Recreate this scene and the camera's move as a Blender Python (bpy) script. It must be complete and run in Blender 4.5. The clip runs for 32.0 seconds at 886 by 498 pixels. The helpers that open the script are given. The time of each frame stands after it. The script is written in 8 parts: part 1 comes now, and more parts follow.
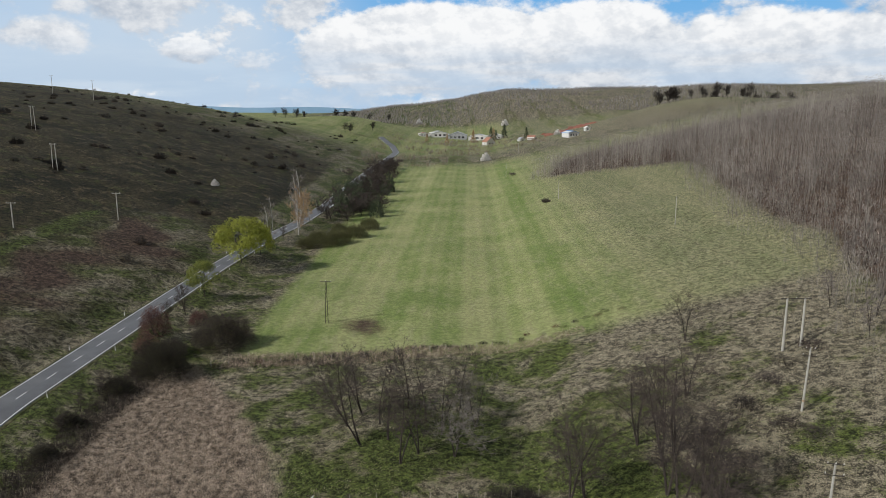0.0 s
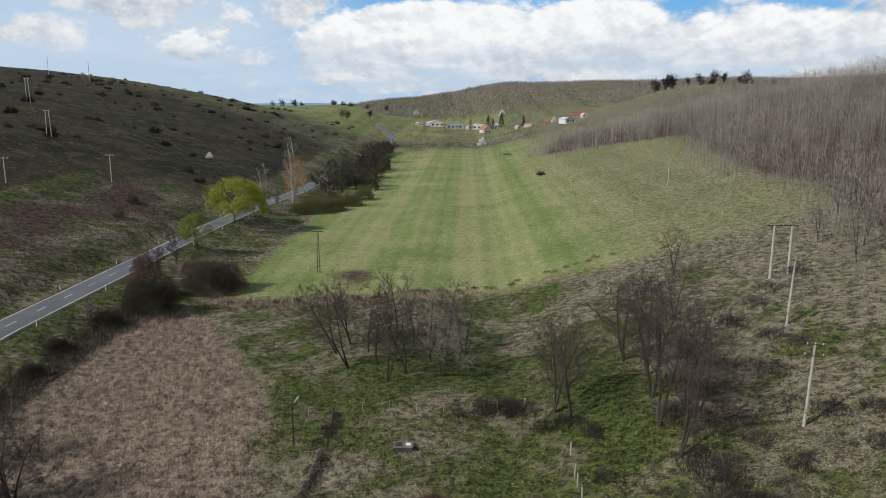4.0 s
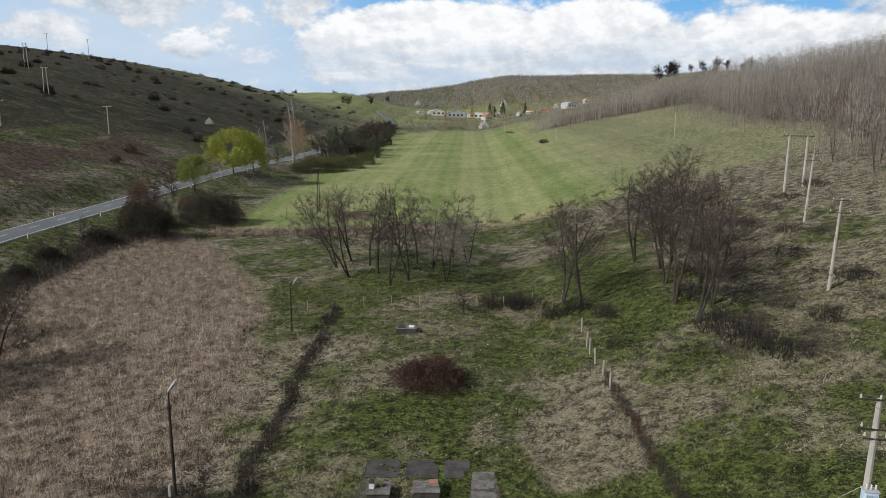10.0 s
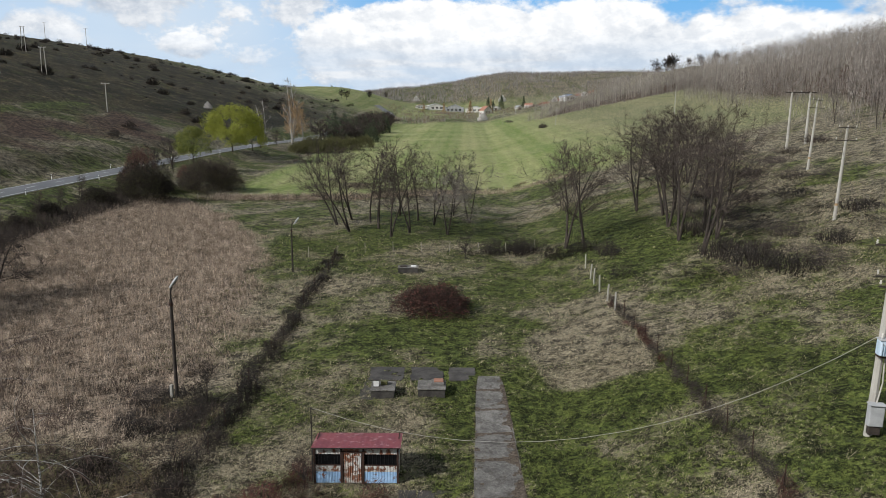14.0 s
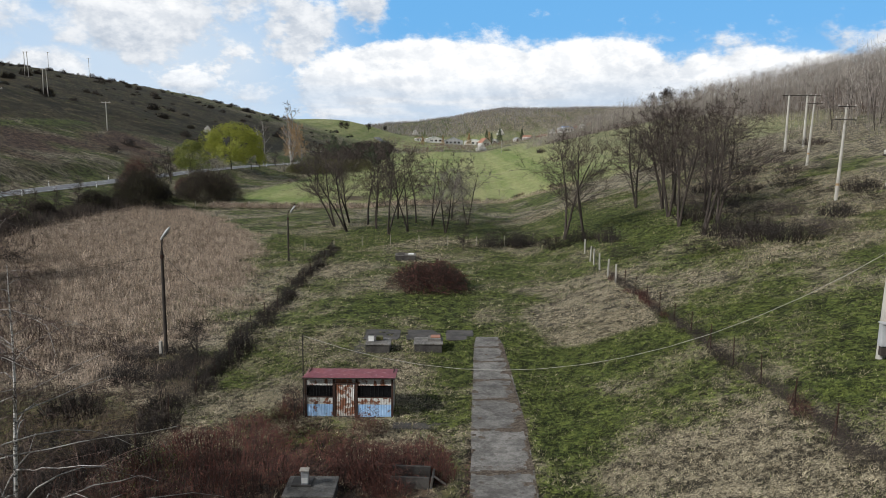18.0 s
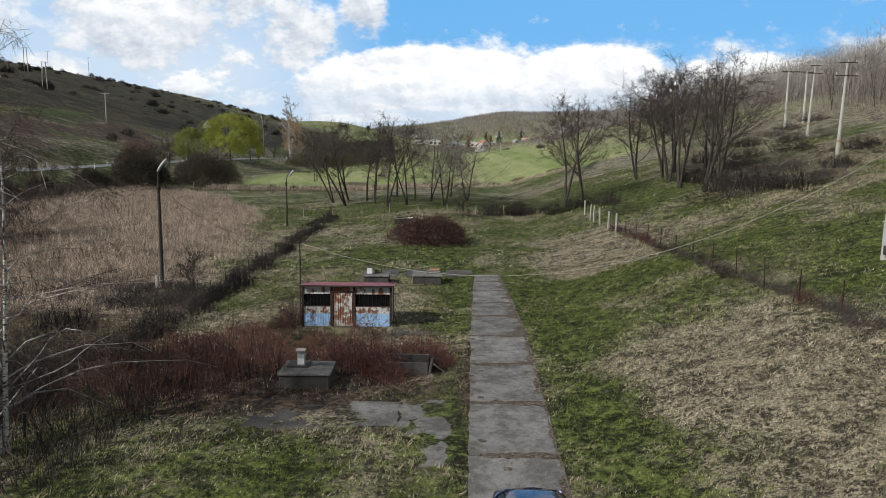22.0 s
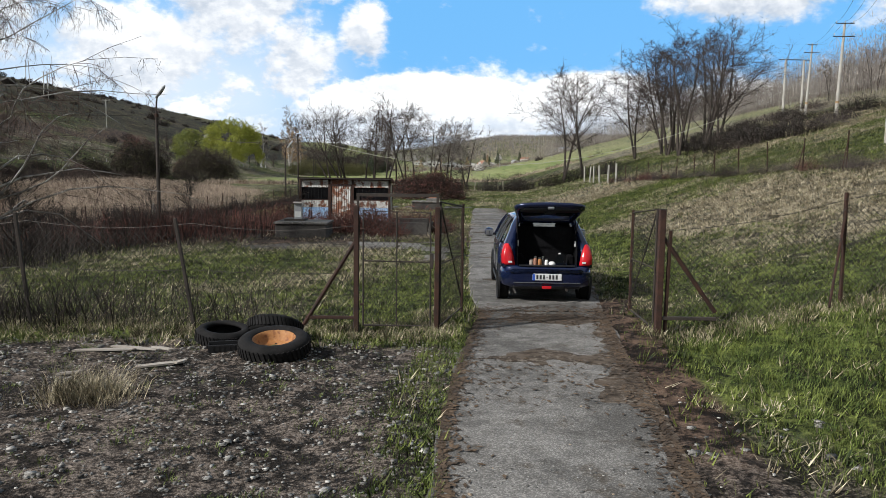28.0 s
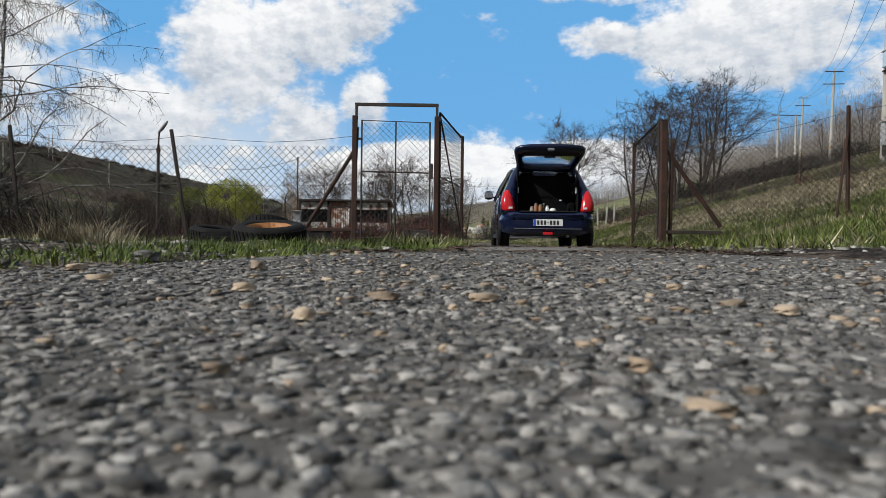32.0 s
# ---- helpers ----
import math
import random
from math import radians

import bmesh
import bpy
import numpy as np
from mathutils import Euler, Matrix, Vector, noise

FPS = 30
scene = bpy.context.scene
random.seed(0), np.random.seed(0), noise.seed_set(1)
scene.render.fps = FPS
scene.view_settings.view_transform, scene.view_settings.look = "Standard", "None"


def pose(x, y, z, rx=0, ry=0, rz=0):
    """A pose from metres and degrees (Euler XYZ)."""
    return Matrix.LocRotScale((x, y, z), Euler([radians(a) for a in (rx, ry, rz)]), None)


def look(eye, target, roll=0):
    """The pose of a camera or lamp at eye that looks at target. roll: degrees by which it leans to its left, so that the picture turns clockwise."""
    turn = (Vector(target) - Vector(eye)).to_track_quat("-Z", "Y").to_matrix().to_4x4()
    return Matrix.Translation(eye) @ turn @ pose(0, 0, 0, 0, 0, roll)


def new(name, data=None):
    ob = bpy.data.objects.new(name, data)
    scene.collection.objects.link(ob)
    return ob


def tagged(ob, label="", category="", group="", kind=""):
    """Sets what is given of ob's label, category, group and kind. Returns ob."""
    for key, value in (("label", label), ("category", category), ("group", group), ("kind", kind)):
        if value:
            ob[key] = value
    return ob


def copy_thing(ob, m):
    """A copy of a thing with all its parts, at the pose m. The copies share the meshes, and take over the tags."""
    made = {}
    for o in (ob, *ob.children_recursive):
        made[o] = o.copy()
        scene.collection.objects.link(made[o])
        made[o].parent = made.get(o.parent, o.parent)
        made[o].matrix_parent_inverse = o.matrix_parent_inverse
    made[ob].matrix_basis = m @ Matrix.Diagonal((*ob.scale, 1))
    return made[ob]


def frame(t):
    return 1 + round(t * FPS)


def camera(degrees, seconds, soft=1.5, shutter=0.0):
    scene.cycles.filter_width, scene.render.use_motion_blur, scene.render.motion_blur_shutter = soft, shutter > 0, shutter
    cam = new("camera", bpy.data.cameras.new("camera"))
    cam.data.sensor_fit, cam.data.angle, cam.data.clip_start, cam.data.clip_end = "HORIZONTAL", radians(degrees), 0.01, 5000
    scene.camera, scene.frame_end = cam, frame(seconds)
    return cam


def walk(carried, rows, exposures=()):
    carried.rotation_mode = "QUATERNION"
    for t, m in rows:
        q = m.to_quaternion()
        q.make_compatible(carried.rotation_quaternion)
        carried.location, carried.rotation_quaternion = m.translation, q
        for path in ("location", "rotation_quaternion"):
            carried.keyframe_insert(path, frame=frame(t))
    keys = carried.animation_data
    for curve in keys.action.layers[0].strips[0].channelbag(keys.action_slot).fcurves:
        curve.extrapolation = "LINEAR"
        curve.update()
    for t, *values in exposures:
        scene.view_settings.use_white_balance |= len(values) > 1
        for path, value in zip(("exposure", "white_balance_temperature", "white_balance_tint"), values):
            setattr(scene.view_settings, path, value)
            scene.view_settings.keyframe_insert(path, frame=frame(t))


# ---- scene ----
cam = camera(63.64, 32.0, 0.45)
cam.data.dof.use_dof, cam.data.dof.focus_distance, cam.data.dof.aperture_fstop = True, 25.0, 15.0
TILT, LEAN = -11.065, -0.021
# seconds, eye x, y, z, then turn, pitch and roll
ROWS = [
    (0.0, 0.053, 1.282, 51.183, 0.0, 0.0, -0.0),
    (0.5, 0.934, 1.193, 49.835, -0.01, -0.08, -0.07),
    (1.0, 1.809, 0.999, 48.430, 0.01, -0.09, -0.16),
    (1.5, 2.552, 0.647, 47.011, -0.0, -0.05, -0.13),
    (2.0, 2.991, 0.170, 45.614, -0.07, -0.08, -0.16),
    (2.5, 3.039, -0.371, 44.245, -0.11, -0.12, -0.16),
    (3.0, 2.702, -0.888, 42.807, -0.13, -0.18, -0.15),
    (3.5, 2.165, -1.213, 41.338, -0.13, -0.18, -0.06),
    (5.5, 0.694, -1.306, 35.610, -0.1, -0.06, -0.13),
    (6.0, 0.503, -1.073, 34.300, -0.12, -0.14, -0.19),
    (6.5, 0.388, -0.731, 33.011, -0.2, -0.09, -0.19),
    (7.0, 0.421, -0.428, 31.726, -0.17, -0.1, -0.23),
    (7.5, 0.532, -0.230, 30.463, -0.2, -0.04, -0.14),
    (8.0, 0.755, -0.175, 29.315, -0.29, -0.15, -0.42),
    (8.5, 0.888, -0.245, 28.230, -0.26, -0.05, -0.35),
    (9.0, 0.951, -0.408, 27.125, -0.18, -0.18, -0.4),
    (9.5, 1.111, -0.477, 26.145, -0.09, -0.17, -0.48),
    (10.0, 1.129, -0.519, 25.145, -0.12, -0.18, -0.38),
    (10.5, 1.129, -0.594, 24.160, -0.15, -0.13, -0.46),
    (11.0, 1.102, -0.722, 23.206, -0.2, -0.21, -0.45),
    (11.5, 1.024, -0.867, 22.306, -0.21, -0.14, -0.45),
    (12.0, 0.915, -1.041, 21.409, -0.25, -0.26, -0.42),
    (12.5, 0.797, -1.166, 20.593, -0.24, -0.22, -0.4),
    (13.0, 0.706, -1.284, 19.807, -0.28, -0.27, -0.47),
    (13.5, 0.649, -1.306, 19.059, -0.28, -0.24, -0.41),
    (14.0, 0.662, -1.293, 18.351, -0.3, -0.21, -0.47),
    (14.5, 0.705, -1.286, 17.622, -0.31, -0.28, -0.46),
    (15.0, 0.786, -1.262, 16.913, -0.33, -0.22, -0.5),
    (15.5, 0.867, -1.255, 16.197, -0.35, -0.22, -0.56),
    (17.5, 0.796, -1.292, 13.528, -0.42, 2.08, -0.55),
    (18.0, 0.800, -1.318, 12.909, -0.42, 2.66, -0.61),
    (18.5, 0.816, -1.350, 12.311, -0.42, 3.05, -0.59),
    (19.0, 0.814, -1.379, 11.708, -0.43, 3.24, -0.58),
    (19.5, 0.864, -1.365, 11.107, -0.44, 3.24, -0.62),
    (20.0, 0.892, -1.394, 10.544, -0.43, 3.17, -0.62),
    (20.5, 0.880, -1.463, 9.949, -0.44, 3.17, -0.59),
    (21.0, 0.877, -1.515, 9.376, -0.44, 3.17, -0.61),
    (21.5, 0.871, -1.538, 8.810, -0.46, 3.16, -0.63),
    (22.0, 0.866, -1.573, 8.265, -0.48, 3.12, -0.64),
    (22.5, 0.878, -1.607, 7.707, -0.48, 3.12, -0.62),
    (23.0, 0.865, -1.652, 7.142, -0.51, 3.08, -0.63),
    (23.5, 0.872, -1.688, 6.587, -0.53, 3.06, -0.62),
    (24.0, 0.914, -1.728, 6.059, -0.52, 3.02, -0.61),
    (24.5, 0.901, -1.793, 5.478, -0.5, 3.01, -0.62),
    (25.0, 0.895, -1.835, 4.929, -0.49, 2.98, -0.61),
    (25.5, 0.907, -1.870, 4.379, -0.49, 2.94, -0.6),
    (26.0, 0.907, -1.873, 3.812, -0.51, 2.89, -0.58),
    (26.5, 0.920, -1.923, 3.269, -0.51, 2.85, -0.56),
    (28.5, 0.923, -1.929, 1.833, -0.59, 6.83, -0.68),
    (29.0, 0.922, -1.920, 1.585, -0.59, 8.58, -0.64),
    (29.5, 0.920, -1.908, 1.392, -0.61, 9.64, -0.63),
    (30.0, 0.918, -1.896, 1.199, -0.62, 10.56, -0.6),
    (30.5, 0.917, -1.891, 0.949, -0.64, 10.54, -0.58),
    (31.0, 0.920, -1.886, 0.669, -0.65, 10.49, -0.59),
    (31.5, 0.929, -1.874, 0.385, -0.67, 10.4, -0.56),
    (32.0, 0.943, -1.859, 0.098, -0.64, 10.39, -0.58),
]
EXPOSURES = [(0.0, -0.12), (9.0, -0.08), (15.5, 0.04), (20.0, 0.02), (26.0, 0.26), (28.5, 0.24), (29.6, -0.06), (32.0, -0.10)]
walk(cam, [(t, pose(x, y, z) @ pose(0, 0, 0, TILT, LEAN, 0) @ pose(0, 0, 0, 90 + pitch, roll, yaw)) for t, x, y, z, yaw, pitch, roll in ROWS], EXPOSURES)

# ---- light: a spring sky with broken cumulus, and one sun ----
SUN_ELEVATION, SUN_AZIMUTH = 36.0, -120.0      # degrees; azimuth from straight ahead, to the right
world = bpy.data.worlds.new("sky")
scene.world = world
world.use_nodes = True
wt = world.node_tree
wt.nodes.clear()


def wmath(op, a, b=None, clamp=False):
    n = wt.nodes.new("ShaderNodeMath")
    n.operation, n.use_clamp = op, clamp
    for i, v in enumerate((a, b)):
        if v is None:
            continue
        if isinstance(v, (int, float)):
            n.inputs[i].default_value = v
        else:
            wt.links.new(v, n.inputs[i])
    return n.outputs[0]


def wmix(f, a, b):
    n = wt.nodes.new("ShaderNodeMix")
    n.data_type = "RGBA"
    for i, v in ((0, f), (6, a), (7, b)):
        if isinstance(v, tuple):
            n.inputs[i].default_value = (*v, 1)
        elif isinstance(v, (int, float)):
            n.inputs[i].default_value = v
        else:
            wt.links.new(v, n.inputs[i])
    return n.outputs[2]


def wramp(v, a, b):
    n = wt.nodes.new("ShaderNodeMapRange")
    n.interpolation_type = "SMOOTHSTEP"
    wt.links.new(v, n.inputs[0])
    n.inputs[1].default_value, n.inputs[2].default_value = a, b
    return n.outputs[0]


wco = wt.nodes.new("ShaderNodeTexCoord")
wsep = wt.nodes.new("ShaderNodeSeparateXYZ")
wt.links.new(wco.outputs["Generated"], wsep.inputs[0])
w_az = wmath("MULTIPLY", wmath("ARCTAN2", wsep.outputs[0], wsep.outputs[1]), 57.2958)
w_el = wmath("MULTIPLY", wmath("ARCSINE", wsep.outputs[2]), 57.2958)
wcomb = wt.nodes.new("ShaderNodeCombineXYZ")
wt.links.new(w_az, wcomb.inputs[0])
wt.links.new(wmath("MULTIPLY", w_el, 1.5), wcomb.inputs[1])


def wnoise(scale, detail, rough, dy=0.0):
    mp = wt.nodes.new("ShaderNodeMapping")
    mp.inputs[1].default_value = (dy * 0.6, dy, 3.7)
    wt.links.new(wcomb.outputs[0], mp.inputs[0])
    n = wt.nodes.new("ShaderNodeTexNoise")
    n.inputs["Scale"].default_value, n.inputs["Detail"].default_value, n.inputs["Roughness"].default_value = scale, detail, rough
    wt.links.new(mp.outputs[0], n.inputs["Vector"])
    return n.outputs[0]


# the cumulus heaps: azimuth, elevation, half width, half height, weight
CLOUDS = [(-15.5, 14.0, 6.5, 6.0, 0.9), (-11.0, 9.5, 4.0, 4.0, 0.6), (-22.5, 9.0, 7.0, 4.0, 0.8), (-6.0, 11.0, 2.6, 3.0, 0.7), (-6.5, 18.5, 6.0, 2.6, 0.6), (-9.5, 16.0, 6.0, 4.0, 0.85),
          (13.0, 15.5, 4.5, 1.8, 0.7), (23.0, 15.0, 10.0, 5.0, 0.9), (15.0, 20.0, 13.0, 2.4, 0.6), (-1.0, 4.5, 11.0, 3.6, 1.1), (12.0, 4.8, 7.0, 3.4, 0.9),
          (24.0, 4.0, 9.0, 3.2, 0.8), (-19.0, 4.2, 2.2, 1.0, 0.75), (-33.0, 14.0, 9.0, 10.0, 0.7), (36.0, 14.0, 8.0, 9.0, 0.6), (-28.0, 5.0, 4.0, 1.6, 0.7)]
w_sum = w_rise = w_tot = None
for ca, ce, cw, ch, cs in CLOUDS:
    dx = wmath("DIVIDE", wmath("SUBTRACT", w_az, ca), cw)
    dy = wmath("DIVIDE", wmath("SUBTRACT", w_el, ce), ch)
    d2 = wmath("ADD", wmath("MULTIPLY", dx, dx), wmath("MULTIPLY", dy, dy))
    one = wmath("MULTIPLY", wmath("SUBTRACT", 1.0, d2, True), cs)
    w_sum = one if w_sum is None else wmath("MAXIMUM", w_sum, one)
    tall = wmath("MULTIPLY", one, dy)
    w_rise = tall if w_rise is None else wmath("ADD", w_rise, tall)
    w_tot = one if w_tot is None else wmath("ADD", w_tot, one)
w_big, w_fine = wnoise(0.09, 3, 0.5), wnoise(0.33, 8, 0.62)
w_out = wramp(wmath("ABSOLUTE", w_az), 38.0, 60.0)       # beside and behind: broken cloud
w_high = wramp(w_el, 22.0, 30.0)
w_away = wmath("MAXIMUM", w_out, w_high)
w_base = wmath("ADD", wmath("MULTIPLY", w_sum, 0.85), wmath("MULTIPLY", w_away, wmath("MULTIPLY", w_big, 1.0)))
w_dens = wmath("ADD", w_base, wmath("MULTIPLY", wmath("SUBTRACT", w_fine, 0.5), 1.25))
w_low = wmath("MULTIPLY", wramp(w_el, 10.5, 4.5), wmath("MULTIPLY", wmath("MULTIPLY", wramp(wmath("ADD", w_az, wmath("MULTIPLY", wmath("SUBTRACT", w_fine, 0.5), 34.0)), -24.0, -4.0), w_big), 0.85))
w_dens = wmath("ADD", w_dens, w_low)
w_cover = wramp(w_dens, 0.12, 0.46)
w_veil = wmath("MULTIPLY", wramp(w_el, 9.0, 0.5), 0.55)    # haze towards the horizon
w_shade = wramp(wmath("ADD", wmath("ADD", wmath("MULTIPLY", wnoise(0.17, 5, 0.55, 7.0), 0.6), wmath("MULTIPLY", wnoise(0.5, 6, 0.6, 3.0), 0.4)), wmath("MULTIPLY", w_dens, 0.15)), 0.40, 0.68)
w_relief = wramp(wmath("SUBTRACT", w_fine, wnoise(0.33, 8, 0.62, 0.8)), -0.14, 0.14)
w_lit = wramp(wmath("ADD", wmath("DIVIDE", w_rise, wmath("ADD", w_tot, 0.05)), wmath("MULTIPLY", wmath("SUBTRACT", w_big, 0.5), 1.2)), -0.30, 0.55)      # bright tops, grey bases
w_shade = wmath("ADD", wmath("ADD", wmath("MULTIPLY", w_shade, 0.35), wmath("MULTIPLY", w_relief, 0.38)), wmath("MULTIPLY", w_lit, 0.45))
sky = wt.nodes.new("ShaderNodeTexSky")
sky.sky_type, sky.sun_disc = "NISHITA", False
sky.sun_elevation, sky.sun_rotation = radians(SUN_ELEVATION), radians(SUN_AZIMUTH)
sky.air_density, sky.dust_density, sky.ozone_density = 1.0, 0.6, 2.0
SKY_STRENGTH = 0.09
w_blue = wt.nodes.new("ShaderNodeVectorMath")
w_blue.operation = "SCALE"
wt.links.new(sky.outputs[0], w_blue.inputs[0])
w_blue.inputs["Scale"].default_value = SKY_STRENGTH
w_col = wmix(0.85, w_blue.outputs[0], (0.15, 0.47, 0.90))
w_col = wmix(w_veil, w_col, (0.58, 0.76, 0.94))
w_left = wmath("MULTIPLY", wmath("MULTIPLY", wramp(w_az, -3.0, -15.0), wramp(w_el, 15.0, 7.0)), wmath("ADD", wmath("MULTIPLY", w_big, 0.7), 0.42))
w_col = wmix(w_left, w_col, (0.66, 0.76, 0.87))      # thin veil of cloud
w_cloud = wmix(w_shade, (0.46, 0.53, 0.63), (1.02, 1.03, 1.04))
# unseen cloud beside, behind and overhead is darkened to weaken the fill light
w_cloud = wmix(wmath("MULTIPLY", w_away, 0.85), w_cloud, (0.22, 0.225, 0.23))
w_col = wmix(w_cover, w_col, w_cloud)
wstretch = wt.nodes.new("ShaderNodeMapping")
wstretch.inputs[3].default_value = (0.22, 1.0, 1.0)
wt.links.new(wcomb.outputs[0], wstretch.inputs[0])
wband = wt.nodes.new("ShaderNodeTexNoise")
wt.links.new(wstretch.outputs[0], wband.inputs["Vector"])
wband.inputs["Scale"].default_value, wband.inputs["Detail"].default_value = 0.45, 5
w_band = wmath("MULTIPLY", wramp(w_el, 6.0, 1.5), wramp(wband.outputs[0], 0.36, 0.58))
w_col = wmix(wmath("MULTIPLY", w_band, 0.8), w_col, (0.52, 0.66, 0.83))      # grey-blue layers near the horizon
wbg = wt.nodes.new("ShaderNodeBackground")
wt.links.new(w_col, wbg.inputs[0])
wbg.inputs[1].default_value = 1.0
wout = wt.nodes.new("ShaderNodeOutputWorld")
wt.links.new(wbg.outputs[0], wout.inputs[0])

sun = new("sun", bpy.data.lights.new("sun", "SUN"))
sun.data.energy, sun.data.angle, sun.data.color = 4.4, radians(2.5), (1.0, 0.98, 0.95)
sun_from = Vector((math.sin(radians(SUN_AZIMUTH)) * math.cos(radians(SUN_ELEVATION)), math.cos(radians(SUN_AZIMUTH)) * math.cos(radians(SUN_ELEVATION)), math.sin(radians(SUN_ELEVATION))))
sun.matrix_world = look(sun_from * 200, (0, 0, 0))

# ---- materials ----
class Nodes:
    def __init__(self, name):
        self.m = bpy.data.materials.new(name)
        self.m.use_nodes = True
        self.t = self.m.node_tree
        self.b = self.t.nodes["Principled BSDF"]
        self.co = self.t.nodes.new("ShaderNodeTexCoord").outputs["Object"]

    def put(self, v, sock):
        if isinstance(v, tuple):
            sock.default_value = (*v, 1) if len(v) == 3 and sock.type == "RGBA" else v
        elif isinstance(v, (int, float)):
            sock.default_value = v
        else:
            self.t.links.new(v, sock)

    def noise(self, scale, detail=4, rough=0.55, stretch=None, dist=0.0):
        n = self.t.nodes.new("ShaderNodeTexNoise")
        co = self.co
        if stretch:
            mp = self.t.nodes.new("ShaderNodeMapping")
            mp.inputs[3].default_value = stretch
            self.t.links.new(co, mp.inputs[0])
            co = mp.outputs[0]
        self.t.links.new(co, n.inputs["Vector"])
        n.inputs["Scale"].default_value, n.inputs["Detail"].default_value, n.inputs["Roughness"].default_value, n.inputs["Distortion"].default_value = scale, detail, rough, dist
        return n.outputs[0]

    def math(self, op, a, b=0.0, clamp=False):
        n = self.t.nodes.new("ShaderNodeMath")
        n.operation, n.use_clamp = op, clamp
        self.put(a, n.inputs[0]), self.put(b, n.inputs[1])
        return n.outputs[0]

    def ramp(self, v, a, b, lo=0.0, hi=1.0):
        n = self.t.nodes.new("ShaderNodeMapRange")
        n.interpolation_type = "SMOOTHSTEP"
        self.put(v, n.inputs[0])
        n.inputs[1].default_value, n.inputs[2].default_value, n.inputs[3].default_value, n.inputs[4].default_value = a, b, lo, hi
        return n.outputs[0]

    def mix(self, f, a, b, kind="MIX"):
        n = self.t.nodes.new("ShaderNodeMix")
        n.data_type, n.blend_type = "RGBA", kind
        self.put(f, n.inputs[0]), self.put(a, n.inputs[6]), self.put(b, n.inputs[7])
        return n.outputs[2]

    def bump(self, h, strength=0.4, distance=0.02):
        n = self.t.nodes.new("ShaderNodeBump")
        self.put(h, n.inputs["Height"])
        n.inputs["Strength"].default_value, n.inputs["Distance"].default_value = strength, distance
        self.t.links.new(n.outputs[0], self.b.inputs["Normal"])

    def attr(self, name):
        n = self.t.nodes.new("ShaderNodeAttribute")
        n.attribute_name = name
        s = self.t.nodes.new("ShaderNodeSeparateColor")
        self.t.links.new(n.outputs["Color"], s.inputs[0])
        return s.outputs

    def rand(self, island=False):
        if island:
            return self.t.nodes.new("ShaderNodeNewGeometry").outputs["Random Per Island"]
        return self.t.nodes.new("ShaderNodeObjectInfo").outputs["Random"]

    def done(self, color, rough=0.8, metal=0.0, spec=None):
        self.put(color, self.b.inputs["Base Color"])
        self.put(rough, self.b.inputs["Roughness"])
        self.put(metal, self.b.inputs["Metallic"])
        if spec is not None:
            self.b.inputs["Specular IOR Level"].default_value = spec
        return self.m


def stained(name, a, b, scale=3.0, rough=0.8, metal=0.0, fine=40.0, bump=0.25, depth=0.01, c=None, cover=0.6, spec=None, vary=0.0, island=False, stretch=None):
    """A surface of two tones at two scales, with a third tone as patches of wear."""
    n = Nodes(name)
    big, small = n.noise(scale, 5, 0.6, stretch), n.noise(fine, 4, 0.6, stretch)
    f = n.ramp(n.math("ADD", n.math("MULTIPLY", big, 0.65), n.math("MULTIPLY", small, 0.35)), 0.38, 0.62)
    col = n.mix(f, a, b)
    if c:
        col = n.mix(n.ramp(n.noise(scale * 1.7, 6, 0.65, stretch), cover - 0.06, cover + 0.06), col, c)
    if vary:
        v = n.math("ADD", n.math("MULTIPLY", n.rand(island), 2 * vary), 1 - vary)
        g = n.t.nodes.new("ShaderNodeVectorMath")
        g.operation = "SCALE"
        n.put(col, g.inputs[0]), n.put(v, g.inputs["Scale"])
        col = g.outputs[0]
    if bump:
        n.bump(small, bump, depth)
    return n.done(col, rough, metal, spec)


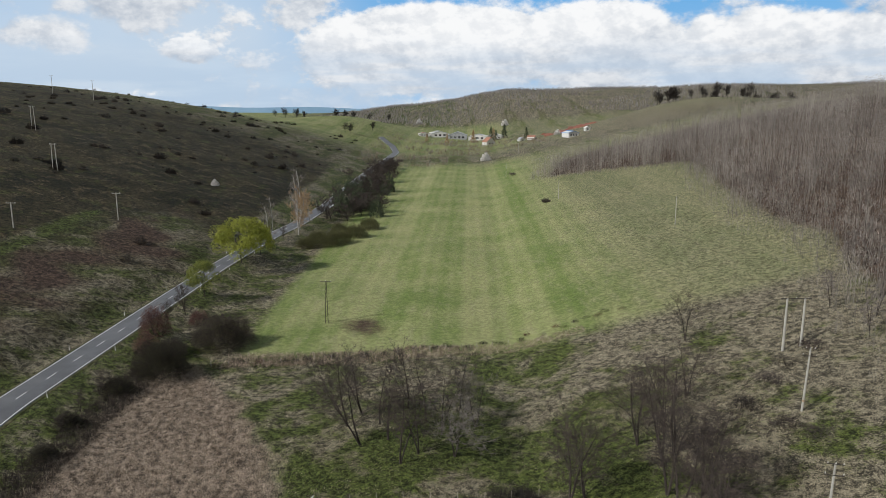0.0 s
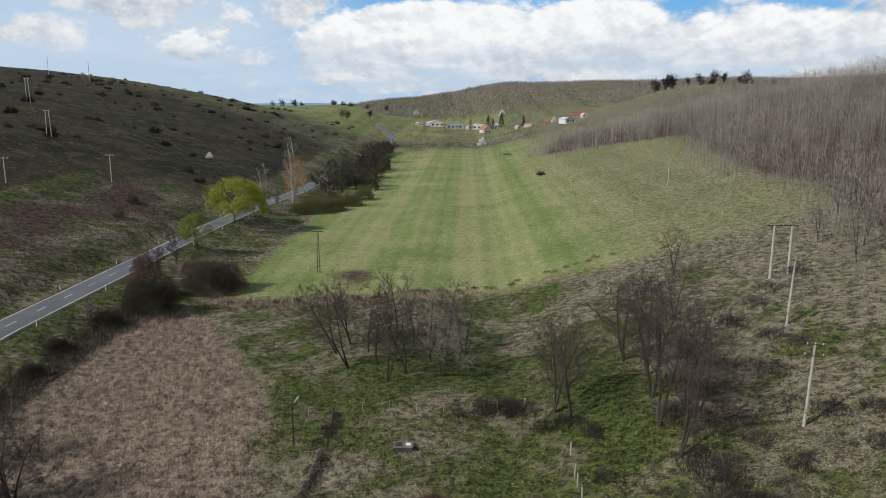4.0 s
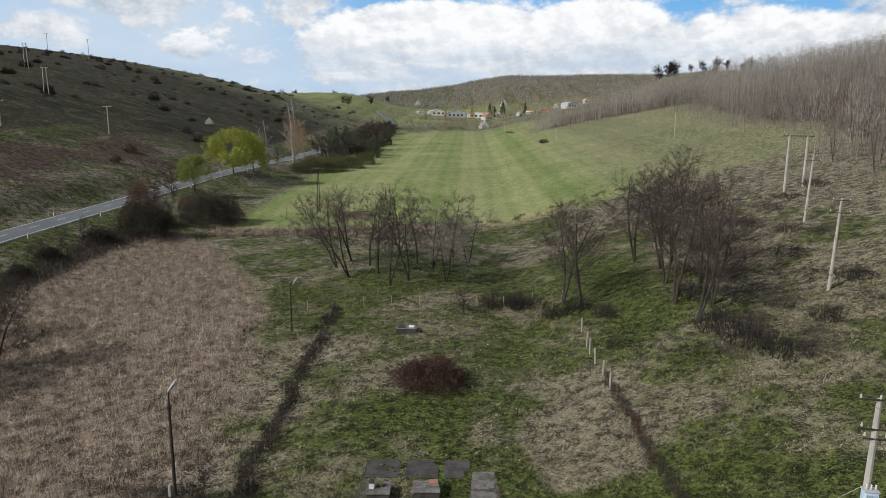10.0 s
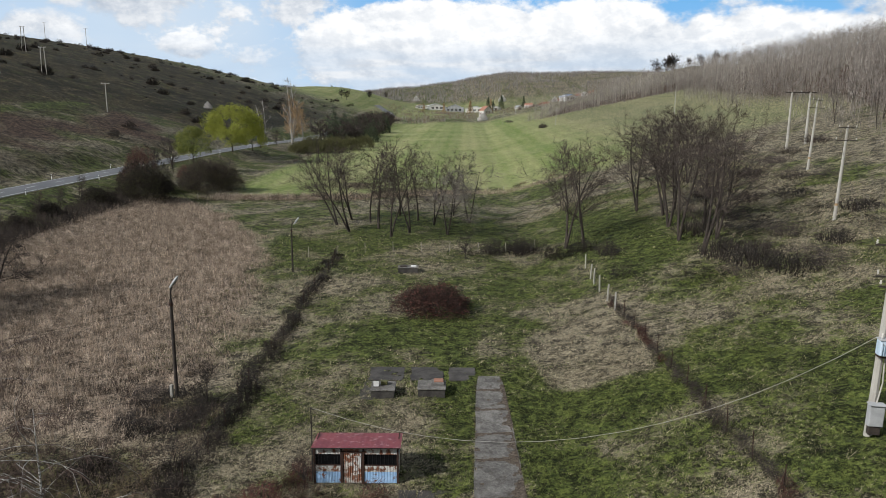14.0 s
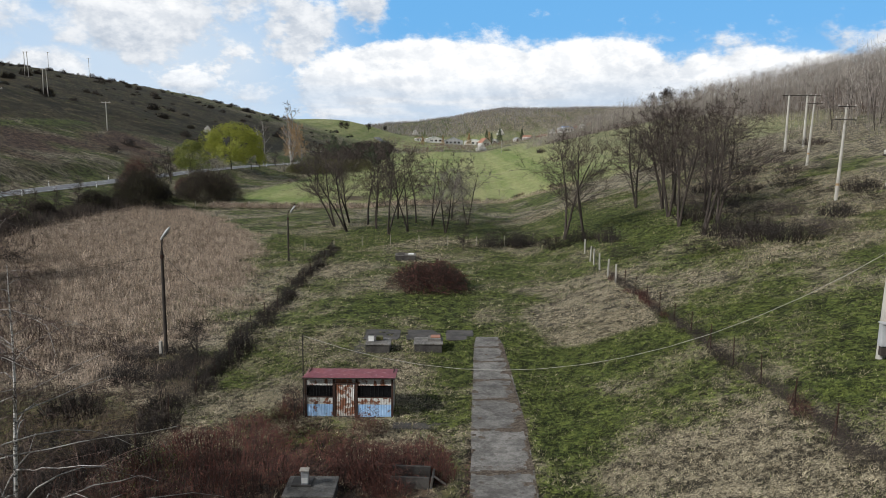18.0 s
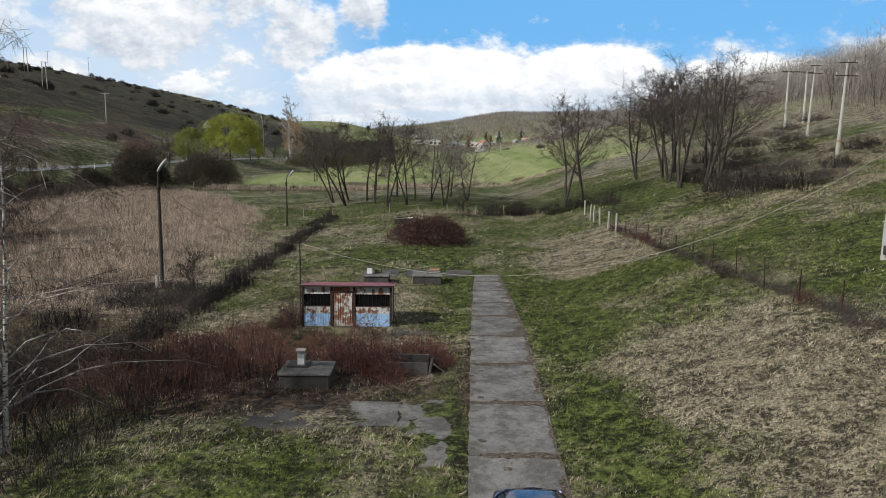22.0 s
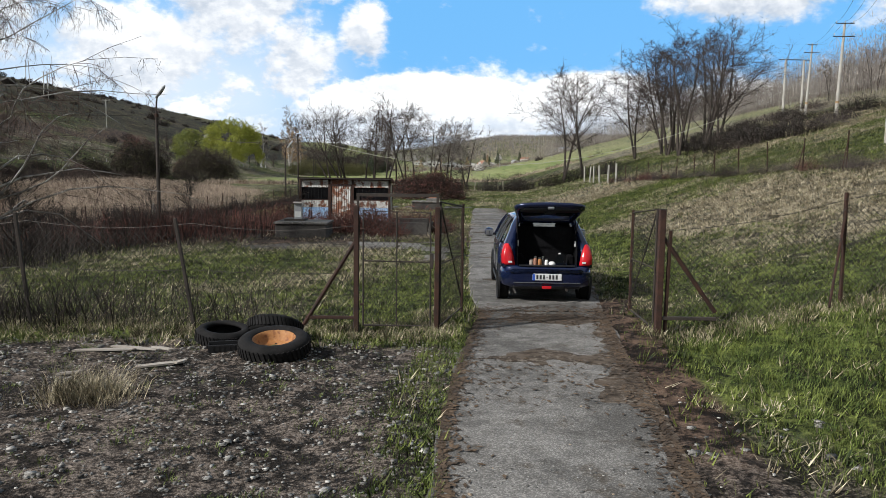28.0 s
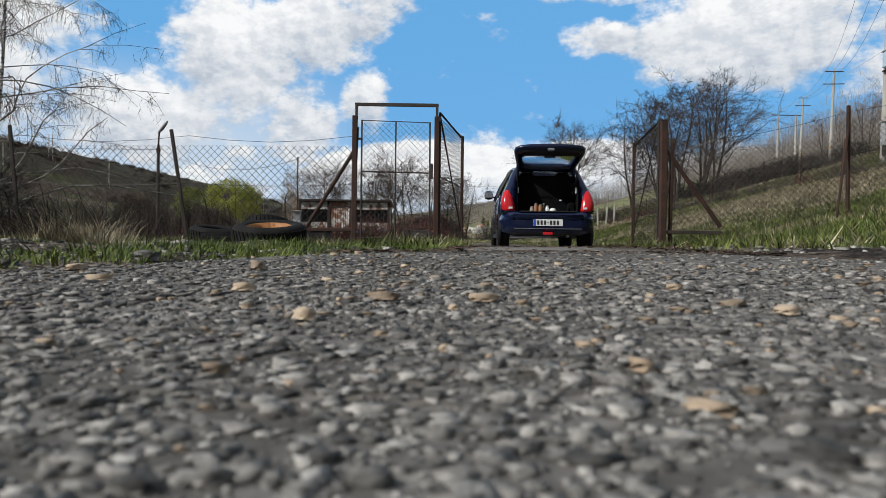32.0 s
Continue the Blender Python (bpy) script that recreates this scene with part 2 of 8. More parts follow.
def ground_material():
    n = Nodes("meadow_ground")
    z = n.attr("zone")          # fresh, reed, bare
    y = n.attr("tone")          # hillside darkened for cloud shade, mown field, gravel
    big, mid, fine, tiny = n.noise(0.045, 5, 0.6), n.noise(0.35, 6, 0.7), n.noise(2.6, 6, 0.75), n.noise(12.0, 5, 0.8)
    br = n.math("ADD", n.math("MULTIPLY", mid, 0.40), n.math("ADD", n.math("MULTIPLY", fine, 0.35), n.math("MULTIPLY", tiny, 0.25)))
    fresh = n.mix(n.ramp(n.math("ADD", n.math("MULTIPLY", fine, 0.5), n.math("MULTIPLY", tiny, 0.5)), 0.42, 0.60), (0.020, 0.029, 0.008), (0.106, 0.124, 0.032))
    straw = n.mix(n.ramp(tiny, 0.40, 0.62), (0.048, 0.040, 0.026), (0.290, 0.255, 0.180))
    f = n.ramp(n.math("ADD", z[0], n.math("MULTIPLY", n.math("SUBTRACT", br, 0.5), 3.4)), 0.36, 0.74)
    col = n.mix(f, straw, fresh)
    reed = n.mix(n.ramp(n.math("ADD", n.math("MULTIPLY", fine, 0.5), n.math("MULTIPLY", tiny, 0.5)), 0.36, 0.64), (0.105, 0.080, 0.060), (0.330, 0.270, 0.210))
    col = n.mix(z[1], col, reed)
    # hillside grass in very dark tones, the cloud's shade painted into them
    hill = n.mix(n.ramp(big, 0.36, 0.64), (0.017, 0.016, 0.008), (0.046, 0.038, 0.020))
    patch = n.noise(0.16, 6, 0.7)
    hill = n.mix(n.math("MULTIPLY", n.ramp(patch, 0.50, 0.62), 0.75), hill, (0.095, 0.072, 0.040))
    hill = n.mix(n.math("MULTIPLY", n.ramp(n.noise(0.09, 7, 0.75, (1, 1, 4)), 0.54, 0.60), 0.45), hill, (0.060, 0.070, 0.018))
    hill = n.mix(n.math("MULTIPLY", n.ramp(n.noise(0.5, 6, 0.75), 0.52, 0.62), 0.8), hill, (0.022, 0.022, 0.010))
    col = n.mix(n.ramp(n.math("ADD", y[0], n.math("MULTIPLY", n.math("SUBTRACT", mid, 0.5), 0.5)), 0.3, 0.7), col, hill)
    # mown strips along the valley
    sx = n.t.nodes.new("ShaderNodeSeparateXYZ")
    n.t.links.new(n.co, sx.inputs[0])
    ph = n.math("ADD", n.math("SUBTRACT", sx.outputs[0], n.math("MULTIPLY", sx.outputs[1], 0.035)), n.math("MULTIPLY", big, 2.5))
    strip = n.math("ADD", n.math("MULTIPLY", n.math("SINE", n.math("MULTIPLY", ph, 0.42)), 0.3), n.math("MULTIPLY", n.math("SINE", n.math("MULTIPLY", ph, 0.173)), 0.35))
    strip = n.math("ADD", strip, n.math("MULTIPLY", n.math("SINE", n.math("MULTIPLY", ph, 1.31)), 0.22))
    ff = n.ramp(n.math("ADD", strip, n.math("MULTIPLY", n.math("SUBTRACT", big, 0.5), 4.0)), -1.7, 1.7)
    mown = n.mix(ff, (0.120, 0.170, 0.042), (0.300, 0.300, 0.140))
    mown = n.mix(n.math("MULTIPLY", n.ramp(n.noise(0.5, 6, 0.7, (1, 0.25, 1)), 0.48, 0.7), 0.4), mown, (0.31, 0.285, 0.175))
    col = n.mix(y[1], col, mown)
    bare = n.mix(n.ramp(fine, 0.35, 0.65), (0.024, 0.016, 0.012), (0.112, 0.074, 0.052))
    col = n.mix(n.ramp(n.math("ADD", z[2], n.math("MULTIPLY", n.math("SUBTRACT", br, 0.5), 0.9)), 0.35, 0.65), col, bare)
    grav = n.mix(n.ramp(n.noise(30.0, 5, 0.75), 0.42, 0.60), (0.026, 0.020, 0.016), (0.150, 0.124, 0.104))
    col = n.mix(n.ramp(n.math("ADD", y[2], n.math("MULTIPLY", n.math("SUBTRACT", br, 0.5), 0.9)), 0.35, 0.65), col, grav)
    speck = n.math("ADD", n.math("MULTIPLY", n.noise(0.9, 8, 0.8), 0.5), n.math("MULTIPLY", n.noise(5.0, 6, 0.8), 0.5))
    v = n.t.nodes.new("ShaderNodeVectorMath")
    v.operation = "SCALE"
    sp = n.ramp(speck, 0.46, 0.545, 0.20, 1.6)
    sp = n.math("ADD", n.math("MULTIPLY", sp, n.math("SUBTRACT", 1.0, n.math("MULTIPLY", y[1], 0.7))), n.math("MULTIPLY", y[1], 0.62))
    n.put(col, v.inputs[0]), n.put(sp, v.inputs["Scale"])
    col = v.outputs[0]
    n.bump(n.math("ADD", n.math("MULTIPLY", fine, 0.7), n.math("MULTIPLY", tiny, 0.3)), 0.8, 0.14)
    return n.done(col, 0.95, 0.0, 0.15)


M_GROUND = ground_material()
M_ASPHALT = stained("worn_asphalt", (0.087, 0.088, 0.092), (0.124, 0.125, 0.130), 0.15, 0.6, fine=25, spec=0.2)
M_VERGE = stained("rough_verge_turf", (0.030, 0.034, 0.012), (0.120, 0.105, 0.060), 0.4, 0.95, fine=2.5, bump=0.5, depth=0.1, c=(0.05, 0.06, 0.016), cover=0.55, spec=0.1)
M_LINE = stained("road_paint", (0.62, 0.62, 0.60), (0.78, 0.78, 0.76), 1.2, 0.6, fine=20)


def concrete_material():
    """Worn concrete: grit of mixed pebbles, damp stains and earth trodden in."""
    n = Nodes("old_concrete")
    big, mid, fine = n.noise(0.9, 6, 0.65), n.noise(5.0, 6, 0.7), n.noise(60.0, 5, 0.7)
    col = n.mix(n.ramp(n.math("ADD", n.math("MULTIPLY", big, 0.6), n.math("MULTIPLY", mid, 0.4)), 0.40, 0.60), (0.092, 0.087, 0.080), (0.196, 0.187, 0.174))
    col = n.mix(n.math("MULTIPLY", n.ramp(n.noise(1.6, 7, 0.7), 0.56, 0.66), 0.8), col, (0.075, 0.062, 0.048))
    cell = n.t.nodes.new("ShaderNodeTexVoronoi")
    n.t.links.new(n.co, cell.inputs["Vector"])
    cell.inputs["Scale"].default_value = 95.0
    tone = n.t.nodes.new("ShaderNodeSeparateColor")
    n.t.links.new(cell.outputs["Color"], tone.inputs[0])
    grit = n.math("ADD", n.ramp(tone.outputs[0], 0.45, 1.0, 0.75, 1.5), n.math("MULTIPLY", n.math("SUBTRACT", fine, 0.5), 1.2))
    grit = n.math("MULTIPLY", grit, n.math("ADD", n.math("MULTIPLY", n.rand(), 0.28), 0.86))
    v = n.t.nodes.new("ShaderNodeVectorMath")
    v.operation = "SCALE"
    n.put(col, v.inputs[0]), n.put(grit, v.inputs["Scale"])
    n.bump(n.math("ADD", fine, n.math("MULTIPLY", tone.outputs[0], 0.6)), 0.5, 0.006)
    return n.done(v.outputs[0], 0.9, 0.0, 0.2)


M_CONC = concrete_material()
# the blue is distance haze, put into the base colour
M_FARHILL = stained("haze_blue_hills", (0.238, 0.393, 0.595), (0.309, 0.476, 0.678), 0.002, 0.95, fine=0.01, bump=0)
M_SOIL = stained("dark_crumbly_soil", (0.040, 0.031, 0.024), (0.115, 0.092, 0.072), 7.0, 0.95, fine=70, bump=0.8, depth=0.01, c=(0.17, 0.145, 0.12), cover=0.58, spec=0.1)
M_CONCDARK = stained("mossy_shaded_concrete", (0.029, 0.026, 0.024), (0.072, 0.066, 0.060), 1.2, 0.92, fine=22, bump=0.4, c=(0.043, 0.038, 0.030), cover=0.62, vary=0.1)
M_POLE = stained("cast_concrete_pole", (0.320, 0.304, 0.272), (0.432, 0.416, 0.376), 0.8, 0.85, fine=30, c=(0.224, 0.208, 0.176), cover=0.66)
M_RUST = stained("rusty_steel", (0.022, 0.009, 0.006), (0.051, 0.021, 0.012), 4.0, 0.85, fine=60, bump=0.3, depth=0.003, c=(0.023, 0.014, 0.011), cover=0.6, vary=0.15)
M_DARKSTEEL = stained("weathered_dark_steel", (0.021, 0.017, 0.014), (0.046, 0.035, 0.028), 3.0, 0.8, 0.0, fine=40)
M_WIRE = stained("galvanised_wire", (0.032, 0.028, 0.024), (0.065, 0.058, 0.050), 6.0, 0.6, 0.5, bump=0)
M_CABLE = stained("pale_cable", (0.360, 0.344, 0.304), (0.440, 0.424, 0.384), 6.0, 0.7, bump=0)
M_BARK = stained("grey_brown_bark", (0.024, 0.019, 0.015), (0.064, 0.050, 0.041), 2.0, 0.95, fine=14, bump=0.6, depth=0.02, stretch=(1, 1, 0.25))
M_TWIG = stained("bare_twigs", (0.032, 0.024, 0.021), (0.081, 0.062, 0.050), 0.6, 0.95, bump=0, vary=0.3, island=True)
M_TWIGBIRCH = stained("birch_twigs", (0.060, 0.040, 0.034), (0.150, 0.102, 0.086), 0.6, 0.9, bump=0, vary=0.25, island=True)
M_TWIGGREY = stained("grey_twigs", (0.146, 0.127, 0.114), (0.207, 0.179, 0.162), 0.6, 0.95, bump=0, vary=0.2, island=True)
M_TWIGRED = stained("red_brown_twigs", (0.026, 0.010, 0.008), (0.130, 0.048, 0.034), 2.2, 0.9, fine=8, bump=0, vary=0.5, island=True)
M_TWIGDARK = stained("dark_thicket", (0.012, 0.010, 0.008), (0.032, 0.023, 0.018), 0.8, 0.95, bump=0, vary=0.3, island=True)
M_FOREST = stained("far_bare_forest", (0.185, 0.164, 0.148), (0.400, 0.363, 0.318), 0.035, 0.95, fine=0.22, bump=0, vary=0.3, island=True)
M_SCRUB = stained("reddish_scrub", (0.132, 0.081, 0.065), (0.254, 0.167, 0.136), 0.05, 0.95, fine=0.5, bump=0, vary=0.4, island=True)
# woods far off: paler than near twigs, haze mixed into the base colour
M_FARWOOD = stained("hazed_bare_woods", (0.247, 0.225, 0.214), (0.390, 0.360, 0.341), 0.01, 0.95, fine=0.1, bump=0, vary=0.2, island=True)
M_BIRCHBARK = stained("white_birch_bark", (0.50, 0.48, 0.45), (0.70, 0.68, 0.64), 3.0, 0.8, fine=12, c=(0.05, 0.045, 0.04), cover=0.54, stretch=(1, 1, 3))
M_BIRCHLIMB = stained("pale_birch_limbs", (0.10, 0.092, 0.085), (0.44, 0.42, 0.39), 2.0, 0.8, fine=9)
M_GOLD = stained("golden_budding_twigs", (0.24, 0.155, 0.080), (0.40, 0.275, 0.155), 0.8, 0.9, bump=0, vary=0.25, island=True)
M_WILLOW = stained("fresh_willow_leaves", (0.177, 0.202, 0.016), (0.308, 0.323, 0.037), 0.5, 0.7, bump=0, vary=0.3, island=True)
M_WILLOW2 = stained("olive_willow_leaves", (0.105, 0.125, 0.018), (0.205, 0.225, 0.036), 0.5, 0.7, bump=0, vary=0.3, island=True)
M_OLIVE = stained("olive_budding_shrub", (0.061, 0.061, 0.019), (0.109, 0.105, 0.035), 0.5, 0.8, bump=0, vary=0.3, island=True)
M_LEAFDARK = stained("dark_evergreen_leaves", (0.022, 0.034, 0.014), (0.05, 0.068, 0.025), 0.5, 0.7, bump=0, vary=0.3, island=True)
M_BLOSSOM = stained("white_blossom", (0.538, 0.519, 0.489), (0.733, 0.713, 0.684), 0.5, 0.8, bump=0, vary=0.15, island=True)
M_STRAW = stained("dry_grass_blades", (0.099, 0.081, 0.050), (0.450, 0.396, 0.279), 2.6, 0.85, fine=9, bump=0, vary=0.78, island=True, spec=0.2)
M_FRESH = stained("fresh_grass_blades", (0.020, 0.034, 0.007), (0.140, 0.165, 0.040), 2.6, 0.7, fine=9, bump=0, vary=0.78, island=True, spec=0.25)
M_LUSH = stained("lush_grass_blades", (0.035, 0.060, 0.010), (0.163, 0.207, 0.053), 4.0, 0.7, fine=20, bump=0, vary=0.4, island=True, spec=0.25)
M_DEADWEED = stained("dead_brown_weeds", (0.053, 0.036, 0.027), (0.180, 0.131, 0.094), 1.4, 0.9, fine=6, bump=0, vary=0.4, island=True)
M_LITTER = stained("brown_leaf_litter", (0.040, 0.026, 0.016), (0.104, 0.068, 0.040), 1.0, 0.9, bump=0, vary=0.4, island=True)
M_REED = stained("dry_reed_stems", (0.180, 0.138, 0.104), (0.470, 0.385, 0.305), 0.9, 0.9, fine=5, bump=0, vary=0.78, island=True, spec=0.2)
M_BLUE = stained("flaking_blue_paint", (0.250, 0.431, 0.682), (0.361, 0.542, 0.782), 2.0, 0.7, fine=10, c=(0.156, 0.063, 0.033), cover=0.60, bump=0.2, depth=0.004)
M_WHITEPAINT = stained("flaking_white_paint", (0.490, 0.490, 0.460), (0.612, 0.612, 0.592), 2.0, 0.7, fine=10, c=(0.154, 0.061, 0.032), cover=0.52, bump=0.2, depth=0.004)
M_RUSTPAINT = stained("rusted_white_door_paint", (0.421, 0.411, 0.381), (0.522, 0.501, 0.461), 1.5, 0.75, fine=9, c=(0.171, 0.066, 0.034), cover=0.47, bump=0.2, depth=0.004)
M_REDROOF = stained("faded_red_sheet_roof", (0.155, 0.026, 0.032), (0.22, 0.045, 0.05), 1.5, 0.55, fine=9, c=(0.36, 0.21, 0.20), cover=0.61, bump=0.15)
# near black for interiors: the shade inside is put into the colour
M_BLACK = stained("shaded_interior_black", (0.003, 0.003, 0.0035), (0.008, 0.008, 0.009), 3.0, 0.95, bump=0.1, spec=0.1)
M_CARPAINT = stained("dark_blue_car_paint", (0.006, 0.012, 0.045), (0.008, 0.016, 0.058), 2.0, 0.22, 0.25, fine=300, bump=0)
M_CARPAINT.node_tree.nodes["Principled BSDF"].inputs["Coat Weight"].default_value = 0.7
M_PLASTIC = stained("black_plastic", (0.008, 0.008, 0.009), (0.015, 0.015, 0.016), 5.0, 0.5, fine=120, bump=0.1)
M_RUBBER = stained("worn_black_rubber", (0.006, 0.006, 0.006), (0.015, 0.014, 0.014), 6.0, 0.85, fine=70, bump=0.3, depth=0.004, spec=0.2)
M_CHROME = stained("bright_metal", (0.55, 0.55, 0.56), (0.68, 0.68, 0.69), 6.0, 0.28, 1.0, bump=0)
M_REDLENS = stained("red_lamp_lens", (0.42, 0.010, 0.016), (0.52, 0.016, 0.022), 8.0, 0.18, fine=90, bump=0.1)
M_CLEARLENS = stained("clear_lamp_lens", (0.55, 0.55, 0.55), (0.68, 0.68, 0.68), 8.0, 0.2, fine=90, bump=0.1)
M_WHITE = stained("white_enamel", (0.66, 0.66, 0.64), (0.76, 0.76, 0.75), 4.0, 0.45, fine=40, bump=0.05)
M_EUBLUE = stained("blue_enamel", (0.02, 0.08, 0.42), (0.03, 0.10, 0.46), 4.0, 0.4, bump=0)
M_INK = stained("black_print", (0.012, 0.012, 0.012), (0.02, 0.02, 0.02), 4.0, 0.6, bump=0)
M_GREYBOX = stained("grey_painted_cabinet", (0.320, 0.328, 0.336), (0.400, 0.408, 0.416), 2.0, 0.55, fine=20, c=(0.240, 0.216, 0.192), cover=0.70)
M_PALEBLUE = stained("pale_blue_enamel", (0.40, 0.52, 0.62), (0.50, 0.60, 0.70), 2.0, 0.5, fine=20, c=(0.30, 0.27, 0.24), cover=0.70)
M_ORANGERIM = stained("rust_orange_rim", (0.286, 0.116, 0.031), (0.374, 0.177, 0.061), 4.0, 0.7, fine=30, c=(0.177, 0.061, 0.020), cover=0.58)
M_WOOD = stained("bleached_wood", (0.255, 0.221, 0.187), (0.391, 0.357, 0.315), 3.0, 0.85, fine=30, stretch=(1, 6, 6), vary=0.2)
M_PEBBLE = stained("river_pebbles", (0.090, 0.086, 0.079), (0.270, 0.259, 0.240), 60.0, 0.8, fine=400, bump=0.4, vary=0.8, island=True, depth=0.002)
M_PEBBLEPALE = stained("whitish_stones", (0.34, 0.32, 0.29), (0.55, 0.53, 0.49), 40.0, 0.8, fine=300, bump=0.3, vary=0.35, island=True, depth=0.002)
M_PEBBLEWARM = stained("warm_pebbles", (0.225, 0.165, 0.112), (0.375, 0.300, 0.217), 3.0, 0.7, fine=200, bump=0.15, vary=0.45, island=True, depth=0.002)
M_CERAMIC = stained("porcelain", (0.50, 0.48, 0.45), (0.62, 0.60, 0.56), 8.0, 0.35, bump=0)
M_HOUSEWALL = stained("white_plaster", (0.561, 0.552, 0.527), (0.646, 0.637, 0.612), 0.5, 0.9, fine=5)
M_TILE = stained("brown_red_tile_roof", (0.24, 0.115, 0.075), (0.34, 0.17, 0.115), 0.8, 0.85, fine=6)
M_GREYROOF = stained("grey_sheet_roof", (0.240, 0.247, 0.255), (0.360, 0.367, 0.375), 0.3, 0.6, fine=4)
M_BLUEROOF = stained("blue_sheet_roof", (0.05, 0.20, 0.52), (0.07, 0.25, 0.60), 0.3, 0.5, fine=4)
M_REDEARTH = stained("red_brown_earth", (0.17, 0.065, 0.042), (0.26, 0.11, 0.075), 0.15, 0.95, fine=1.5, bump=0.5, depth=0.3)


def glass_material(name, tint, rough=0.02):
    n = Nodes(name)
    n.b.inputs["Transmission Weight"].default_value = 1.0
    n.b.inputs["IOR"].default_value = 1.08
    return n.done(tint, rough)


M_GLASS = glass_material("tinted_car_glass", (0.62, 0.72, 0.74))
M_PETBLUE = glass_material("blue_clear_bottle", (0.72, 0.86, 0.92), 0.05)

# ---- mesh helpers ----
class Geo:
    """Vertices and faces gathered for one mesh."""

    def __init__(self):
        self.v, self.f = [], []

    def add(self, verts, faces, m=None):
        k = len(self.v)
        self.v.extend([tuple(m @ Vector(p)) for p in verts] if m is not None else [tuple(p) for p in verts])
        self.f.extend([tuple(k + i for i in q) for q in faces])
        return self

    def box(self, c, s, m=None, b=0.0):
        """A box of size s at c; b: width of the cut edges."""
        x, y, z = (v / 2 for v in s)
        if not b:
            vs = [(c[0] + i * x, c[1] + j * y, c[2] + k * z) for k in (-1, 1) for j in (-1, 1) for i in (-1, 1)]
            return self.add(vs, [(0, 2, 3, 1), (4, 5, 7, 6), (0, 1, 5, 4), (2, 6, 7, 3), (0, 4, 6, 2), (1, 3, 7, 5)], m)
        vs, fs = [], []
        for z0, inset in ((-z, b), (-z + b, 0), (z - b, 0), (z, b)):
            X, Y = x - inset, y - inset
            vs += [(c[0] + p, c[1] + q, c[2] + z0) for p, q in ((-X + b, -Y), (X - b, -Y), (X, -Y + b), (X, Y - b), (X - b, Y), (-X + b, Y), (-X, Y - b), (-X, -Y + b))]
        fs.append(tuple(range(7, -1, -1)))
        fs.append(tuple(range(24, 32)))
        for r in range(3):
            fs += [(r * 8 + i, r * 8 + (i + 1) % 8, r * 8 + 8 + (i + 1) % 8, r * 8 + 8 + i) for i in range(8)]
        return self.add(vs, fs, m)

    def tube(self, pts, radii, sides=6, caps=True):
        pts = [Vector(p) for p in pts]
        if isinstance(radii, (int, float)):
            radii = [radii] * len(pts)
        k, n = len(self.v), len(pts)
        u = None
        for i, p in enumerate(pts):
            d = (pts[min(i + 1, n - 1)] - pts[max(i - 1, 0)])
            d = d.normalized() if d.length > 1e-9 else Vector((0, 0, 1))
            if u is None:
                u = d.orthogonal().normalized()
            u = u - d * u.dot(d)
            u = u.normalized() if u.length > 1e-6 else d.orthogonal().normalized()
            w = d.cross(u)
            for s in range(sides):
                a = 2 * math.pi * s / sides
                self.v.append(tuple(p + (u * math.cos(a) + w * math.sin(a)) * radii[i]))
        for i in range(n - 1):
            for s in range(sides):
                a, b = k + i * sides + s, k + i * sides + (s + 1) % sides
                self.f.append((a, b, b + sides, a + sides))
        if caps and sides > 2:
            self.f.append(tuple(k + s for s in range(sides - 1, -1, -1)))
            self.f.append(tuple(k + (n - 1) * sides + s for s in range(sides)))
        return self

    def blade(self, a, b, w):
        """A flat tapering sliver from a to b."""
        a, b = Vector(a), Vector(b)
        d = (b - a).normalized()
        s = d.orthogonal().normalized() * w
        k = len(self.v)
        self.v += [tuple(a - s), tuple(a + s), tuple(b)]
        self.f.append((k, k + 1, k + 2))

    def lathe(self, prof, sides=24, m=None, close=False):
        """Profile (radius, z) turned about z."""
        vs, fs, n = [], [], len(prof)
        for i in range(sides):
            a = 2 * math.pi * i / sides
            vs += [(r * math.cos(a), r * math.sin(a), z) for r, z in prof]
        for i in range(sides):
            j = (i + 1) % sides
            for q in range(n if close else n - 1):
                r = (q + 1) % n
                fs.append((i * n + q, j * n + q, j * n + r, i * n + r))
        if not close:
            fs.append(tuple(i * n for i in range(sides - 1, -1, -1)))
            fs.append(tuple(i * n + n - 1 for i in range(sides)))
        return self.add(vs, fs, m)

    def loft(self, rings, closed=True, caps=False, m=None):
        n = len(rings[0])
        vs = [p for r in rings for p in r]
        fs = []
        for i in range(len(rings) - 1):
            for s in range(n if closed else n - 1):
                t = (s + 1) % n
                fs.append((i * n + s, i * n + t, (i + 1) * n + t, (i + 1) * n + s))
        if caps:
            fs.append(tuple(range(n - 1, -1, -1)))
            fs.append(tuple((len(rings) - 1) * n + s for s in range(n)))
        return self.add(vs, fs, m)

    def prism(self, outline, y0, y1, m=None):
        """An outline in x, z, pulled from y0 to y1."""
        return self.loft([[(x, y0, z) for x, z in outline], [(x, y1, z) for x, z in outline]], True, True, m)

    def mesh(self, name, mat, smooth=False, fix=True):
        me = bpy.data.meshes.new(name)
        me.from_pydata(self.v, [], self.f)
        if fix:
            bm = bmesh.new()
            bm.from_mesh(me)
            bmesh.ops.recalc_face_normals(bm, faces=bm.faces)
            bm.to_mesh(me)
            bm.free()
        if smooth:
            me.polygons.foreach_set("use_smooth", [True] * len(me.polygons))
        me.materials.append(mat)
        me.update()
        return me


def thing(name, label, category, m=None, group="", kind=""):
    ob = new(name)
    if m is not None:
        ob.matrix_world = m
    return tagged(ob, label, category, group, kind)


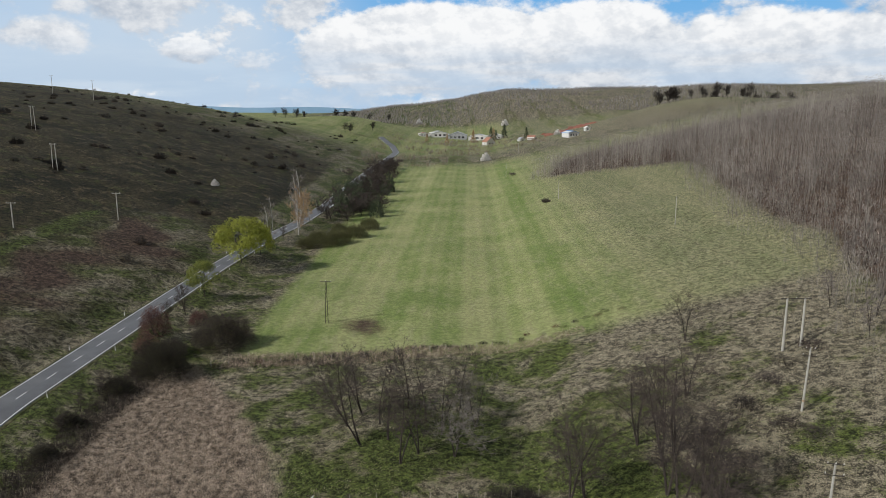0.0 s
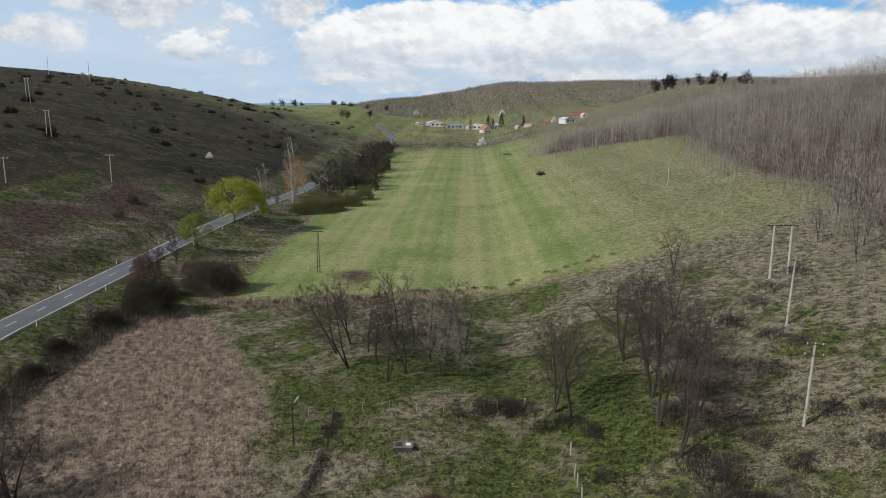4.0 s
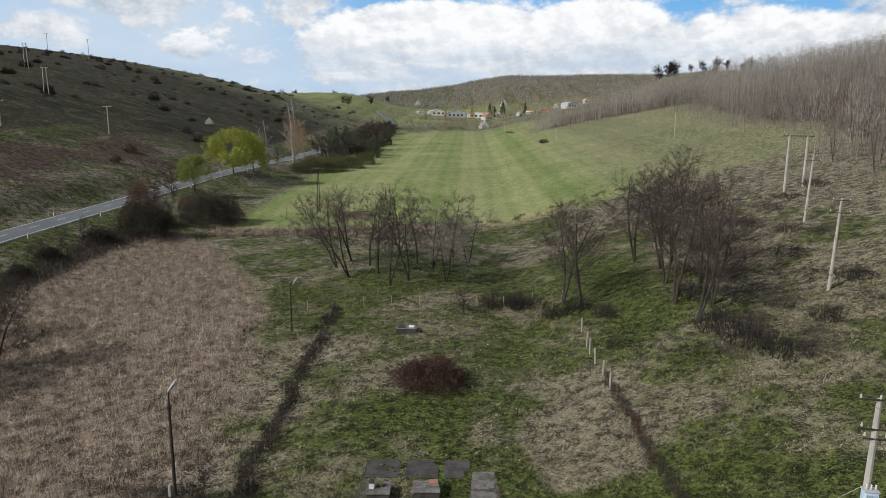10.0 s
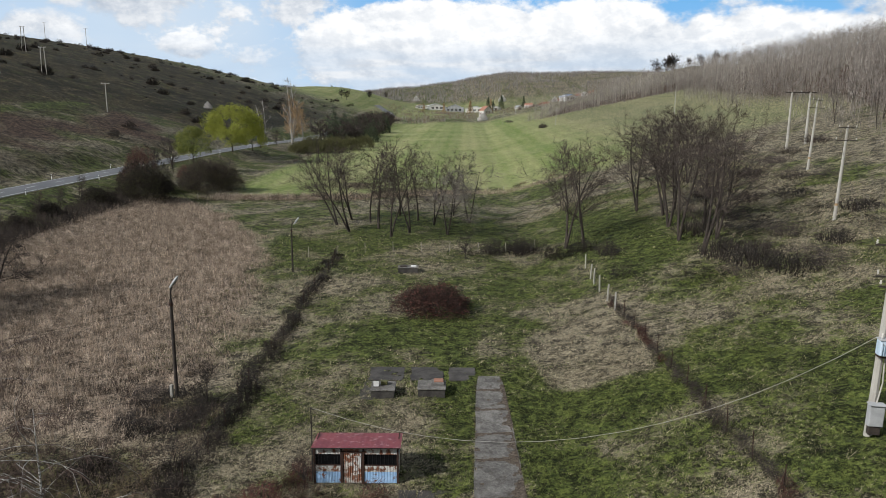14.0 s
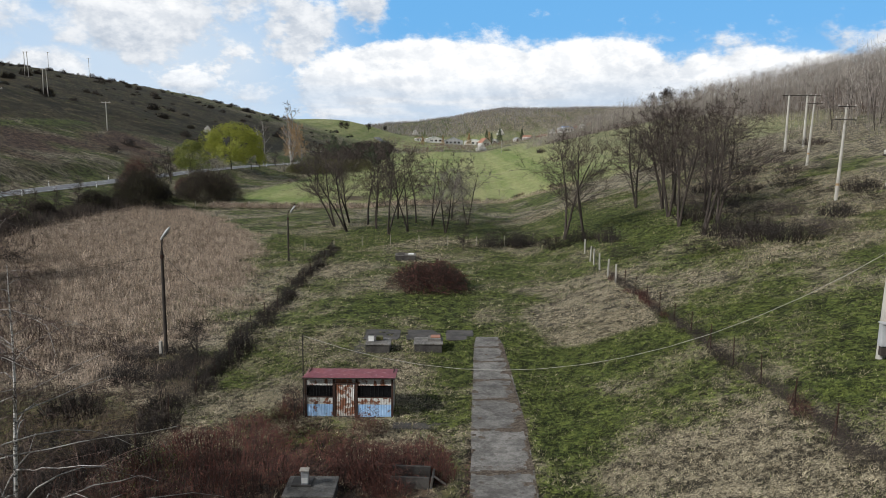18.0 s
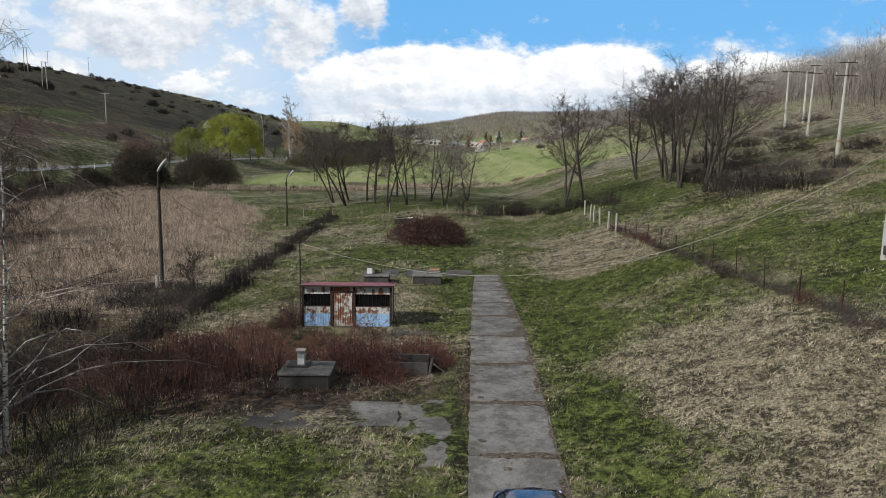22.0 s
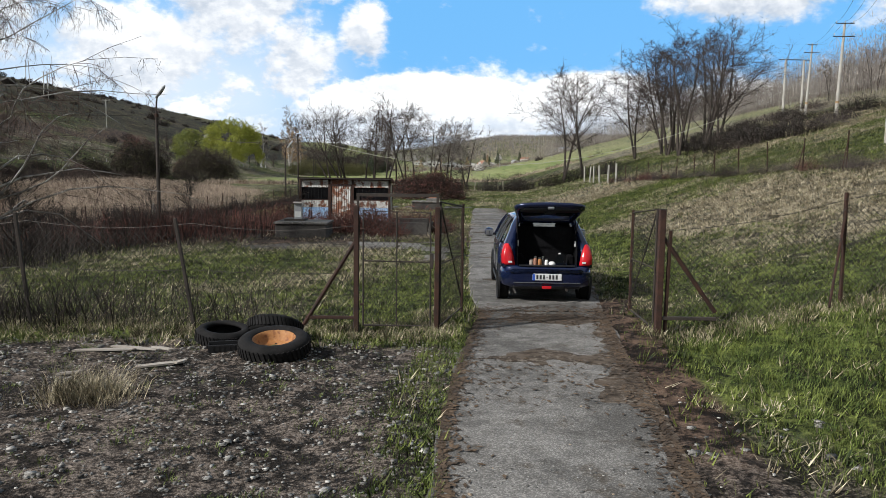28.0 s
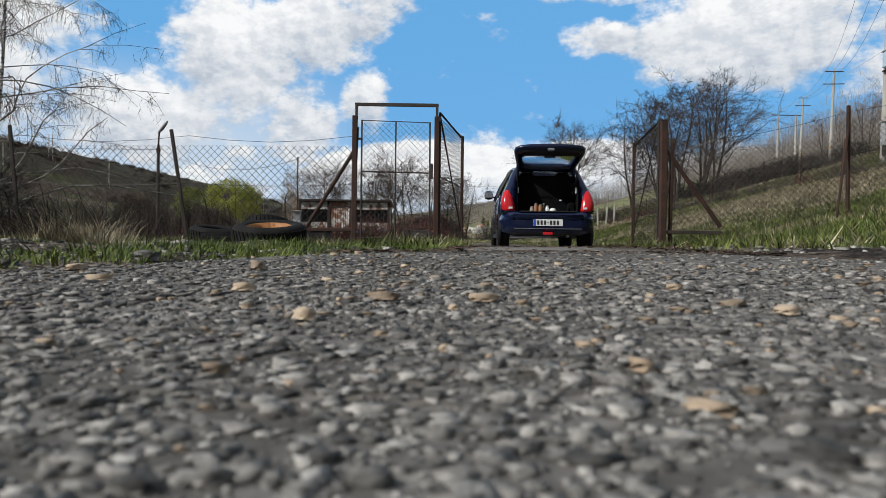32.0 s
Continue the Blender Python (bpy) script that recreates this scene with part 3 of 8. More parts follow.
def part(name, geo, mat, parent, label="", smooth=False, at=None):
    """One mesh under a thing or a part; its coordinates are the parent's."""
    ob = new(name, geo if isinstance(geo, bpy.types.Mesh) else geo.mesh(name, mat, smooth))
    ob.parent = parent
    if at is not None:
        ob.matrix_local = at
    if label:
        ob["label"] = label
    return ob


def whole(name, geo, mat, label, category, m=None, group="", kind="", smooth=False, fix=True):
    ob = new(name, geo if isinstance(geo, bpy.types.Mesh) else geo.mesh(name, mat, smooth, fix))
    if m is not None:
        ob.matrix_world = m
    return tagged(ob, label, category, group, kind)


def raw_mesh(name, verts, faces, mat):
    """A mesh from arrays: all faces with the same number of corners."""
    verts, faces = np.asarray(verts, np.float32), np.asarray(faces, np.int32)
    me = bpy.data.meshes.new(name)
    me.vertices.add(len(verts))
    me.vertices.foreach_set("co", verts.ravel())
    k = faces.shape[1]
    me.loops.add(faces.size)
    me.loops.foreach_set("vertex_index", faces.ravel())
    me.polygons.add(len(faces))
    me.polygons.foreach_set("loop_start", np.arange(0, faces.size, k, dtype=np.int32))
    me.update(calc_edges=True)
    me.materials.append(mat)
    return me


# ---- the lie of the land ----
def softplus(d, w):
    return np.logaddexp(0, np.asarray(d, float) / w) * w


def step(a, b, x):
    t = np.clip((np.asarray(x, float) - a) / (b - a), 0, 1)
    return t * t * (3 - 2 * t)


def raw_land(x, y):
    """Height of the ground, without the road."""
    x, y = np.asarray(x, float), np.asarray(y, float)
    floor_rise = 0.011 * softplus(np.minimum(y, 1400) - 90, 25) - 0.11 * step(6, 12, y) * (1 - step(55, 95, y)) * (1 - step(6, 14, x))
    foot = 4 + 0.10 * np.clip(y, -30, 60) + 0.05 * np.clip(y - 60, 0, 500)
    right = 85 * np.tanh(0.28 * softplus(x - foot, 0.6) / 85) * (1 - 0.55 * step(420, 900, y))
    left = 78 * np.tanh(0.33 * softplus(-62 - x, 6.0) / 78) * (1 - 0.35 * step(650, 900, y) - 0.3 * step(850, 1100, y) - 0.3 * step(1500, 2400, y))
    dip = -0.75 * step(4, 16, -x) * (1 - step(46, 60, -x)) * step(-5, 25, y)
    far = step(950, 1750, y) * np.interp(x * 1800 / np.maximum(y, 900), [-900, -536, -312, -200, -117, -33, 78, 162, 245, 356, 550, 660, 900, 1100], [6, 5, 8, 22, 39, 52, 65, 68, 60, 56, 52, 58, 54, 65])
    knolls = 22 * np.exp(-((x + 120) / 85) ** 2 - ((y - 1000) / 170) ** 2) + 26 * np.exp(-((x - 275) / 108) ** 2 - ((y - 800) / 150) ** 2)
    return floor_rise + right + left + dip + far + knolls


def land(x, y):
    """Height of the ground, levelled along the road."""
    x, y = np.asarray(x, float), np.asarray(y, float)
    m = road_mid(y)
    k = (1 - step(4.5, 11, np.abs(x - m))) * (y < 860)
    return raw_land(x, y) * (1 - k) + raw_land(m + 0 * x, y) * k


def bumps(x, y):
    """Small unevenness of the turf."""
    s = np.sin
    return 0.035 * (s(1.7 * x + 0.6 * y) * s(1.3 * y - 0.4 * x) + 0.6 * s(3.9 * x + 1.1) * s(3.3 * y + 0.7 * x)) + 0.018 * s(7.1 * x - 2.0 * y) * s(6.3 * y + 1.9 * x)


def path_mid(y):
    """Middle of the concrete drive."""
    return np.interp(y, [-8, 0, 2.10, 2.20, 4, 6.3, 8.8, 12, 17, 21, 26, 30, 37, 45.5, 50], [1.2, 1.4, 1.58, 1.80, 1.95, 2.2, 2.55, 2.80, 3.05, 3.25, 3.5, 3.7, 3.95, 4.2, 4.4])


def path_half(y):
    return np.interp(y, [-8, 0, 2.10, 2.20, 4, 8.8, 12, 17, 30, 44, 45.7], [1.7, 1.22, 1.08, 0.87, 0.98, 0.97, 1.25, 1.27, 1.30, 0.95, 0.75])


def drive_top(x, y):
    """Top of the slabs."""
    x, y = np.asarray(x, float), np.asarray(y, float)
    a, b = path_mid(y) - path_half(y), path_mid(y) + path_half(y)
    u = np.clip((x - a) / (b - a), 0, 1)
    return land(a, y) * (1 - u) + land(b, y) * u + 0.022 + 0.004 * (1 - np.abs(2 * u - 1))


def ground_z(x, y):
    x, y = np.asarray(x, float), np.asarray(y, float)
    onpath = np.clip((np.abs(x - path_mid(y)) - path_half(y)) / 0.8, 0, 1)
    onpath = np.where((y > 48) | (y < -10), 1, onpath)
    near = 1 - step(40, 130, np.hypot(x, y))
    z = land(x, y) + bumps(x, y) * onpath * (0.35 + 0.65 * near)
    edge = np.abs(x - path_mid(y)) - path_half(y)
    flush = np.where((y > 46) | (y < -9), 0, 0.052 * step(-0.16, 0.06, edge) * (1 - step(0.35, 0.9, edge)))
    return z - 0.02 * (1 - onpath) + flush


def gz(x, y):
    return float(ground_z(x, y))


def road_mid(y):
    return np.interp(y, [-300, 0, 60, 110, 150, 212, 265, 300, 360, 450, 560, 690, 740, 800, 860], [-40, -62, -69, -71, -70, -68.5, -65.5, -61.5, -58, -57, -55, -50, -48, -56, -75])


def wobble(x, y, s):
    """Slow noise between -1 and 1."""
    return 0.5 * (np.sin(x / s + 1.3 * np.sin(y / s * 0.7 + 1)) + np.sin(y / s * 1.1 + 1.7 * np.sin(x / s * 0.6)))


def zones(x, y):
    r = np.hypot(x, y)
    fresh = 0.55 + 0.22 * wobble(x, y, 6.0) + 0.22 * wobble(x + 40, y, 2.3) + 0.14 * wobble(x + 11, y + 5, 0.9)
    # the compound: greener strips by the drive, dry patch to its right
    fresh += 0.25 * np.exp(-((x - path_mid(y) + 2.2) / 1.6) ** 2) * (y < 60)
    fresh -= 0.75 * np.exp(-((x - 11.8) / 4.0) ** 4 - ((y - 20) / 7.5) ** 4) + 0.15 * np.exp(-((x - 8) / 5) ** 2 - ((y - 13) / 4) ** 2)
    dry = step(7, 9, x) * (1 - step(14.6, 15.4, x)) * step(41, 44, y) * (1 - step(54, 57, y))
    fresh -= 0.6 * dry
    fresh -= 0.40 * step(130, 150, y) * step(25, 55, x) * (y < 560) + 0.30 * step(29, 36, x) * (1 - step(120, 135, y))
    fresh += 0.5 * np.exp(-((x - 8) / 6) ** 2 - ((y - 40) / 3) ** 2) + 0.35 * np.exp(-((x - path_mid(y) - 2.6) / 1.5) ** 2) * (y > 10) * (y < 46) + 0.2 * np.exp(-((x - 7) / 3) ** 2 - ((y - 11) / 3) ** 2)
    fresh += 0.45 * np.exp(-((x + 1) / 5) ** 2 - ((y - 55) / 5) ** 2)
    fresh += 0.55 * np.exp(-((x + 8) / 13) ** 2 - ((y - 100) / 9) ** 2) + 0.6 * np.exp(-((x - 22) / 6) ** 2 - ((y - 88) / 14) ** 2)
    fresh += 0.12 * step(16, 22, x) * (1 - step(50, 60, x)) * (1 - step(105, 120, y)) - 0.2 * step(120, 140, y) * step(20, 40, x) - 0.5 * np.exp(-((x - 190) / 60) ** 2 - ((y - 780) / 120) ** 2) + 0.25 * step(3.6, 5, x) * (1 - step(9, 12, y))
    rim = np.interp(y, [12, 55, 70, 85, 105, 130, 142], [-14.0, -14.0, -16.0, -20.0, -26.0, -40.0, -52.0]) + 1.6 * wobble(x, y, 2.1) + 0.8 * wobble(x + 3, y, 0.7)
    reed = step(-1, 4.5, rim - x) * (1 - step(54, 58, -x)) * step(32, 40, y + 1.5 * wobble(x, y, 2.3) + 0.12 * (x + 20)) * (1 - step(134, 142, y))
    bare = 0.75 * np.exp(-((x + 3.5) / 5.5) ** 4 - ((y - 24) / 4.0) ** 4) + 0.5 * np.exp(-((np.abs(x - path_mid(y)) - path_half(y)) / 0.35) ** 2) * (y < 46) * (y > -3)
    bare += 0.5 * step(12.5, 14, -x) * (1 - step(32, 41, y)) * step(8, 14, y)
    bare += 0.45 * np.exp(-((x + 18) / 5) ** 4 - ((y - 42) / 4.5) ** 4) + 0.5 * np.exp(-((x + 9.5) / 6) ** 4 - ((y - 24) / 4.5) ** 4)
    bare += 0.7 * np.exp(-((x - path_mid(y) - path_half(y) - 0.25) / 0.4) ** 4) * (y < 10.5) * (y > 0)
    bare += (0.62 + 0.2 * wobble(x, y, 3.0)) * np.exp(-((x + 20) / 11) ** 2 - ((y - 166) / 10) ** 2)
    forest = step(0, 12, x - forest_edge(y)) * step(60, 90, y) * (1 - step(470, 520, y))
    bare = np.maximum(bare, 0.75 * forest)
    bare = np.maximum(bare, 0.25 * step(1120, 1200, y - 0.2 * np.abs(x - 100)) * step(-330, -230, x))
    lower = np.exp(-((x + 94) / 20) ** 2) * step(60, 110, y) * (1 - step(230, 300, y))
    bare = np.maximum(bare, 0.55 * lower + 0.16 * wobble(x, y, 9) + 0.14 * wobble(x, y, 3.3))
    track = np.exp(-((x + 112.5 + 0.03 * (y - 200)) / 1.8) ** 2) * step(130, 160, y) * (1 - step(228, 242, y))
    fresh += 0.5 * track
    bare = bare * (1 - track)
    # painted shade of the hillside fades with y, towards its sunlit far part
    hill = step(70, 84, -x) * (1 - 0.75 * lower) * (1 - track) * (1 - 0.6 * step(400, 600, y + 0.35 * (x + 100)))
    field = step(143, 149, y) * step(-46, -42, x + 0.05 * (y - 150) * 0) * (1 - forest) * (1 - step(560, 640, y))
    field = np.maximum(field, step(640, 800, y) * (1 - forest) * 0.8 * (1 - step(1120, 1200, y) * step(-330, -230, x)))
    field *= 1 - 0.6 * step(0, 40, x - (20 + 0.05 * (y - 60)))
    field *= 1 - 0.7 * np.exp(-((x - 190) / 60) ** 2 - ((y - 780) / 120) ** 2)
    gravel = step(-0.7, 0.1, path_mid(y) - path_half(y) - x) * (1 - step(6.4, 7.4, y + 0.5 * wobble(x, y, 1.1))) * 0.85
    gravel = np.maximum(gravel, 0.6 * np.exp(-((y - 2) / 3) ** 2) * (x > 2) * (1 - step(1.0, 1.8, x - path_mid(y) - path_half(y))))
    fresh += 0.3 * np.exp(-((x - path_mid(y) + path_half(y) + 0.5) / 0.5) ** 2) * (y < 7)
    return np.clip(fresh, 0, 1), reed, np.clip(bare, 0, 1), hill, np.clip(field, 0, 1), gravel


def forest_edge(y):
    """The lower rim of the wood on the slope."""
    return np.interp(y, [0, 60, 100, 155, 170, 190, 262, 300, 338, 379, 421, 470, 560, 700, 900], [58, 60, 66, 80, 86, 84, 94, 104, 107, 82, 54, 70, 110, 160, 260])


def graded(knots):
    """Grid lines: (from, to, spacing) stretches."""
    out = []
    for a, b, s in knots:
        n = max(1, int(round((b - a) / s)))
        out += list(np.linspace(a, b, n, endpoint=False))
    return np.array(out + [knots[-1][1]])


gx = graded([(-2600, -800, 300), (-800, -350, 50), (-350, -120, 10), (-120, -60, 3), (-60, -20, 1.2), (-20, 20, 0.3), (20, 60, 1.2), (60, 260, 5), (260, 700, 22), (700, 2600, 200)])
gy = graded([(-2600, -300, 460), (-300, -20, 28), (-20, -4, 1.6), (-4, 52, 0.3), (52, 130, 0.9), (130, 320, 4), (320, 900, 12), (900, 2100, 35), (2100, 4700, 260)])
GX, GY = np.meshgrid(gx, gy)
GZ = ground_z(GX, GY)
GZ = GZ + 0.5 * wobble(GX, GY, 13.0) * step(80, 200, np.hypot(GX, GY)) * step(6, 30, np.abs(GX - road_mid(GY)))
nx, ny = len(gx), len(gy)
idx = np.arange(nx * ny).reshape(ny, nx)
quads = np.stack([idx[:-1, :-1], idx[:-1, 1:], idx[1:, 1:], idx[1:, :-1]], -1).reshape(-1, 4)
me = raw_mesh("ground", np.stack([GX, GY, GZ], -1).reshape(-1, 3), quads, M_GROUND)
me.polygons.foreach_set("use_smooth", [True] * len(me.polygons))
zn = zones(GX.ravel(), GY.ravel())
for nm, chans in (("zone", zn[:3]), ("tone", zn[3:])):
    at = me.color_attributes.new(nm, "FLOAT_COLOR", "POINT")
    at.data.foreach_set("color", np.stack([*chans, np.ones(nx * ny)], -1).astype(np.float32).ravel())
tagged(new("ground", me), "valley floor and hillsides of mixed dry and green grass", "ground", kind="structure")

# ---- the road ----
def ribbon(y0, y1, stepy, off0, off1, lift):
    g = Geo()
    ys = np.arange(y0, y1 + 0.01, stepy)
    mid = road_mid(ys)
    dx = np.gradient(mid, ys)
    rows = []
    for yy, xm, s in zip(ys, mid, dx):
        nxy = Vector((1, -s, 0)).normalized()
        row = []
        for o in (off0, off1):
            row.append((xm + nxy.x * o, yy + nxy.y * o, float(land(xm, yy)) + lift))
        rows.append(row)
    k = len(g.v)
    for r in rows:
        g.v += r
    g.f += [(2 * i, 2 * i + 1, 2 * i + 3, 2 * i + 2) for i in range(len(rows) - 1)]
    return g


rg, bank_l, bank_r = Geo(), Geo(), Geo()
rows = [(float(road_mid(yy)), yy, float(land(road_mid(yy), yy)) + 0.16) for yy in np.arange(-60, 860, 4.0)]
rg.loft([[(xm - 3.5, yy, zc - 0.16), (xm - 3.3, yy, zc), (xm, yy, zc + 0.06), (xm + 3.3, yy, zc), (xm + 3.5, yy, zc - 0.16)] for xm, yy, zc in rows], False)
road = whole("road", rg, M_ASPHALT, "grey two-lane asphalt road with white markings", "road", kind="structure", smooth=False)
for gg, sg in ((bank_l, -1), (bank_r, 1)):
    gg.loft([[(xm + sg * 3.42, yy, zc - 0.06), (xm + sg * 3.9, yy, zc - 0.08), (xm + sg * 4.4, yy, zc - 0.40)] for xm, yy, zc in rows], False)
    part("verge", gg, M_VERGE, road, "grassy shoulder of the road")
for o in (-3.05, 3.05):
    part("edge_line", ribbon(-60, 856, 4.0, o - 0.08, o + 0.08, 0.185), M_LINE, road)
dash = Geo()
for k in range(70):
    y0 = -40 + k * 9.0
    d = ribbon(y0, y0 + 3.0, 3.0, -0.08, 0.08, 0.235)
    part("lane_dash", d, M_LINE, road)
# white marker posts along the verge
post = None
for k in range(16):
    yy = 90 + k * 24.0
    for s in (-4.6, 4.6):
        xm = float(road_mid(yy)) + s
        if post is None:
            post = thing("marker_post", "white roadside marker post with a dark band", "post", pose(xm, yy, float(land(road_mid(yy), yy)) - 0.15), "roadside marker posts")
            part("shaft", Geo().box((0, 0, 0.55), (0.11, 0.06, 1.1), b=0.01), M_WHITE, post)
            part("band", Geo().box((0, 0, 0.86), (0.12, 0.07, 0.16)), M_INK, post, "black band")
        else:
            copy_thing(post, pose(xm, yy, float(land(road_mid(yy), yy)) - 0.15))


# ---- trees ----
def branch(geo, twig, rng, p, d, length, r, level, top, droop=0.0, up=0.25, kids=(7, 6, 5), twigs=5, wtwig=0.008, sides=6, split=2):
    n = 5 if level == 0 else 4
    pts, rad = [Vector(p)], [r]
    d = Vector(d).normalized()
    wig = 0.10 if level == 0 else 0.22
    for i in range(n):
        d = (d + Vector((rng.uniform(-wig, wig), rng.uniform(-wig, wig), rng.uniform(-wig, wig) + (up - droop) * (0.25 if level else 0.12)))).normalized()
        pts.append(pts[-1] + d * length / n)
        rad.append(r * (1 - 0.78 * (i + 1) / n))
    (geo if level < split else twig).tube(pts, rad, max(3, sides - level), caps=False)
    if level >= top:
        for _ in range(twigs):
            i = rng.randint(1, n)
            a = pts[i]
            q = (d + Vector((rng.uniform(-1, 1), rng.uniform(-1, 1), rng.uniform(-0.5, 0.9) - droop * 1.2))).normalized()
            e = a + q * length * rng.uniform(0.35, 0.75)
            twig.blade(a, e, wtwig)
            mid = a.lerp(e, 0.5)
            for _ in range(2):
                q2 = (q + Vector((rng.uniform(-0.8, 0.8), rng.uniform(-0.8, 0.8), rng.uniform(-0.5, 0.7) - droop)))
                twig.blade(mid, mid + q2.normalized() * length * rng.uniform(0.2, 0.4), wtwig * 0.7)
        return
    count = kids[min(level, len(kids) - 1)]
    for c in range(count):
        s = rng.uniform(0.26 if level == 0 else 0.15, 1.0)
        i = min(n - 1, int(s * n))
        a = pts[i].lerp(pts[i + 1], s * n - i)
        side = d.orthogonal().normalized()
        side.rotate(Matrix.Rotation(rng.uniform(0, 2 * math.pi), 3, d))
        ang = rng.uniform(0.45, 0.95)
        nd = (d * math.cos(ang) + side * math.sin(ang)).normalized()
        branch(geo, twig, rng, a, nd, length * rng.uniform(0.44, 0.68) * (1.15 - 0.35 * s if level == 0 else 1), rad[i] * 0.62, level + 1, top, droop, up, kids, twigs, wtwig, sides, split)


def bare_tree(name, seed, height, label, r=0.16, lean=(0, 0), top=3, kids=(12, 6, 5), droop=0.0, up=0.14, twigs=5, wtwig=0.012, bark=None, twigmat=None, split=2):
    rng = random.Random(seed)
    g, t = Geo(), Geo()
    branch(g, t, rng, (0, 0, -0.2), (lean[0], lean[1], 1), height * 0.78, r, 0, top, droop, up, kids, twigs, wtwig, 6, split)
    k = height / max(v[2] for v in t.v)
    for q in (g, t):
        q.v = [(v[0], v[1], v[2] * k) for v in q.v]
    ob = thing(name, label, "tree")
    part("trunk", g.mesh("trunk", bark or M_BARK, True, False), None, ob)
    part("crown", t.mesh("crown", twigmat or M_TWIG, False, False), None, ob)
    return ob


def stand(ob, x, y, turn=0.0, s=1.0, up=0.0):
    ob.matrix_world = pose(x, y, gz(x, y) + up, 0, 0, turn) @ Matrix.Diagonal((s, s, s, 1))
    return ob


def again(ob, x, y, turn=0.0, s=1.0, label=""):
    c = copy_thing(ob, Matrix())
    c.scale = (1, 1, 1)
    c.matrix_world = pose(x, y, gz(x, y), 0, 0, turn) @ Matrix.Diagonal((s, s, s, 1))
    if label:
        c["label"] = label
    return c


def vase_tree(name, seed, height, spread, label, stems=1, clear=0.28, r=0.13, lean=(0, 0), limbs=15, wtwig=0.015, bark=None, twigmat=None, steep=0.55, fine=8):
    """A bare tree: clear stems, steep limbs that fan out, and a haze of twigs inside an egg-shaped crown."""
    rng = random.Random(seed)
    g, t = Geo(), Geo()

    def sway(p, d, length, n, wig, rise):
        pts, q = [Vector(p)], Vector(d).normalized()
        for _ in range(n):
            q = (q + Vector((rng.uniform(-wig, wig), rng.uniform(-wig, wig), rng.uniform(-wig, wig) + rise))).normalized()
            pts.append(pts[-1] + q * length / n)
        return pts

    def at(pts, s):
        k = min(len(pts) - 2, int(s * (len(pts) - 1)))
        u = s * (len(pts) - 1) - k
        return pts[k].lerp(pts[k + 1], u), (pts[k + 1] - pts[k]).normalized()

    def fork(d, ang):
        side = d.orthogonal().normalized()
        side.rotate(Matrix.Rotation(rng.uniform(0, 2 * math.pi), 3, d))
        return (d * math.cos(ang) + side * math.sin(ang)).normalized()

    for k in range(stems):
        a0 = rng.uniform(0, 6.28)
        out = 0.16 if stems > 1 else 0.0
        hh = height * (rng.uniform(0.8, 0.95) if k else 0.93)
        stem = sway((0.25 * out * math.cos(a0), 0.25 * out * math.sin(a0), -0.3), (lean[0] + out * math.cos(a0), lean[1] + out * math.sin(a0), 1), hh, 8, 0.08, 0.0)
        g.tube(stem, [r * (1 - 0.9 * (i / 8) ** 1.2) + 0.012 for i in range(9)], 6, caps=False)
        for c in range(limbs):
            s = clear + (0.97 - clear) * (c + rng.random()) / limbs
            p, d = at(stem, s)
            u = (s - clear) / (1 - clear)
            ln = spread * (0.42 + 0.35 * math.sin(math.pi * min(1, u * 0.9 + 0.12))) * rng.uniform(0.75, 1.15) * (1.0 - 0.45 * u)
            limb = sway(p, fork(d, rng.uniform(0.75, 1.25) * steep * 1.8), ln * 1.15, 5, 0.15, 0.06)
            rl = r * (1 - 0.85 * s) * 0.42 + 0.006
            g.tube(limb, [rl * (1 - 0.8 * i / 5) for i in range(6)], 4, caps=False)
            for _ in range(7):
                p2, d2 = at(limb, rng.uniform(0.2, 1.0))
                l2 = ln * rng.uniform(0.28, 0.55)
                sub = sway(p2, fork(d2, rng.uniform(0.4, 1.15)), l2, 3, 0.2, 0.03)
                t.tube(sub, [wtwig * 1.5, wtwig * 1.2, wtwig * 0.9, wtwig * 0.5], 3, caps=False)
                for _ in range(fine):
                    p3, d3 = at(sub, rng.uniform(0.1, 1.0))
                    e3 = p3 + fork(d3, rng.uniform(0.4, 1.4)) * l2 * rng.uniform(0.25, 0.55)
                    t.blade(p3, e3, wtwig)
                    for _ in range(2):
                        m = p3.lerp(e3, rng.uniform(0.3, 0.9))
                        t.blade(m, m + fork(d3, rng.uniform(0.5, 1.8)) * l2 * rng.uniform(0.14, 0.34), wtwig * 0.7)
    k = height / max(v[2] for v in t.v)
    for q in (g, t):
        q.v = [(v[0], v[1], v[2] * k) for v in q.v]
    ob = thing(name, label, "tree")
    part("trunk", g.mesh("trunk", bark or M_BARK, True, False), None, ob)
    part("crown", t.mesh("crown", twigmat or M_TWIG, False, False), None, ob)
    return ob


# the grove on the far edge of the reed bed
GROVE = "bare trees of the grove"
LAB = "bare leaning grey-brown tree with fine twigs in damp grass"
ta = stand(vase_tree("grove_tree", 3, 14.0, 7.6, LAB, 2, 0.32, 0.15, (-0.26, 0.02)), -15.6, 111.7, 0)
tb = stand(vase_tree("grove_tree", 5, 13.5, 7.0, LAB, 2, 0.30, 0.13, (0.10, 0.0)), -6.2, 98.0, 0)
tc = stand(vase_tree("grove_tree", 9, 12.5, 7.0, LAB, 1, 0.34, 0.14, (0.04, 0.0)), -2.8, 112.0, 0)
td = stand(vase_tree("grove_tree", 12, 10.0, 7.4, "pale grey bare tree with a spreading crown", 2, 0.22, 0.12, (0.06, 0.02), twigmat=M_TWIGGREY), 1.8, 100.0, 0)
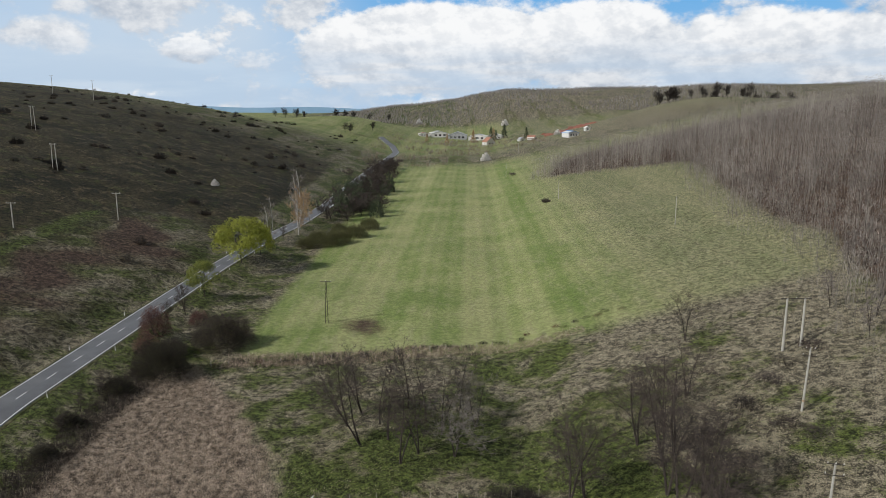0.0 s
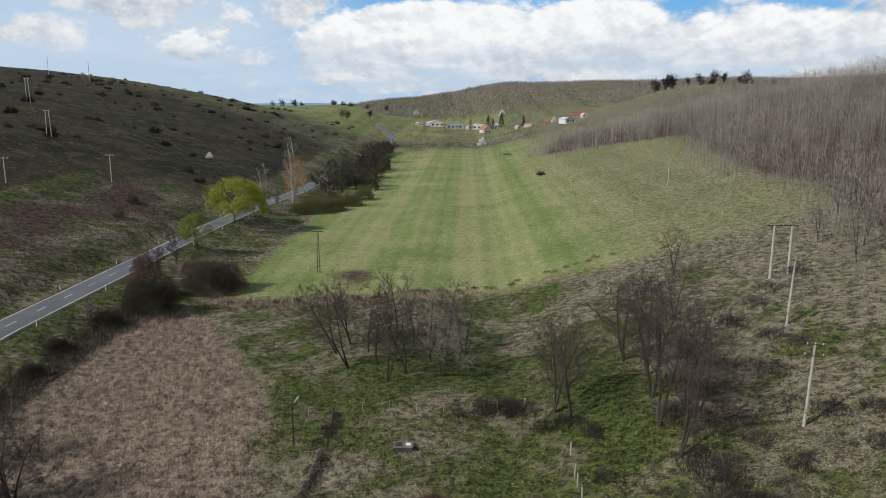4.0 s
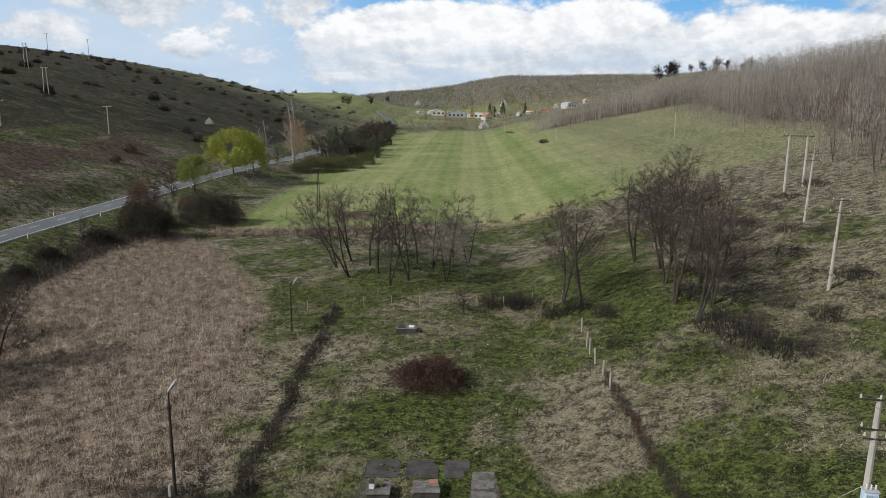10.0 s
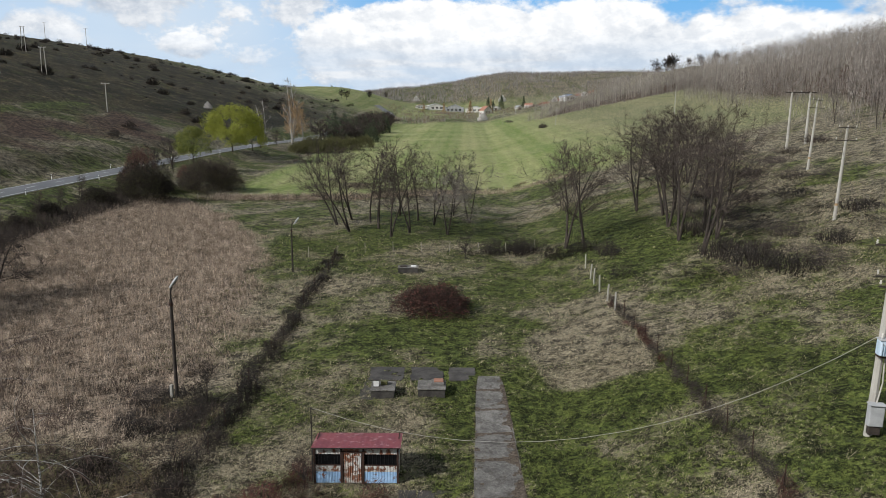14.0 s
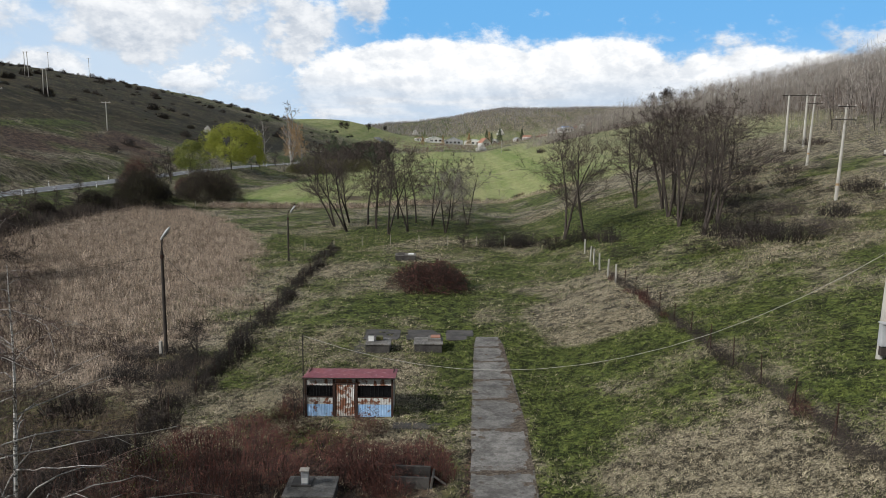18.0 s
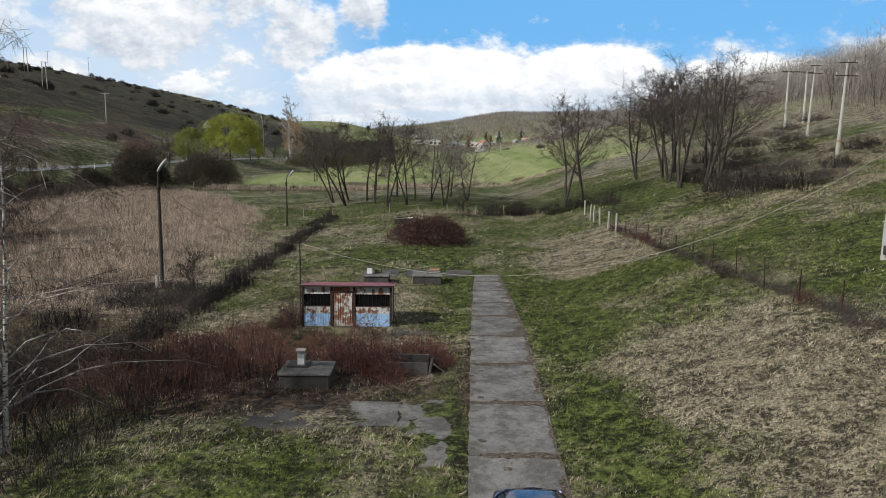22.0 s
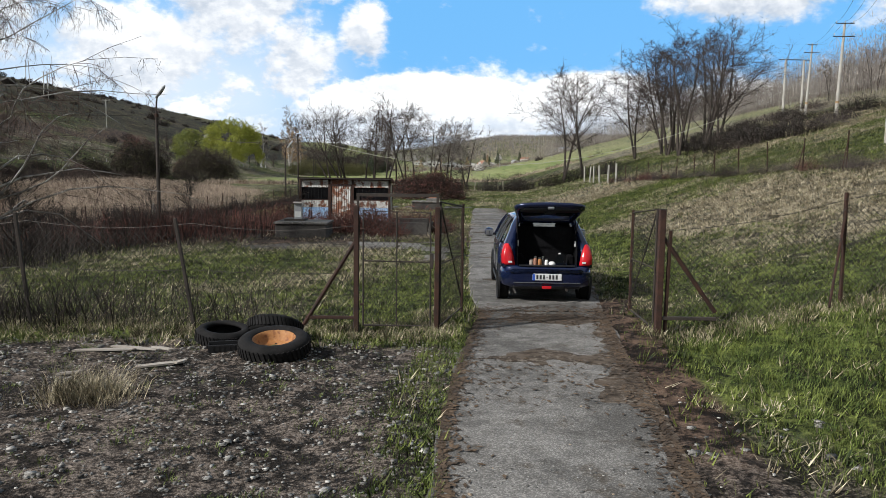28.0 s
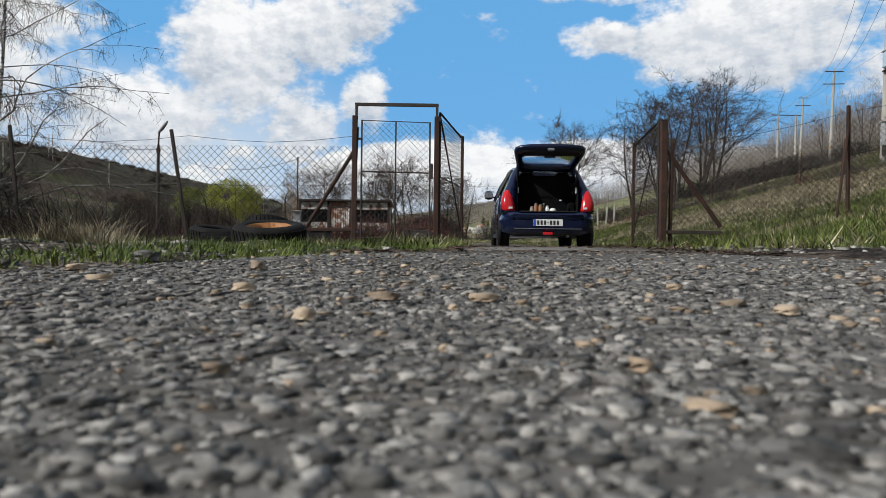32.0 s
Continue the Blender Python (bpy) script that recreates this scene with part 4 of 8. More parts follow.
for t in (ta, tb, tc, td):
    t["group"] = GROVE
again(ta, -12.8, 105.0, 20, 0.96), again(ta, -13.9, 117.0, 75, 1.0), again(tc, -10.4, 112.0, 200, 1.0), again(tb, -8.6, 106.0, 300, 0.92)
again(tb, -3.6, 101.0, 190, 0.9), again(tc, -6.0, 117.5, 40, 1.08), again(tc, 3.0, 117.0, 110, 0.92), again(tb, -0.2, 108.0, 20, 0.85), again(td, 5.4, 110.0, 200, 1.0)
LABR = "tall bare tree with a broad twiggy crown by the slope"
re_ = stand(vase_tree("slope_tree", 21, 14.0, 8.0, LABR, 2, 0.30, 0.15, (-0.02, 0)), 16.0, 84.0)
rf = stand(vase_tree("slope_tree", 22, 14.5, 8.2, LABR, 2, 0.34, 0.16, (0.02, 0)), 27.6, 81.5)
rh = stand(vase_tree("slope_tree", 23, 12.5, 8.4, LABR, 2, 0.22, 0.15, (0.0, 0.03)), 26.2, 66.6)
for t in (re_, rf, rh):
    t["group"] = "bare trees along the slope"
again(re_, 17.9, 81.2, 130, 0.95), again(rh, 27.6, 95.0, 200, 1.05), again(re_, 29.0, 88.0, 80, 1.0)
again(rf, 26.4, 74.0, 150, 1.0), again(rh, 29.0, 70.5, 20, 1.0), again(re_, 30.6, 78.5, 250, 1.02), again(rf, 31.0, 90.0, 280, 1.0), again(rh, 33.0, 101.0, 90, 0.85)
again(rf, 38.0, 106.0, 10, 0.72), again(re_, 45.0, 128.0, 190, 0.75)
# thin trees at the rim of the wood above the power poles
RIM = "thin grey-brown bare tree at the rim of the slope wood"
ri = stand(vase_tree("rim_tree", 25, 11.0, 4.0, RIM, 2, 0.25, 0.10, (0, 0), 12, 0.02, None, M_TWIGGREY, 0.45, 6), 68.0, 110.0, 0, 0.7)
ri["group"] = "rim trees of the wood"
for x, y, s_ in [(73, 117, 0.7), (78, 112, 0.75), (70, 126, 0.65), (81, 140, 0.8), (76, 101, 0.7), (84, 128, 0.8), (88, 146, 0.8)]:
    again(ri, x, y, x * 53, s_)

lt = stand(vase_tree("reedside_tree", 27, 9.6, 6.2, "bare reddish-brown tree at the edge of the reed bed", 4, 0.12, 0.11, (0.02, 0), 15, 0.016, None, M_TWIG, 0.6, 8), -42.6, 66.0)
again(lt, -47.0, 61.0, 100, 0.95), again(lt, -50.5, 74.0, 220, 0.85), again(lt, -44.5, 58.0, 40, 0.85)


def weeping_tree(name, seed, height, label):
    """A birch: white forked stems, arching limbs and long hanging twigs."""
    rng = random.Random(seed)
    g, w, t = Geo(), Geo(), Geo()
    for k, (lx, ly, hh) in enumerate(((-0.03, -0.02, 1.0), (-0.13, 0.05, 0.9), (-0.05, 0.10, 0.8))):
        pts, d = [Vector((0.12 * k, 0.08 * k, -0.3))], Vector((lx, ly, 1)).normalized()
        for _ in range(9):
            d = (d + Vector((rng.uniform(-0.03, 0.03), rng.uniform(-0.03, 0.03), 0.02))).normalized()
            pts.append(pts[-1] + d * height * hh / 9)
        g.tube(pts, [0.16 * (1 - 0.9 * (i / 9) ** 1.4) * (1 - 0.25 * k) for i in range(10)], 8, caps=False)
        for c in range(30):
            s = rng.uniform(0.10, 0.97)
            i = min(8, int(s * 9))
            p = pts[i].lerp(pts[i + 1], s * 9 - i)
            a = rng.uniform(0, 6.28)
            ln = height * 0.47 * (1.05 - 0.75 * s) * rng.uniform(0.6, 1.1) + 0.5
            q, dd = [p], Vector((math.cos(a), math.sin(a), 0.75))
            for _ in range(6):
                dd = (dd.normalized() + Vector((rng.uniform(-0.3, 0.3), rng.uniform(-0.3, 0.3), rng.uniform(-0.46, 0.08)))).normalized()
                q.append(q[-1] + dd * ln / 6)
            w.tube(q, [0.034 * (1.1 - s) * (1 - 0.85 * j / 6) + 0.004 for j in range(7)], 4, caps=False)
            for _ in range(9):
                j = rng.randint(1, 5)
                b0 = q[j].lerp(q[j + 1], rng.random())
                e = b0 + (dd * 0.6 + Vector((rng.uniform(-1, 1), rng.uniform(-1, 1), rng.uniform(-0.6, 0.5)))) * ln * 0.26
                t.tube([b0, b0.lerp(e, 0.5) + Vector((0, 0, 0.05)), e], [0.009, 0.007, 0.005], 3, caps=False)
                for _ in range(8):
                    h0 = b0.lerp(e, rng.uniform(0.1, 1.0))
                    m = h0 + Vector((rng.uniform(-0.3, 0.3), rng.uniform(-0.3, 0.3), rng.uniform(-0.25, 0.15)))
                    f = m + Vector((rng.uniform(-0.2, 0.2), rng.uniform(-0.2, 0.2), -rng.uniform(0.08, 0.45)))
                    t.blade(h0, m, 0.006), t.blade(m, f, 0.005)
                    n_ = m.lerp(f, 0.4)
                    t.blade(n_, n_ + Vector((rng.uniform(-0.25, 0.25), rng.uniform(-0.25, 0.25), -rng.uniform(0.1, 0.4))), 0.004)
    ob = thing(name, label, "tree")
    part("trunk", g.mesh("trunk", M_BIRCHBARK, True, False), None, ob)
    part("limb", w.mesh("limb", M_BIRCHLIMB, True, False), None, ob, "whitish arching limbs")
    part("crown", t.mesh("crown", M_TWIGBIRCH, False, False), None, ob)
    return ob


bi = stand(weeping_tree("birch_tree", 31, 12.8, "leafless weeping white birch with hanging twigs"), -11.7, 17.9)


# ---- leafy and golden trees by the road ----
def leafy_tree(name, seed, height, width, label, mat, leaves=5000, size=0.14, trunk=0.25, base=0.16, twigmat=None):
    rng = random.Random(seed)
    g, t = Geo(), Geo()
    branch(g, t, rng, (0, 0, -0.3), (rng.uniform(-0.1, 0.1), 0, 1), height * 0.62, trunk, 0, 2, 0, 0.3, (8, 5), 2, 0.02)
    lobes = []
    for _ in range(34):
        a, u = rng.uniform(0, 6.28), rng.uniform(-0.55, 1.0)
        q = math.sqrt(max(0.0, 1 - u * u)) * rng.uniform(0.6, 1.0)
        lobes.append((q * width * 0.40 * math.cos(a), q * width * 0.40 * math.sin(a), height * (0.55 + 0.34 * u) - 0.04 * height * q, rng.uniform(0.085, 0.14) * width))
    nr = np.random.RandomState(seed)
    L = np.array(lobes)[nr.randint(0, len(lobes), leaves)]
    d = nr.normal(size=(leaves, 3))
    d /= np.linalg.norm(d, axis=1)[:, None]
    p = L[:, :3] + d * (L[:, 3] * nr.uniform(0.35, 1.0, leaves) ** 0.5)[:, None]
    u = nr.normal(size=(leaves, 3)) * size
    v = nr.normal(size=(leaves, 3)) * size
    vs = np.stack([p, p + u, p + v], 1).reshape(-1, 3)
    ob = thing(name, label, "tree")
    part("trunk", g.mesh("trunk", M_BARK, True, False), None, ob)
    part("crown", raw_mesh("crown", vs, np.arange(leaves * 3).reshape(-1, 3), mat), None, ob)
    return ob


w1 = stand(leafy_tree("willow_tree", 41, 13.5, 21.0, "bright yellow-green budding willow beside the road", M_WILLOW, 16000, 0.20), -63.0, 220.0, 0, 1.05)
w1["group"] = "roadside willows"
w2 = stand(leafy_tree("willow_tree", 44, 9.6, 11.5, "smaller olive-green budding willow beside the road", M_WILLOW2, 8000, 0.15, 0.16), -62.0, 181.5)
w2["group"] = "roadside willows"
c = again(w1, -60.6, 234.0, 60, 0.62)
po = stand(vase_tree("poplar_tree", 51, 20.0, 6.6, "golden-brown budding poplar by the road", 2, 0.14, 0.22, (0, 0), 18, 0.045, M_BIRCHLIMB, M_GOLD, 0.45, 7), -56.4, 276.0)
again(po, -59.0, 292.0, 70, 0.8), again(po, -57.5, 306.0, 150, 0.75)
pb = stand(vase_tree("roadside_birch", 52, 16.5, 4.2, "pale grey bare birch with a white trunk by the road", 2, 0.12, 0.20, (0.0, 0.0), 16, 0.03, M_BIRCHBARK, M_TWIGGREY, 0.45, 6), -62.3, 256.0)
again(pb, -57.6, 284.0, 40, 1.55)
pg = stand(vase_tree("roadside_sapling", 53, 8.5, 3.8, "grey-brown bare roadside sapling", 3, 0.1, 0.09, (0, 0), 10, 0.02, None, M_TWIG, 0.5, 6), -61.5, 166.0)
for x, y, s_ in [(-61.0, 246, 0.9), (-60, 266, 0.7), (-63.0, 158, 0.7), (-60.5, 120, 0.6), (-60.0, 106, 0.5), (-60.5, 113, 0.45), (-59, 94, 0.4)]:
    again(pg, x, y, x * 37, s_)


# ---- shrubs and thickets ----
def shrub(name, seed, w, h, label, mat, stems=120, twigs=4, wtwig=0.012, category="shrub"):
    rng = random.Random(seed)
    t = Geo()
    for _ in range(stems):
        a, q = rng.uniform(0, 6.28), math.sqrt(rng.random())
        p = Vector((q * w * 0.45 * math.cos(a), q * w * 0.45 * math.sin(a), -0.1))
        hh = h * rng.uniform(0.6, 1.08) * (1 - 0.72 * q * q)
        e = Vector((q * w * 0.5 * math.cos(a) + rng.uniform(-0.12, 0.12) * w, q * w * 0.5 * math.sin(a) + rng.uniform(-0.12, 0.12) * w, hh))
        t.blade(p, e, wtwig)
        for _ in range(twigs):
            m = p.lerp(e, rng.uniform(0.25, 0.95))
            q2 = Vector((rng.uniform(-1, 1), rng.uniform(-1, 1), rng.uniform(-0.2, 1))) * h * rng.uniform(0.12, 0.34)
            t.blade(m, m + q2, wtwig * 0.7)
    return whole(name, t.mesh(name, mat, False, False), None, label, category)


def bush_mesh(name, seed, w, h, mat, leaves=900, size=0.10):
    nr = np.random.RandomState(seed)
    d = nr.normal(size=(leaves, 3))
    d /= np.linalg.norm(d, axis=1)[:, None]
    d[:, 2] = np.abs(d[:, 2])
    lump = 1 + 0.22 * np.sin(d[:, 0] * 5 + seed) * np.sin(d[:, 1] * 4 + 2) + 0.12 * np.sin(d[:, 2] * 9 + d[:, 0] * 7)
    p = d * (nr.uniform(0.45, 1.0, leaves) ** 0.4 * lump)[:, None] * np.array([w / 2, w / 2, h])
    u, v = nr.normal(size=(leaves, 3)) * size, nr.normal(size=(leaves, 3)) * size
    return raw_mesh(name, np.stack([p, p + u, p + v], 1).reshape(-1, 3), np.arange(leaves * 3).reshape(-1, 3), mat)


def place(ob, x, y, turn=0.0, s=(1, 1, 1), label="", group=""):
    ob.matrix_world = pose(x, y, gz(x, y), 0, 0, turn) @ Matrix.Diagonal((*s, 1))
    if label:
        ob["label"] = label
    if group:
        ob["group"] = group
    return ob


def dup(ob, x, y, turn=0.0, s=(1, 1, 1), label=""):
    c = ob.copy()
    scene.collection.objects.link(c)
    return place(c, x, y, turn, s, label)


rnd = random.Random(8)
def dome_bush(name, seed, w, h, label, mat, leafmat, stems=260, wtwig=0.03):
    """A dense rounded bush: short twigs all through a lumpy dome, thickest near its skin, and buds at their tips."""
    nr = np.random.RandomState(seed)
    n = stems * 75
    a, u = nr.uniform(0, 2 * np.pi, n), nr.uniform(0, 1, n) ** 0.75
    el = np.arccos(u * 0.99)
    lump = 1 + 0.10 * np.sin(3 * a + seed) + 0.09 * np.sin(5 * a + 6 * u + seed) + 0.06 * np.sin(11 * a + 9 * u)
    out = np.stack([np.cos(a) * np.sin(el), np.sin(a) * np.sin(el), np.cos(el)], -1)
    p = out * (lump * nr.uniform(0.08, 1.0, n) ** 0.33)[:, None] * np.array([w / 2, w / 2, h])
    p[:, 2] -= 0.15
    d = out * 0.8 + nr.normal(0, 0.55, (n, 3)) + np.array([0, 0, 0.25])
    q = p + d * (w * nr.uniform(0.015, 0.05, n))[:, None]
    side = nr.normal(0, 1, (n, 3))
    side /= np.linalg.norm(side, axis=1)[:, None]
    tw = np.stack([p - side * wtwig * 0.5, p + side * wtwig * 0.5, q], 1).reshape(-1, 3)
    k = nr.uniform(0, 1, n) < 0.36
    m = int(k.sum())
    bud = np.stack([q[k], q[k] + nr.normal(0, 0.075, (m, 3)), q[k] + nr.normal(0, 0.075, (m, 3))], 1).reshape(-1, 3)
    ob = thing(name, label, "shrub", group="rounded roadside bushes")
    part("crown", raw_mesh("crown", tw, np.arange(3 * n).reshape(-1, 3), mat), None, ob)
    part("foliage", raw_mesh("foliage", bud, np.arange(3 * m).reshape(-1, 3), leafmat), None, ob, "fine budding leaves")
    stem = Geo()
    rng = random.Random(seed)
    for _ in range(9):
        aa = rng.uniform(0, 6.28)
        stem.tube([(0.1 * math.cos(aa), 0.1 * math.sin(aa), -0.3), (w * 0.12 * math.cos(aa), w * 0.12 * math.sin(aa), h * 0.4), (w * 0.26 * math.cos(aa), w * 0.26 * math.sin(aa), h * 0.75)], [0.05, 0.035, 0.012], 4, caps=False)
    part("trunk", stem.mesh("trunk", M_BARK, True, False), None, ob)
    return ob


thick = place(dome_bush("lawn_bush", 61, 6.4, 2.9, "rounded dark reddish-brown leafless bush on the lawn", M_TWIGDARK, M_TWIGRED, 330, 0.02), 0.2, 61.8, 0, (1.1, 1.0, 0.82))
thick["group"] = ""
b_a = place(dome_bush("roadside_bush", 62, 11.0, 6.6, "dense rounded dark bush with olive buds beside the road", M_TWIGDARK, M_OLIVE, 300, 0.065), -54.6, 132.5)
b_b = place(dome_bush("roadside_bush", 63, 13.5, 6.6, "wide rounded dark olive bush beside the road", M_TWIG, M_OLIVE, 380, 0.065), -48.6, 151.5)
b_c = place(dome_bush("roadside_bush", 64, 7.0, 6.4, "round reddish-brown budding bush beside the road", M_TWIGRED, M_SCRUB, 180, 0.05), -62.5, 150.0)
for ob, x, y, s_, sz in ((b_a, -58.5, 122.0, 0.55, 0.8), (b_c, -60.5, 140.5, 0.8, 0.85), (b_a, -60.0, 108.0, 0.4, 0.8), (b_b, -56.5, 143.5, 0.5, 0.8), (b_a, -58.5, 98.0, 0.35, 0.8), (b_c, -57.5, 163.0, 0.7, 0.7)):
    c = copy_thing(ob, Matrix())
    place(c, x, y, x * 31, (s_, s_, s_ * sz))
oliv = place(dome_bush("olive_bush", 65, 12.0, 6.2, "olive-green budding bush beside the field", M_OLIVE, M_OLIVE, 260, 0.06), -45.5, 262.0)
for x, y, s_ in [(-39.5, 268, 0.85), (-34.5, 281, 0.8), (-50.5, 258, 0.6), (-31.0, 300, 0.75), (-41.0, 283, 0.8)]:
    c = copy_thing(oliv, Matrix())
    place(c, x, y, x * 17, (s_, s_, s_))
# the dark tree belt where the road meets the hill
belt = vase_tree("dark_belt_tree", 71, 12.0, 7.5, "dark shaded bare tree of the valley wood", 2, 0.15, 0.2, (0, 0), 12, 0.06, None, M_TWIG, 0.6, 4)
place(belt, -52, 350, 0, (1, 1, 1), "", "trees of the valley wood")
for i in range(70):
    y = 312 + rnd.random() ** 0.9 * 270
    x = -46 + rnd.uniform(-14, 16) - (y - 312) * 0.02
    if abs(x - float(road_mid(y))) < 6:
        x += 13
    c = again(belt, x, y, rnd.uniform(0, 360), rnd.uniform(0.6, 1.1))
    c.scale = (c.scale.x * 1.25, c.scale.y * 1.25, c.scale.z * 0.85)
belt2 = tagged(new("green_belt_shrub", bush_mesh("green_belt_shrub", 9, 9, 8, M_LEAFDARK, 2500, 0.28)), "dark green leafy tree at the edge of the valley wood", "shrub", "shrubs of the valley wood")
place(belt2, -47, 330, 0, (1, 1, 1.5))
for i in range(16):
    y = 316 + rnd.random() * 120
    dup(belt2, -40 + rnd.uniform(-14, 10), y, rnd.uniform(0, 360), (0.8, 0.8, rnd.uniform(0.7, 1.25)))
# hillside shrubs
hs = place(shrub("hillside_shrub", 65, 4.2, 2.6, "dark leafless shrub on the grassy hillside", M_TWIGDARK, 80, 3, 0.09), -163, 609, 0, (1, 1, 1), "", "hillside shrubs")
for i in range(300):
    x, y = rnd.uniform(-330, -85), rnd.uniform(150, 760)
    if x > -120 and y < 250:
        continue
    s = rnd.uniform(0.25, 1.0) ** 1.3 * 1.5
    dup(hs, x, y, rnd.uniform(0, 360), (s, s, s * rnd.uniform(0.6, 1.2)))
for x, y, s in [(-260, 548, 1.6), (-250, 556, 1.3), (-193, 342, 1.5), (-146, 272, 1.3), (-98, 441, 1.7), (-92, 470, 1.5), (-110, 420, 1.3), (-163, 612, 1.8), (-176, 299, 1.3), (-92, 215, 1.2), (-88, 196, 1.0)]:
    dup(hs, x, y, x, (s, s, s))


# ---- the bare forest on the slope ----
def forest_mesh(name, seed, spots, hmin, hmax, twigs, w, mat, steep=1.0, girth=0.21):
    """Bare trees: a thin upright trunk and a narrow egg of rising twigs each."""
    nr = np.random.RandomState(seed)
    n = len(spots)
    h = nr.uniform(hmin, hmax, n) * (1 + 0.14 * wobble(spots[:, 0], spots[:, 1], 7.0) + 0.10 * wobble(spots[:, 0], spots[:, 1], 2.6))
    base = np.stack([spots[:, 0], spots[:, 1], land(spots[:, 0], spots[:, 1]) - 0.3], -1)
    tip = base + np.stack([nr.normal(0, 0.03, n) * h, nr.normal(0, 0.03, n) * h, h], -1)
    s = np.array([0.95, 0.3, 0]) * np.maximum(0.006 * h, 0.6 * w)[:, None]
    V = [np.stack([base - s, base + s, tip], 1)]
    for k in range(twigs):
        f = nr.uniform(0.12, 0.97, n)
        r = h * girth * np.sqrt(np.clip(1 - ((f - 0.55) / 0.46) ** 2, 0.02, 1)) * nr.uniform(0.0, 1.0, n)
        a = nr.uniform(0, 6.28, n)
        p = base + (tip - base) * f[:, None] + np.stack([np.cos(a) * r, np.sin(a) * r, 0 * r], -1)
        d = np.stack([np.cos(a) * 0.55, np.sin(a) * 0.55, nr.uniform(-0.1, 1.1, n) * steep], -1) + nr.normal(0, 0.35, (n, 3))
        a2 = nr.uniform(0, 6.28, n)
        side = np.stack([np.cos(a2), np.sin(a2), nr.normal(0, 0.2, n)], -1)
        V.append(np.stack([p, p + side * w, p + d * (h * nr.uniform(0.05, 0.12, n))[:, None]], 1))
    V = np.concatenate(V).reshape(-1, 3)
    return raw_mesh(name, V, np.arange(len(V)).reshape(-1, 3), mat)


def scatter(seed, n, box, keep):
    nr = np.random.RandomState(seed)
    x, y = nr.uniform(box[0], box[1], n), nr.uniform(box[2], box[3], n)
    k = keep(x, y)
    return np.stack([x[k], y[k]], -1)


inwood = lambda x, y: (x > forest_edge(y) + 3 * np.sin(y / 7)) & ((x - forest_edge(y) < 25) | (np.sin(x * 0.05) + np.sin(y * 0.031) > -1.6))
sp = scatter(5, 12500, (50, 330, 70, 470), inwood)
tagged(new("forest", forest_mesh("forest", 6, sp, 7.5, 13.0, 54, 0.075, M_FOREST)), "grey-brown leafless wood covering the slope", "forest", kind="stuff")
sp = scatter(15, 9000, (50, 140, 70, 470), lambda x, y: (x > forest_edge(y) - 5) & (x < forest_edge(y) + 16))
tagged(new("forest_rim", forest_mesh("forest_rim", 16, sp, 1.5, 5.0, 34, 0.06, M_FOREST, 0.6)), "low brown brush along the rim of the wood", "brush", kind="stuff")
sp = scatter(25, 26000, (-700, 1000, 1150, 1950), lambda x, y: (x > -240 + 0.1 * (y - 1150)) & (y > 1150 + 0.2 * np.abs(x - 100) + 120 * np.sin(x / 90)) & (wobble(x, y, 70) + 0.5 * wobble(x, y, 23) > -0.55))
tagged(new("far_woods", forest_mesh("far_woods", 26, sp, 3, 6.5, 12, 0.8, M_FARWOOD, 0.3, 0.5)), "distant leafless woods on the hills", "forest", kind="stuff")
sp = scatter(35, 400, (140, 420, 480, 1000), lambda x, y: (x > forest_edge(y) + 20) & (np.sin(x / 40) * np.sin(y / 50) > 0.2))
tagged(new("far_copse", forest_mesh("far_copse", 36, sp, 6, 10, 30, 0.2, M_TWIGDARK)), "dark bare trees on the far ridge", "forest", kind="stuff")

# hills on the horizon, with the haze of distance put into their blue
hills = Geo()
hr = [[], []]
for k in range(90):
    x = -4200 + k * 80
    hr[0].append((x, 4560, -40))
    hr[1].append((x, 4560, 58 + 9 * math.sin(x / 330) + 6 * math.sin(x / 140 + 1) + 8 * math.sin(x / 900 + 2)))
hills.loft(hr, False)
whole("backdrop", hills, M_FARHILL, "distant hills painted in haze blue along the horizon", "hills", kind="structure")

# brown scrub of the valley bottom towards the village
for seed, mat, lab in ((45, M_SCRUB, "reddish-brown leafless scrub in the valley bottom"), (46, M_FOREST, "grey leafless scrub in the valley bottom")):
    sp = scatter(seed, 2600, (-75, 105, 590, 930), lambda x, y: (np.abs(x - road_mid(y)) > 8) & ((y > 700) | (x < 5)) & (wobble(x, y, 16) + 0.4 * wobble(x, y, 5) > -0.25))
    tagged(new("valley_scrub", forest_mesh("valley_scrub", seed, sp, 1.6, 4.0, 40, 0.22, mat, 0.3, 0.75)), lab, "scrub", kind="stuff")

# ---- the concrete drive, slab by slab ----
drive = thing("pavement", "cracked grey concrete drive of cast slabs", "pavement", kind="structure")
JOINTS = [-7.6, -3.4, 2.15, 6.05, 9.2, 13.0, 17.1, 21.2, 25.6, 29.9, 33.8, 36.9, 40.2, 43.2, 45.8]
srng = random.Random(4)


